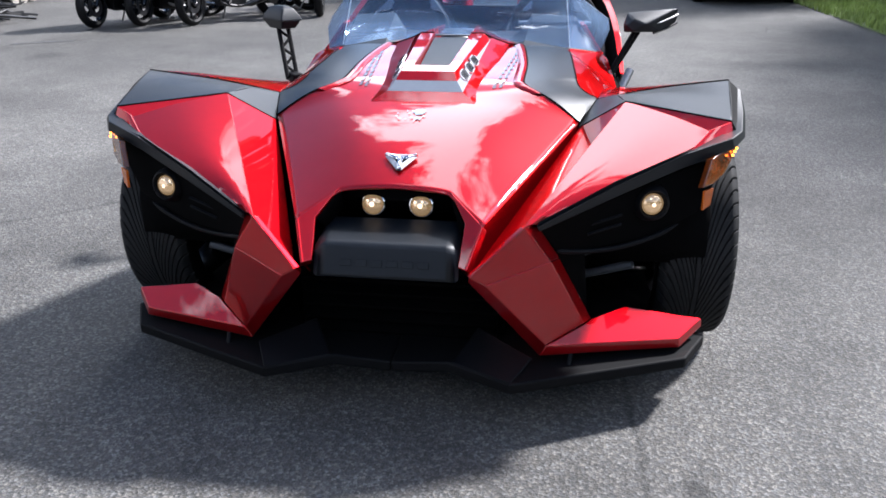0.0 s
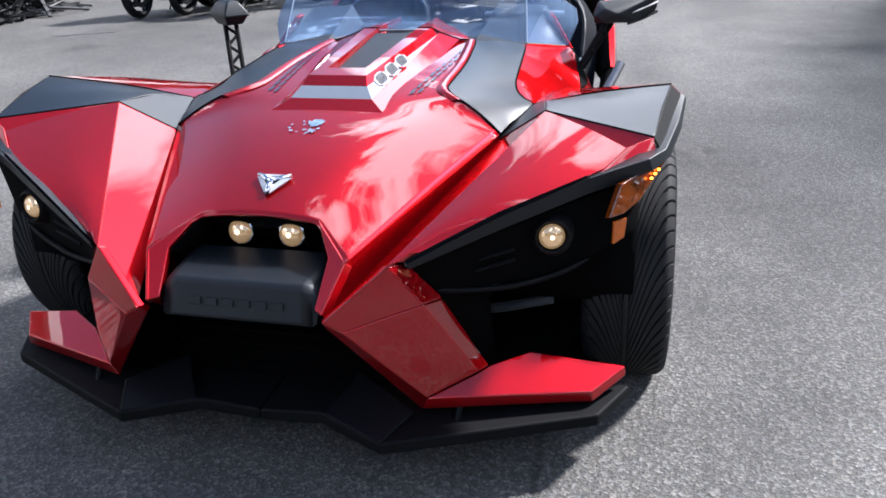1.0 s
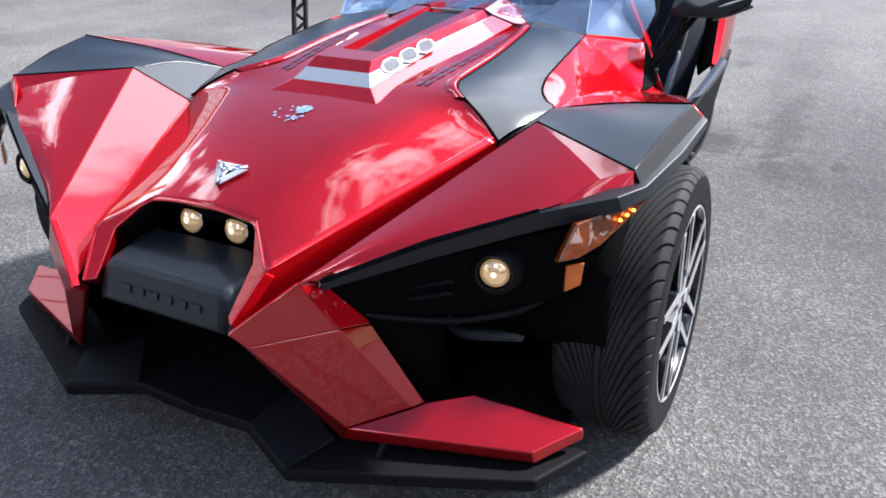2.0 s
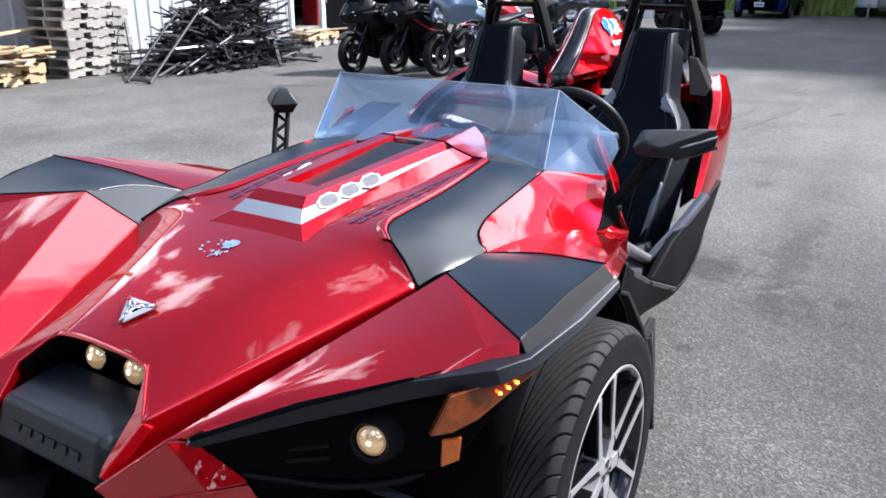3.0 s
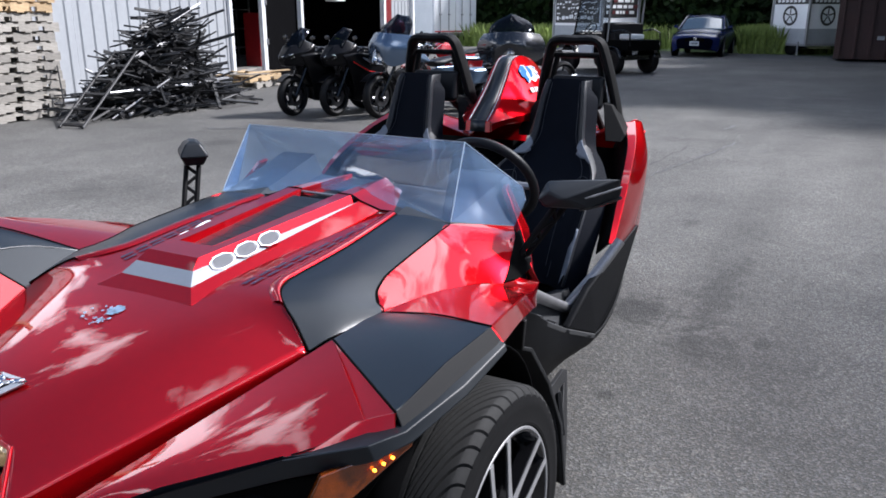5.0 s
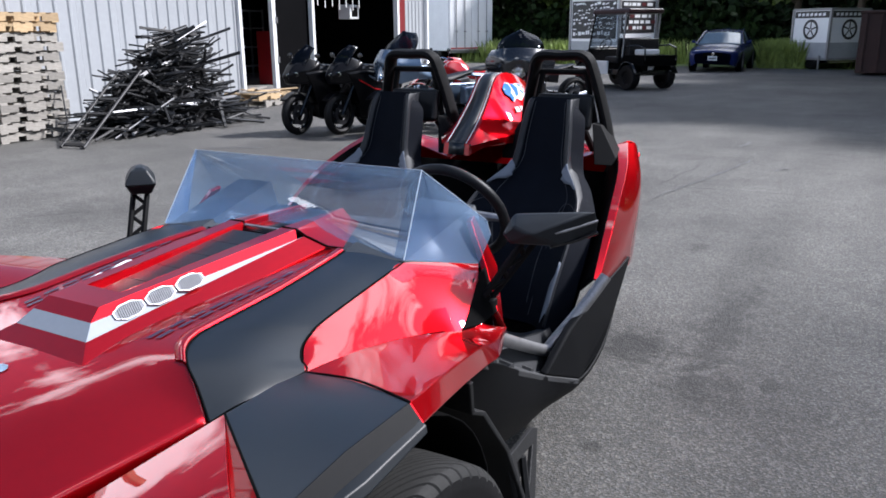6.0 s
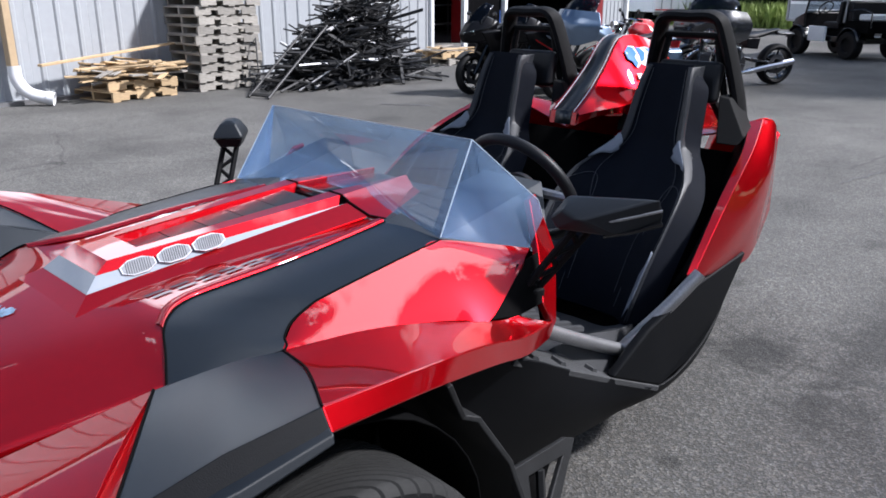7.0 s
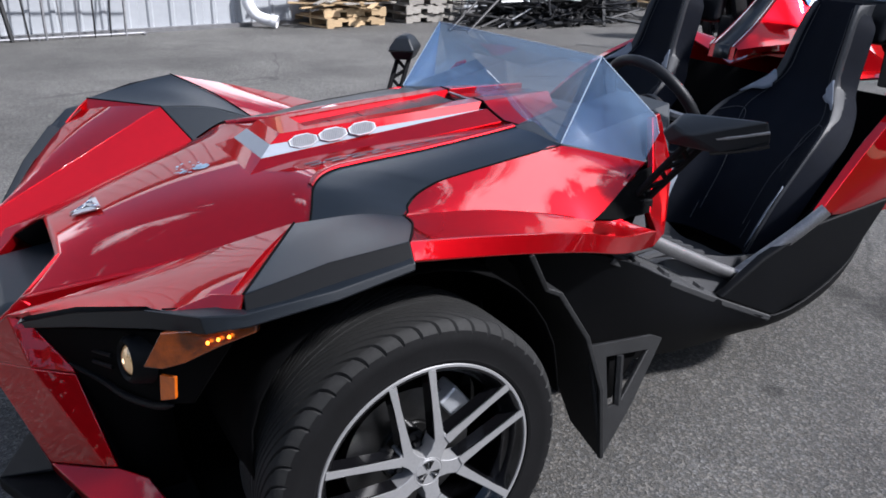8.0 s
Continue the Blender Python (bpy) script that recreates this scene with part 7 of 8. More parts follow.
        for s in (1, -1):
            part("headlamp", faces(B(), [[(0.035 * s, -0.196, 0.885), (0.150 * s, -0.075, 0.920), (0.160 * s, -0.055, 0.868), (0.070 * s, -0.172, 0.822)]], (0, 0.3, 0.9)), CHROME, b, "twin bright headlamp", solid=0.008, bevel=0.003)
            part("side_fairing", patch(B(), [[(x * s, y, z) for x, y, z in r] for r in ([(0.20, 0.02, 0.90), (0.255, 0.30, 0.93), (0.22, 0.62, 0.88)], [(0.19, 0.15, 0.70), (0.275, 0.42, 0.68), (0.25, 0.82, 0.68)], [(0.16, 0.26, 0.44), (0.235, 0.52, 0.39), (0.22, 0.98, 0.42)], [(0.07, 0.34, 0.24), (0.12, 0.60, 0.18), (0.12, 1.02, 0.22)])], 12, 12, (0, 0.5, 0.5)), paint, b, "gloss side fairing", solid=0.008)
            part("silver_decal", tube(B(), spline([(0.262 * s, 0.36, 0.86), (0.278 * s, 0.52, 0.78), (0.262 * s, 0.74, 0.74)], 8), [0.004, 0.012, 0.016, 0.018, 0.018, 0.016, 0.012, 0.008, 0.003], 6), SILVER, b, "silver side flash")
            if accent:
                part("stripe", tube(B(), [(0.235 * s, 0.20, 0.80), (0.284 * s, 0.45, 0.66), (0.262 * s, 0.80, 0.60)], 0.008, 6), accent, b)
        part("screen", patch(B(), [[(-0.17, 0.05, 1.00), (0, -0.09, 1.03), (0.17, 0.05, 1.00)], [(-0.16, 0.17, 1.14), (0, 0.05, 1.18), (0.16, 0.17, 1.14)], [(-0.10, 0.30, 1.25), (0, 0.22, 1.29), (0.10, 0.30, 1.25)]], 8, 8, (0, 0.6, 0.9)), SMOKE, b, "smoked sport screen", solid=0.003)
    if style in ("cruiser", "naked", "tourer"):
        hd = part("headlamp", lathe(B(), [(0, -0.12), (0.06, -0.11), (0.095, -0.03), (0.10, 0.0), (0.092, 0.012)], 26, pose(0, 0.04, 0.88, 90, 0, 0)), CHROME, b, "round chrome headlamp")
        part("lens", lathe(B(), [(0.092, 0.008), (0.06, 0.024), (0, 0.030)], 26, pose(0, 0.04, 0.88, 90, 0, 0)), CLEARLENS, hd)
        part("reflector", lathe(B(), [(0.088, 0.004), (0.04, -0.03), (0, -0.04)], 26, pose(0, 0.04, 0.88, 90, 0, 0)), CHROME, hd)
        for s in (1, -1):
            part("spot_lamp", lathe(B(), [(0, -0.07), (0.04, -0.05), (0.052, 0.0), (0.045, 0.010), (0, 0.016)], 20, pose(0.19 * s, 0.06, 0.82, 90, 0, 0)), CHROME, b, "small chrome spot lamp")
            part("engine_guard", tube(B(), spline([(0.10 * s, 0.46, 0.70), (0.32 * s, 0.44, 0.55), (0.30 * s, 0.48, 0.30), (0.10 * s, 0.55, 0.26)], 14), 0.016, 8), CHROME, b)
            part("cylinder", lathe(B(), [(0, 0), (0.075, 0), (0.075, 0.02), (0.062, 0.025), (0.075, 0.045), (0.062, 0.05), (0.075, 0.07), (0.062, 0.075), (0.07, 0.11), (0, 0.12)], 18, pose(0.03 * s, 0.64, 0.58, 0, 28 * s, 0)), CHROME, b, "finned bright cylinder")
    if style == "tourer":
        rows = [[(-0.40, 0.26, 0.86), (-0.20, 0.06, 0.80), (0, 0.00, 0.99), (0.20, 0.06, 0.80), (0.40, 0.26, 0.86)], [(-0.44, 0.28, 1.02), (-0.22, 0.04, 1.02), (0, -0.02, 1.06), (0.22, 0.04, 1.02), (0.44, 0.28, 1.02)], [(-0.36, 0.30, 1.16), (-0.20, 0.12, 1.18), (0, 0.06, 1.19), (0.20, 0.12, 1.18), (0.36, 0.30, 1.16)]]
        rows = [[(x * 1.2, y * 1.2 - 0.05, 1.0 + (z - 1.0) * 1.2) for x, y, z in r] for r in rows]
        part("batwing_fairing", patch(B(), rows, 12, 18, (0, 0.8, 1.0)), paint, b, "broad batwing fairing", solid=0.02, bevel=0.008)
        dome = []
        for k in range(5):
            f = k / 4
            wide, z = 0.36 * (1 - f**2.4 * 0.72), 1.14 + 0.34 * f ** 0.8
            dome.append([(wide * math.sin(a), 0.30 - 0.26 * math.cos(a) * (1 - 0.35 * f) + 0.22 * f, z - 0.03 * abs(math.sin(a)) * f) for a in (radians(d) for d in (-85, -50, 0, 50, 85))])
        part("screen", patch(B(), dome, 12, 16, (0, 0.9, 1.1)), SMOKE, b, "dark domed windscreen", solid=0.004)
        for s in (1, -1):
            hull("pannier", [(0.20 * s, 1.20, 0.40), (0.36 * s, 1.22, 0.42), (0.36 * s, 1.20, 0.66), (0.20 * s, 1.20, 0.70), (0.20 * s, 1.85, 0.42), (0.34 * s, 1.82, 0.46), (0.34 * s, 1.80, 0.66), (0.20 * s, 1.85, 0.70)], paint, b, "hard pannier", 0.04, both=False)
    if style == "naked" and accent:
        hull("side_cover", [(0.16, 0.95, 0.60), (0.17, 1.15, 0.58), (0.14, 1.2, 0.76), (0.14, 0.95, 0.76)], accent, b, "", 0.02)
    return b


def head(x, y, deg):
    """A pose whose -y points along the given compass turn."""
    return pose(x, y, 0, 0, 0, deg)


motorcycle("sport", "black sport motorcycle with full fairing beside the doorway", head(-6.06, 8.04, -14), BIKEBLACK, steer=8)
motorcycle("sport", "black sport motorcycle with thin red stripes", head(-5.50, 8.32, -16), BIKEBLACK, BIKERED, steer=10)
tag = part("rag", box(B(), (0, 0, 0), (0.15, 0.03, 0.30), (8, 12, 0)), YELLOWTAG, None, bevel=0.01)
tag.matrix_basis = pose(-5.62, 8.62, 0.98)
tagged(tag, "yellow-green rag hung on a motorcycle bar", "rag")
motorcycle("tourer", "silver-blue touring motorcycle with round chrome headlamp", head(-4.78, 8.44, -24), BIKESILVER, steer=14)
motorcycle("naked", "red and black motorcycle parked among others", head(-5.15, 9.95, -58) , BIKERED, BIKERED)
motorcycle("naked", "black cruiser motorcycle with bright engine", head(-4.30, 11.2, -30), BIKEBLACK, BIKEBLACK)
motorcycle("tourer", "black touring motorcycle with a dark windscreen", head(-3.28, 9.75, 20), BIKEGREY, steer=-8)
motorcycle("naked", "red motorcycle behind the others", head(-5.9, 11.4, -35), BIKERED, BIKERED)
helmet = part("helmet", lathe(B(), [(0, 0.15), (0.07, 0.135), (0.12, 0.08), (0.135, 0.0), (0.125, -0.08), (0.10, -0.13)], 24, Matrix()), BIKERED, None)
helmet.matrix_basis = pose(-5.14, 9.60, 1.28, 10, 0, 0) @ Matrix.Diagonal((0.8, 0.8, 0.8, 1))
tagged(helmet, "bright red helmet resting on a motorcycle", "helmet")

# ======== far side of the yard ========
NAVY = material("dark_blue_car_paint", (0.006, 0.013, 0.075), rough=0.25, coat=0.12, metal=0.1, spread=0.06, spec=0.2)
CARBLACK = material("black_car_paint", (0.010, 0.010, 0.012), rough=0.2, coat=1.0, spread=0.06)
CARGLASS = material("dark_car_glass", (0.09, 0.13, 0.16), rough=0.05, spread=0.2, scale=1.2, spec=0.9)
PLATE = material("pale_plate", (0.55, 0.58, 0.65), rough=0.4, spread=0.1)


def sedan(m, paint, label):
    """Four-door saloon, nose towards -y, origin on the ground under its middle."""
    c = empty("car", m, label=label, category="car")
    secs = [(-2.28, 0.62, 0.30, 0.62, 0.66), (-2.15, 0.80, 0.20, 0.68, 0.74), (-1.70, 0.88, 0.20, 0.76, 0.84), (-0.95, 0.90, 0.20, 0.84, 0.94), (0.0, 0.91, 0.20, 0.86, 0.96), (1.2, 0.90, 0.20, 0.88, 0.98), (1.9, 0.87, 0.24, 0.88, 1.00), (2.28, 0.74, 0.34, 0.82, 0.96)]
    rows = [[(-hw * 0.92, y, z0), (-hw, y, (z0 + zs) / 2), (-hw * 0.97, y, zs), (-hw * 0.6, y, zt), (0, y, zt + 0.03), (hw * 0.6, y, zt), (hw * 0.97, y, zs), (hw, y, (z0 + zs) / 2), (hw * 0.92, y, z0)] for y, hw, z0, zs, zt in secs]
    bm = patch(B(), rows, 28, 32, (0, 0, 0.5))
    bmesh.ops.holes_fill(bm, edges=bm.edges)
    part("body", bm, paint, c, "", smooth=50)
    cab_rows = [[(-0.78, -1.05, 0.92), (0, -1.15, 0.95), (0.78, -1.05, 0.92)], [(-0.66, -0.30, 1.34), (0, -0.36, 1.40), (0.66, -0.30, 1.34)], [(-0.62, 0.15, 1.42), (0, 0.15, 1.47), (0.62, 0.15, 1.42)], [(-0.62, 0.9, 1.40), (0, 0.95, 1.44), (0.62, 0.9, 1.40)], [(-0.72, 1.75, 0.98), (0, 1.85, 1.00), (0.72, 1.75, 0.98)]]
    part("roof", patch(B(), cab_rows[1:4], 8, 12, (0, 0, 0.5)), paint, c, solid=0.03)
    part("windscreen", patch(B(), cab_rows[0:2], 6, 12, (0, 0.5, 0.5)), CARGLASS, c, "pale reflecting windscreen", solid=0.01)
    part("rear_window", patch(B(), cab_rows[3:5], 6, 12, (0, 0, 0.5)), CARGLASS, c, solid=0.01)
    for s in (1, -1):
        part("side_window", faces(B(), [[(0.80 * s, -0.95, 0.93), (0.66 * s, -0.28, 1.34), (0.625 * s, 0.15, 1.41), (0.80 * s, 0.15, 0.96)], [(0.80 * s, 0.22, 0.96), (0.625 * s, 0.22, 1.41), (0.625 * s, 0.9, 1.39), (0.76 * s, 1.62, 1.00)]], (0, 0.2, 0.9)), CARGLASS, c, solid=0.01)
        part("pillar", tube(B(), [(0.82 * s, -1.05, 0.93), (0.665 * s, -0.30, 1.36), (0.63 * s, 0.2, 1.43), (0.63 * s, 0.9, 1.41), (0.76 * s, 1.75, 1.0)], 0.035, 6), paint, c)
        hull("door_mirror", [(0.86 * s, -0.75, 0.98), (1.06 * s, -0.72, 0.99), (1.05 * s, -0.66, 1.09), (0.92 * s, -0.68, 1.08), (0.86 * s, -0.62, 0.98), (1.02 * s, -0.60, 1.02)], paint, c, "", 0.02, both=False)
        part("headlight", faces(B(), [[(0.42 * s, -2.26, 0.66), (0.74 * s, -2.14, 0.70), (0.84 * s, -1.86, 0.745), (0.80 * s, -2.02, 0.62), (0.46 * s, -2.27, 0.58)]], (0, 0, 0.6)), CHROME, c, "clear headlight", solid=0.02, bevel=0.005)
        part("fog_light", box(B(), (0.62 * s, -2.215, 0.36), (0.16, 0.03, 0.07)), CHROME, c, bevel=0.005)
        for y in (-1.40, 1.38):
            w = part("wheel", lathe(B(), [(0, 0.06), (0.06, 0.07), (0.17, 0.05), (0.20, 0.09), (0.21, 0.09), (0.215, 0)], 28, AX if s > 0 else AX @ Matrix.Rotation(math.pi, 4, "X")), ALLOY, c)
            w.matrix_basis = pose(0.81 * s, y, 0.325)
            part("tyre", lathe(B(), [(0.21, 0.10), (0.26, 0.112), (0.315, 0.10), (0.325, 0.05), (0.325, -0.05), (0.315, -0.10), (0.21, -0.10)], 32, AX), RUBBER, w)
            part("wheel_arch", lathe(B(), [(0.335, -0.06), (0.385, -0.06), (0.385, 0.075), (0.335, 0.075)], 32, Matrix.Translation((0.83 * s, y, 0.335)) @ AX), BLACK, c)
    part("grille", box(B(), (0, -2.265, 0.60), (0.66, 0.05, 0.13)), BLACK, c, bevel=0.01)
    part("badge", lathe(B(), [(0, 0.01), (0.06, 0.008), (0.065, 0)], 20, pose(0, -2.29, 0.62, 90, 0, 0)), CHROME, c)
    part("lower_intake", box(B(), (0, -2.235, 0.36), (0.95, 0.08, 0.14)), BLACK, c, bevel=0.01)
    plate = part("number_plate", box(B(), (0, -2.300, 0.475), (0.32, 0.015, 0.15)), PLATE, c, "pale number plate", bevel=0.004)
    for k in range(5):
        part("plate_bar", box(B(), (-0.10 + 0.05 * k, -2.309, 0.475), (0.03, 0.004, 0.07)), BLACK, plate)
    return c


sedan(pose(-4.30, 30.5, 0, 0, 0, 2), NAVY, "dark blue four-door saloon parked by the trees")
sedan(pose(3.72, 14.2, 0, 0, 0, 0), CARBLACK, "black saloon parked near the grass verge")

TRAILERWHITE = material("white_trailer_skin", (0.80, 0.81, 0.82), rough=0.4, spread=0.06, scale=1.5)
GRAPHIC = material("dark_trailer_graphics", (0.022, 0.020, 0.022), rough=0.45, spread=0.2)
GRAPHICRED = material("maroon_trailer_graphics", (0.10, 0.012, 0.016), rough=0.45, spread=0.2)
LOWGREY = material("grey_trailer_skirt", (0.34, 0.36, 0.38), rough=0.5, spread=0.1)
random.seed(77)


def cargo_trailer(m, size, label, bottom=0.45):
    """Enclosed two-axle trailer: long side faces -y, end faces +x."""
    L, W, H = size
    t = empty("cargo_trailer", m, label=label, category="trailer")
    part("body", box(B(), (0, 0, bottom + H / 2), (L, W, H)), TRAILERWHITE, t, bevel=0.03)
    for x in (-L / 2, L / 2):
        for y in (-W / 2, W / 2):
            part("corner_post", box(B(), (x, y, bottom + H / 2), (0.09, 0.09, H + 0.02)), ALLOY, t, bevel=0.01)
    for z in (bottom, bottom + H):
        part("edge_rail", box(B(), (0, -W / 2 - 0.004, z), (L, 0.05, 0.08)), ALLOY, t)
        part("edge_rail", box(B(), (L / 2 + 0.004, 0, z), (0.05, W, 0.08)), ALLOY, t)
    part("skirt", box(B(), (0, -W / 2 - 0.006, bottom + 0.30), (L - 0.12, 0.012, 0.56)), LOWGREY, t)
    part("end_skirt", box(B(), (L / 2 + 0.006, 0, bottom + 0.30), (0.012, W - 0.12, 0.56)), LOWGREY, t)
    for s in (1, -1):
        for x in (-0.45, 0.45):
            w = part("wheel", lathe(B(), [(0, 0.09), (0.18, 0.09), (0.30, 0.11), (0.35, 0.08), (0.35, -0.08), (0.30, -0.11), (0, -0.09)], 28, Matrix.Rotation(math.pi / 2, 4, "X")), RUBBER, t)
            w.matrix_basis = pose(x - 0.3, (W / 2 - 0.12) * s, 0.35)
            part("rim", lathe(B(), [(0, 0.095), (0.15, 0.10), (0.18, 0.092)], 20, Matrix.Rotation(-math.pi / 2 * (-s), 4, "X")), SILVER, w)
    part("chassis", box(B(), (0, 0, bottom - 0.08), (L - 0.2, W - 0.4, 0.12)), GLOSSBLACK, t)
    part("jack_leg", box(B(), (L / 2 - 0.3, -W / 2 - 0.06, 0.25), (0.05, 0.05, 0.5)), ALLOY, t)
    return t


ta = cargo_trailer(pose(-8.85, 31.2, 0, 0, 0, -26), (2.7, 2.1, 2.25), "white cargo trailer covered in dark lettering")
part("graphic_panel", box(B(), (-0.02, -1.060, 1.86), (2.46, 0.006, 1.45)), GRAPHIC, ta, "dark printed panel")
for k in range(7):
    x, z = -1.18, 2.46 - 0.185 * k
    tall = 0.14 if k == 6 else random.uniform(0.06, 0.10)
    while x < 1.08:
        w = random.uniform(0.03, 0.20)
        if random.random() < 0.85:
            part("graphic_bar", box(B(), (x + w / 2, -1.066, z + random.uniform(-0.05, 0.05)), (w, 0.006, tall * random.uniform(0.4, 1.1)), (0, random.uniform(-22, 2) if k < 6 else 0, 0)), TRAILERWHITE, ta)
        x += w + random.uniform(0.02, 0.09)
part("graphic_panel", box(B(), (1.360, 0, 1.95), (0.006, 1.9, 1.2)), GRAPHIC, ta)
for k in range(5):
    y = -0.85
    while y < 0.75:
        w = random.uniform(0.10, 0.35)
        part("graphic_bar", box(B(), (1.366, y + w / 2, 2.42 - 0.22 * k), (0.006, w, 0.12)), TRAILERWHITE if random.random() < 0.8 else GRAPHICRED, ta)
        y += w + random.uniform(0.04, 0.10)
tb = cargo_trailer(pose(-0.91, 32.47, 0, 0, 0, -41), (1.8, 1.8, 1.75), "white cargo trailer with printed wheel shapes", 0.38)
for turn in (0, 90):
    # the same print on the two faces that meet at the corner post
    face = Matrix.Rotation(radians(turn), 4, "Z")
    for name, bm, mat in [("wheel_print", lathe(B(), [(0.27, 0.0), (0.36, 0.0), (0.36, 0.004), (0.27, 0.004)], 30, pose(0.0, -0.908, 1.42, 90, 0, 0)), GRAPHIC)] + [("spoke_print", box(B(), (0.15 * math.cos(a), -0.910, 1.42 + 0.15 * math.sin(a)), (0.24, 0.004, 0.05), (0, -math.degrees(a), 0)), GRAPHIC) for a in (2 * math.pi * k / 5 + 0.3 for k in range(5))] + [("graphic_band", box(B(), (0, -0.906, 1.95), (1.66, 0.005, 0.24)), GRAPHIC)] + [("graphic_bar", box(B(), (-0.62 + 0.2 * k, -0.912, 1.95), (0.13, 0.005, 0.10), (0, -12, 0)), TRAILERWHITE) for k in range(7)]:
        bmesh.ops.transform(bm, matrix=face, verts=bm.verts)
        part(name, bm, mat, tb)

truck = empty("box_trailer", pose(-21.4, 36.6, 0, 0, 0, 62), label="tall white box trailer seen from its doors", category="trailer")
part("body", box(B(), (0, 0, 2.22), (2.6, 10.0, 3.35)), TRAILERWHITE, truck, bevel=0.03)
for x in (-0.64, 0.64):
    part("door_leaf", box(B(), (x, -5.02, 2.22), (1.22, 0.05, 3.2)), TRAILERWHITE, truck, bevel=0.01)
    for q in (-0.25, 0.25):
        part("lock_rod", tube(B(), [(x + q, -5.07, 0.65), (x + q, -5.07, 3.75)], 0.018, 8), STEEL, truck)
        part("latch", box(B(), (x + q, -5.09, 1.45), (0.12, 0.04, 0.05)), STEEL, truck)
part("bumper_rail", box(B(), (0, -5.0, 0.50), (2.5, 0.12, 0.14)), STEEL, truck)
part("reflector_tape", box(B(), (0, -5.055, 0.66), (2.4, 0.01, 0.05)), REDPLASTIC, truck)
for s in (1, -1):
    for y in (-3.6, -2.5):
        w = part("wheel", lathe(B(), [(0, 0.14), (0.25, 0.14), (0.46, 0.15), (0.50, 0.10), (0.50, -0.10), (0.46, -0.15), (0, -0.14)], 28, AX), RUBBER, truck)
        w.matrix_basis = pose(1.0 * s, y, 0.5)
    part("mud_flap", box(B(), (0.95 * s, -4.4, 0.55), (0.55, 0.02, 0.7)), BLACK, truck)

RUST = material("brown_container_steel", (0.032, 0.010, 0.008), rough=0.6, spread=0.35, scale=2.5)
skip = empty("waste_container", pose(1.75, 28.9, 0), label="dark brown-red steel waste container", category="container")
part("body", box(B(), (0, 0, 1.0), (2.9, 2.2, 1.85)), RUST, skip, bevel=0.02)
for k in range(7):
    part("rib", box(B(), (-1.3 + 0.433 * k, -1.13, 1.0), (0.08, 0.07, 1.8)), RUST, skip, bevel=0.01)
part("rim", box(B(), (0, 0, 1.95), (3.0, 2.3, 0.09)), RUST, skip, bevel=0.02)
part("pocket", box(B(), (0, -1.12, 0.75), (0.5, 0.08, 0.12)), STEEL, skip)

# utility cart, nose to -x
cart = empty("utility_cart", pose(-4.72, 19.70, 0, 0, 0, -33), label="black and white utility cart with a roof", category="utility cart")
ROOFDARK = material("dark_maroon_roof", (0.022, 0.006, 0.009), rough=0.4, spread=0.2)
CARTWHITE = material("white_cart_panel", (0.66, 0.67, 0.68), rough=0.4, spread=0.06)
hull("nose_panel", [(-1.35, -0.55, 0.55), (-1.35, 0.55, 0.55), (-1.30, -0.50, 0.85), (-1.30, 0.50, 0.85), (-0.80, -0.60, 1.0), (-0.80, 0.60, 1.0), (-0.75, -0.60, 0.45), (-0.75, 0.60, 0.45)], BIKEBLACK, cart, "black nose panel", 0.04, both=False)
part("chassis", box(B(), (-0.05, 0, 0.42), (2.3, 1.0, 0.14)), GLOSSBLACK, cart, bevel=0.02)
part("side_panel", box(B(), (-0.30, -0.58, 0.52), (0.60, 0.06, 0.34)), CARTWHITE, cart, "white side panel", bevel=0.02)
part("side_panel", box(B(), (-0.30, 0.58, 0.52), (0.60, 0.06, 0.34)), CARTWHITE, cart, bevel=0.02)
part("bench", box(B(), (0.05, 0, 0.72), (0.50, 1.05, 0.16)), LEATHER, cart, bevel=0.04, segments=3)
part("bench_back", box(B(), (0.30, 0, 1.02), (0.12, 1.05, 0.50), (0, 8, 0)), LEATHER, cart, bevel=0.04, segments=3)
part("cargo_bed", box(B(), (0.92, 0, 0.72), (0.80, 1.1, 0.26)), BLACK, cart, "black cargo bed", bevel=0.02)
part("rear_seat", box(B(), (0.62, 0, 1.00), (0.16, 1.0, 0.50), (0, -6, 0)), LEATHER, cart, bevel=0.04)
for y in (-0.5, 0.5):
    part("bed_rail", tube(B(), [(0.55, y, 1.05), (1.05, y, 1.10), (1.30, y, 1.02), (1.32, y, 0.70)], 0.020, 8), GLOSSBLACK, cart)
part("bed_load", box(B(), (0.98, -0.15, 0.92), (0.40, 0.5, 0.14)), CARTWHITE, cart, bevel=0.04)
part("roof", box(B(), (0.0, 0, 1.92), (1.45, 1.15, 0.13)), ROOFDARK, cart, "dark maroon roof", bevel=0.04)
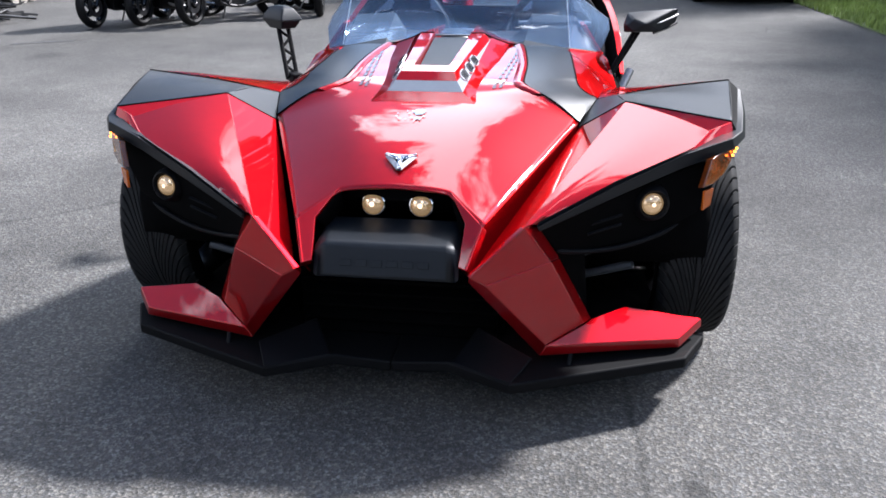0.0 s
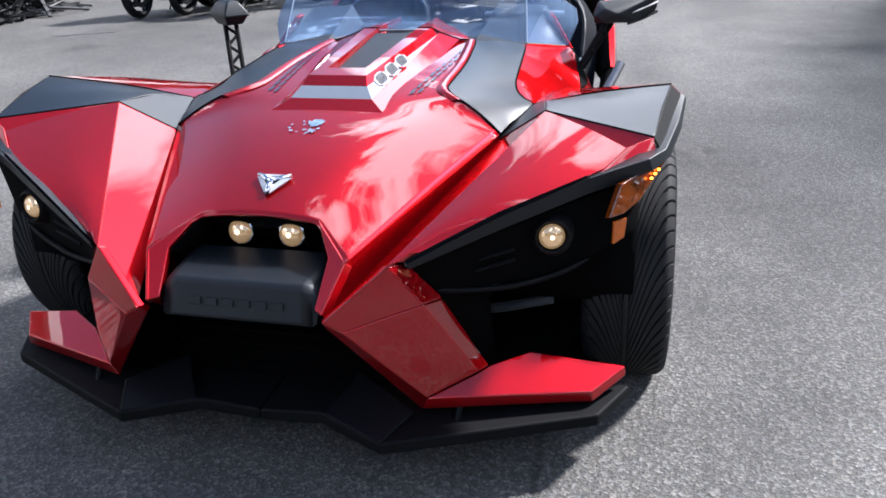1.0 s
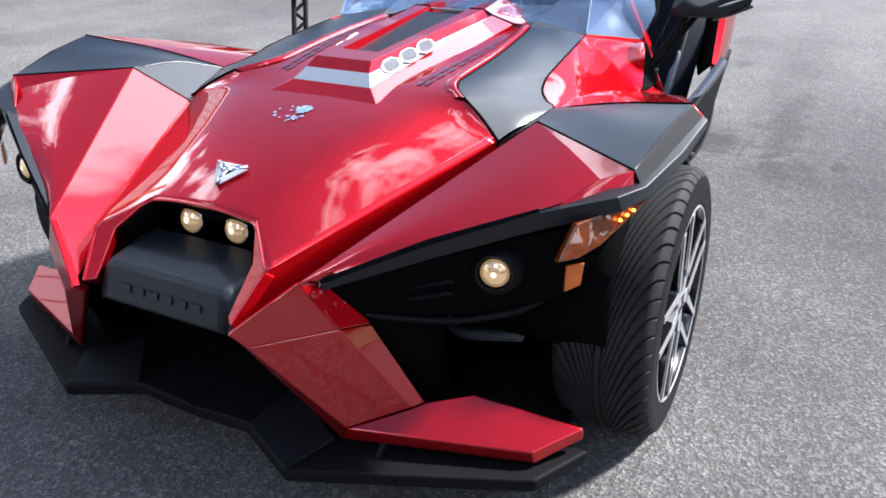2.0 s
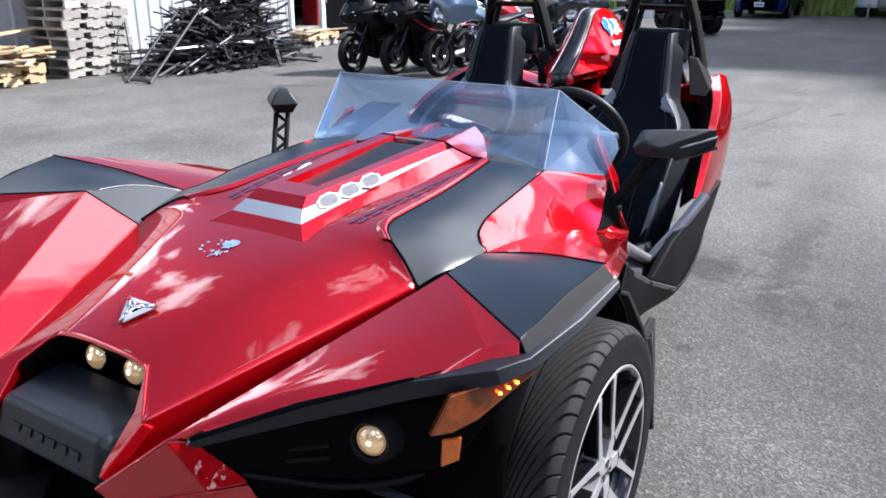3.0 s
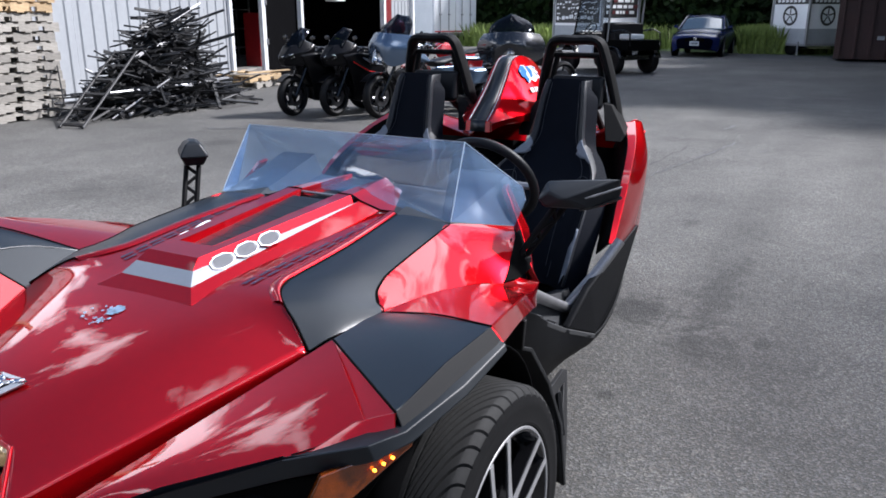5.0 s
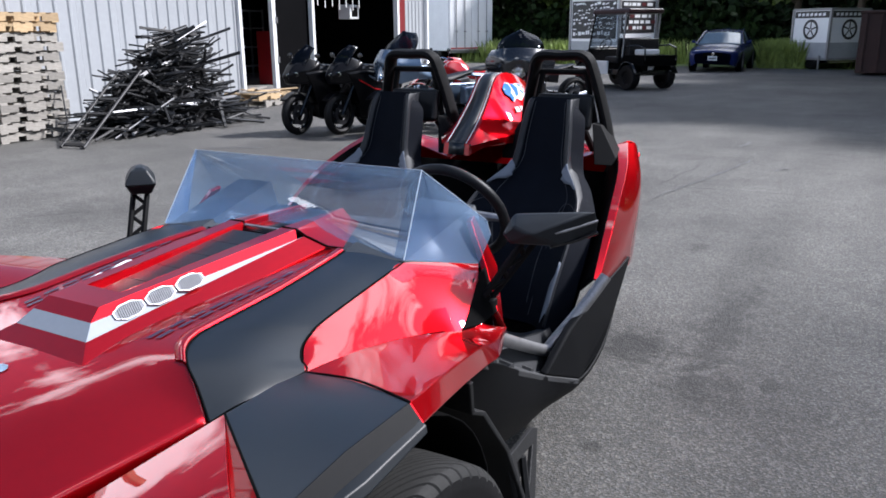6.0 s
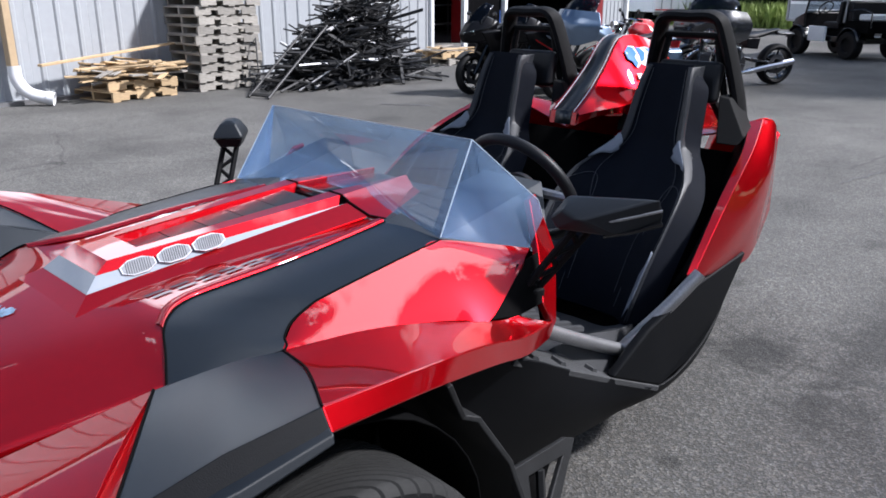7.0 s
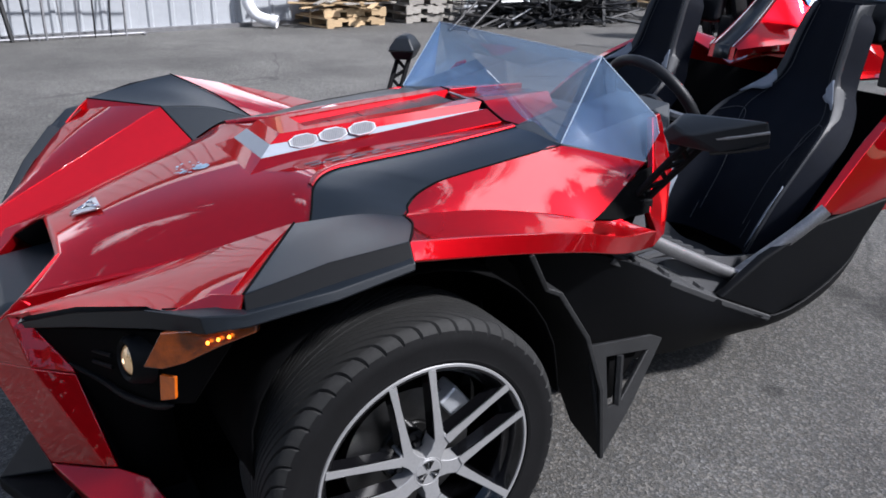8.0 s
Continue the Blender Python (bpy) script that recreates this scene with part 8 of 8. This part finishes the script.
hull("cowl_top", [(-1.28, -0.46, 0.84), (-1.28, 0.46, 0.84), (-0.82, -0.56, 1.02), (-0.82, 0.56, 1.02), (-0.86, -0.50, 1.06), (-0.86, 0.50, 1.06)], CARTWHITE, cart, "pale cowl top", 0.02, both=False)
part("footwell", box(B(), (-0.5, 0, 0.52), (0.6, 1.0, 0.06)), BLACK, cart)
part("seat_base", box(B(), (0.10, 0, 0.56), (0.5, 0.95, 0.26)), BLACK, cart, bevel=0.02)
for y in (-0.55, 0.55):
    part("front_post", tube(B(), [(-0.85, y, 0.98), (-0.62, y, 1.90)], 0.024, 8), GLOSSBLACK, cart)
    part("rear_post", tube(B(), [(0.52, y, 0.80), (0.60, y, 1.90)], 0.024, 8), ALLOY, cart)
    for x in (-0.95, 0.85):
        w = part("wheel", lathe(B(), [(0, 0.05), (0.15, 0.06), (0.17, 0.11), (0.28, 0.12), (0.31, 0.08), (0.31, -0.08), (0.28, -0.12), (0, -0.05)], 26, Matrix.Rotation(math.pi / 2, 4, "X")), RUBBER, cart)
        w.matrix_basis = pose(x, y * 1.05, 0.31)
        part("mudguard", patch(B(), [[(x + 0.37 * math.cos(a), y * 1.05 + q, 0.33 + 0.37 * math.sin(a)) for q in (-0.12, 0, 0.12)] for a in (radians(d) for d in (10, 60, 110, 170))], 8, 3, (x, y, 0.3)), GLOSSBLACK, cart, solid=0.015)
part("screen", faces(B(), [[(-0.86, -0.52, 1.0), (-0.86, 0.52, 1.0), (-0.64, 0.52, 1.85), (-0.64, -0.52, 1.85)]], (0, 0, 1.4)), CLEARSCREEN, cart, solid=0.004)
part("steering_wheel", tube(B(), [Vector((-0.50, -0.28, 1.10)) + 0.17 * (math.cos(2 * math.pi * k / 24) * Vector((0, 1, 0)) + math.sin(2 * math.pi * k / 24) * Vector((0.6, 0, 0.8))) for k in range(24)], 0.014, 8, close=True), RUBBER, cart)
part("steering_column", tube(B(), [(-0.50, -0.28, 1.10), (-0.78, -0.28, 0.90)], 0.018, 8), GLOSSBLACK, cart)
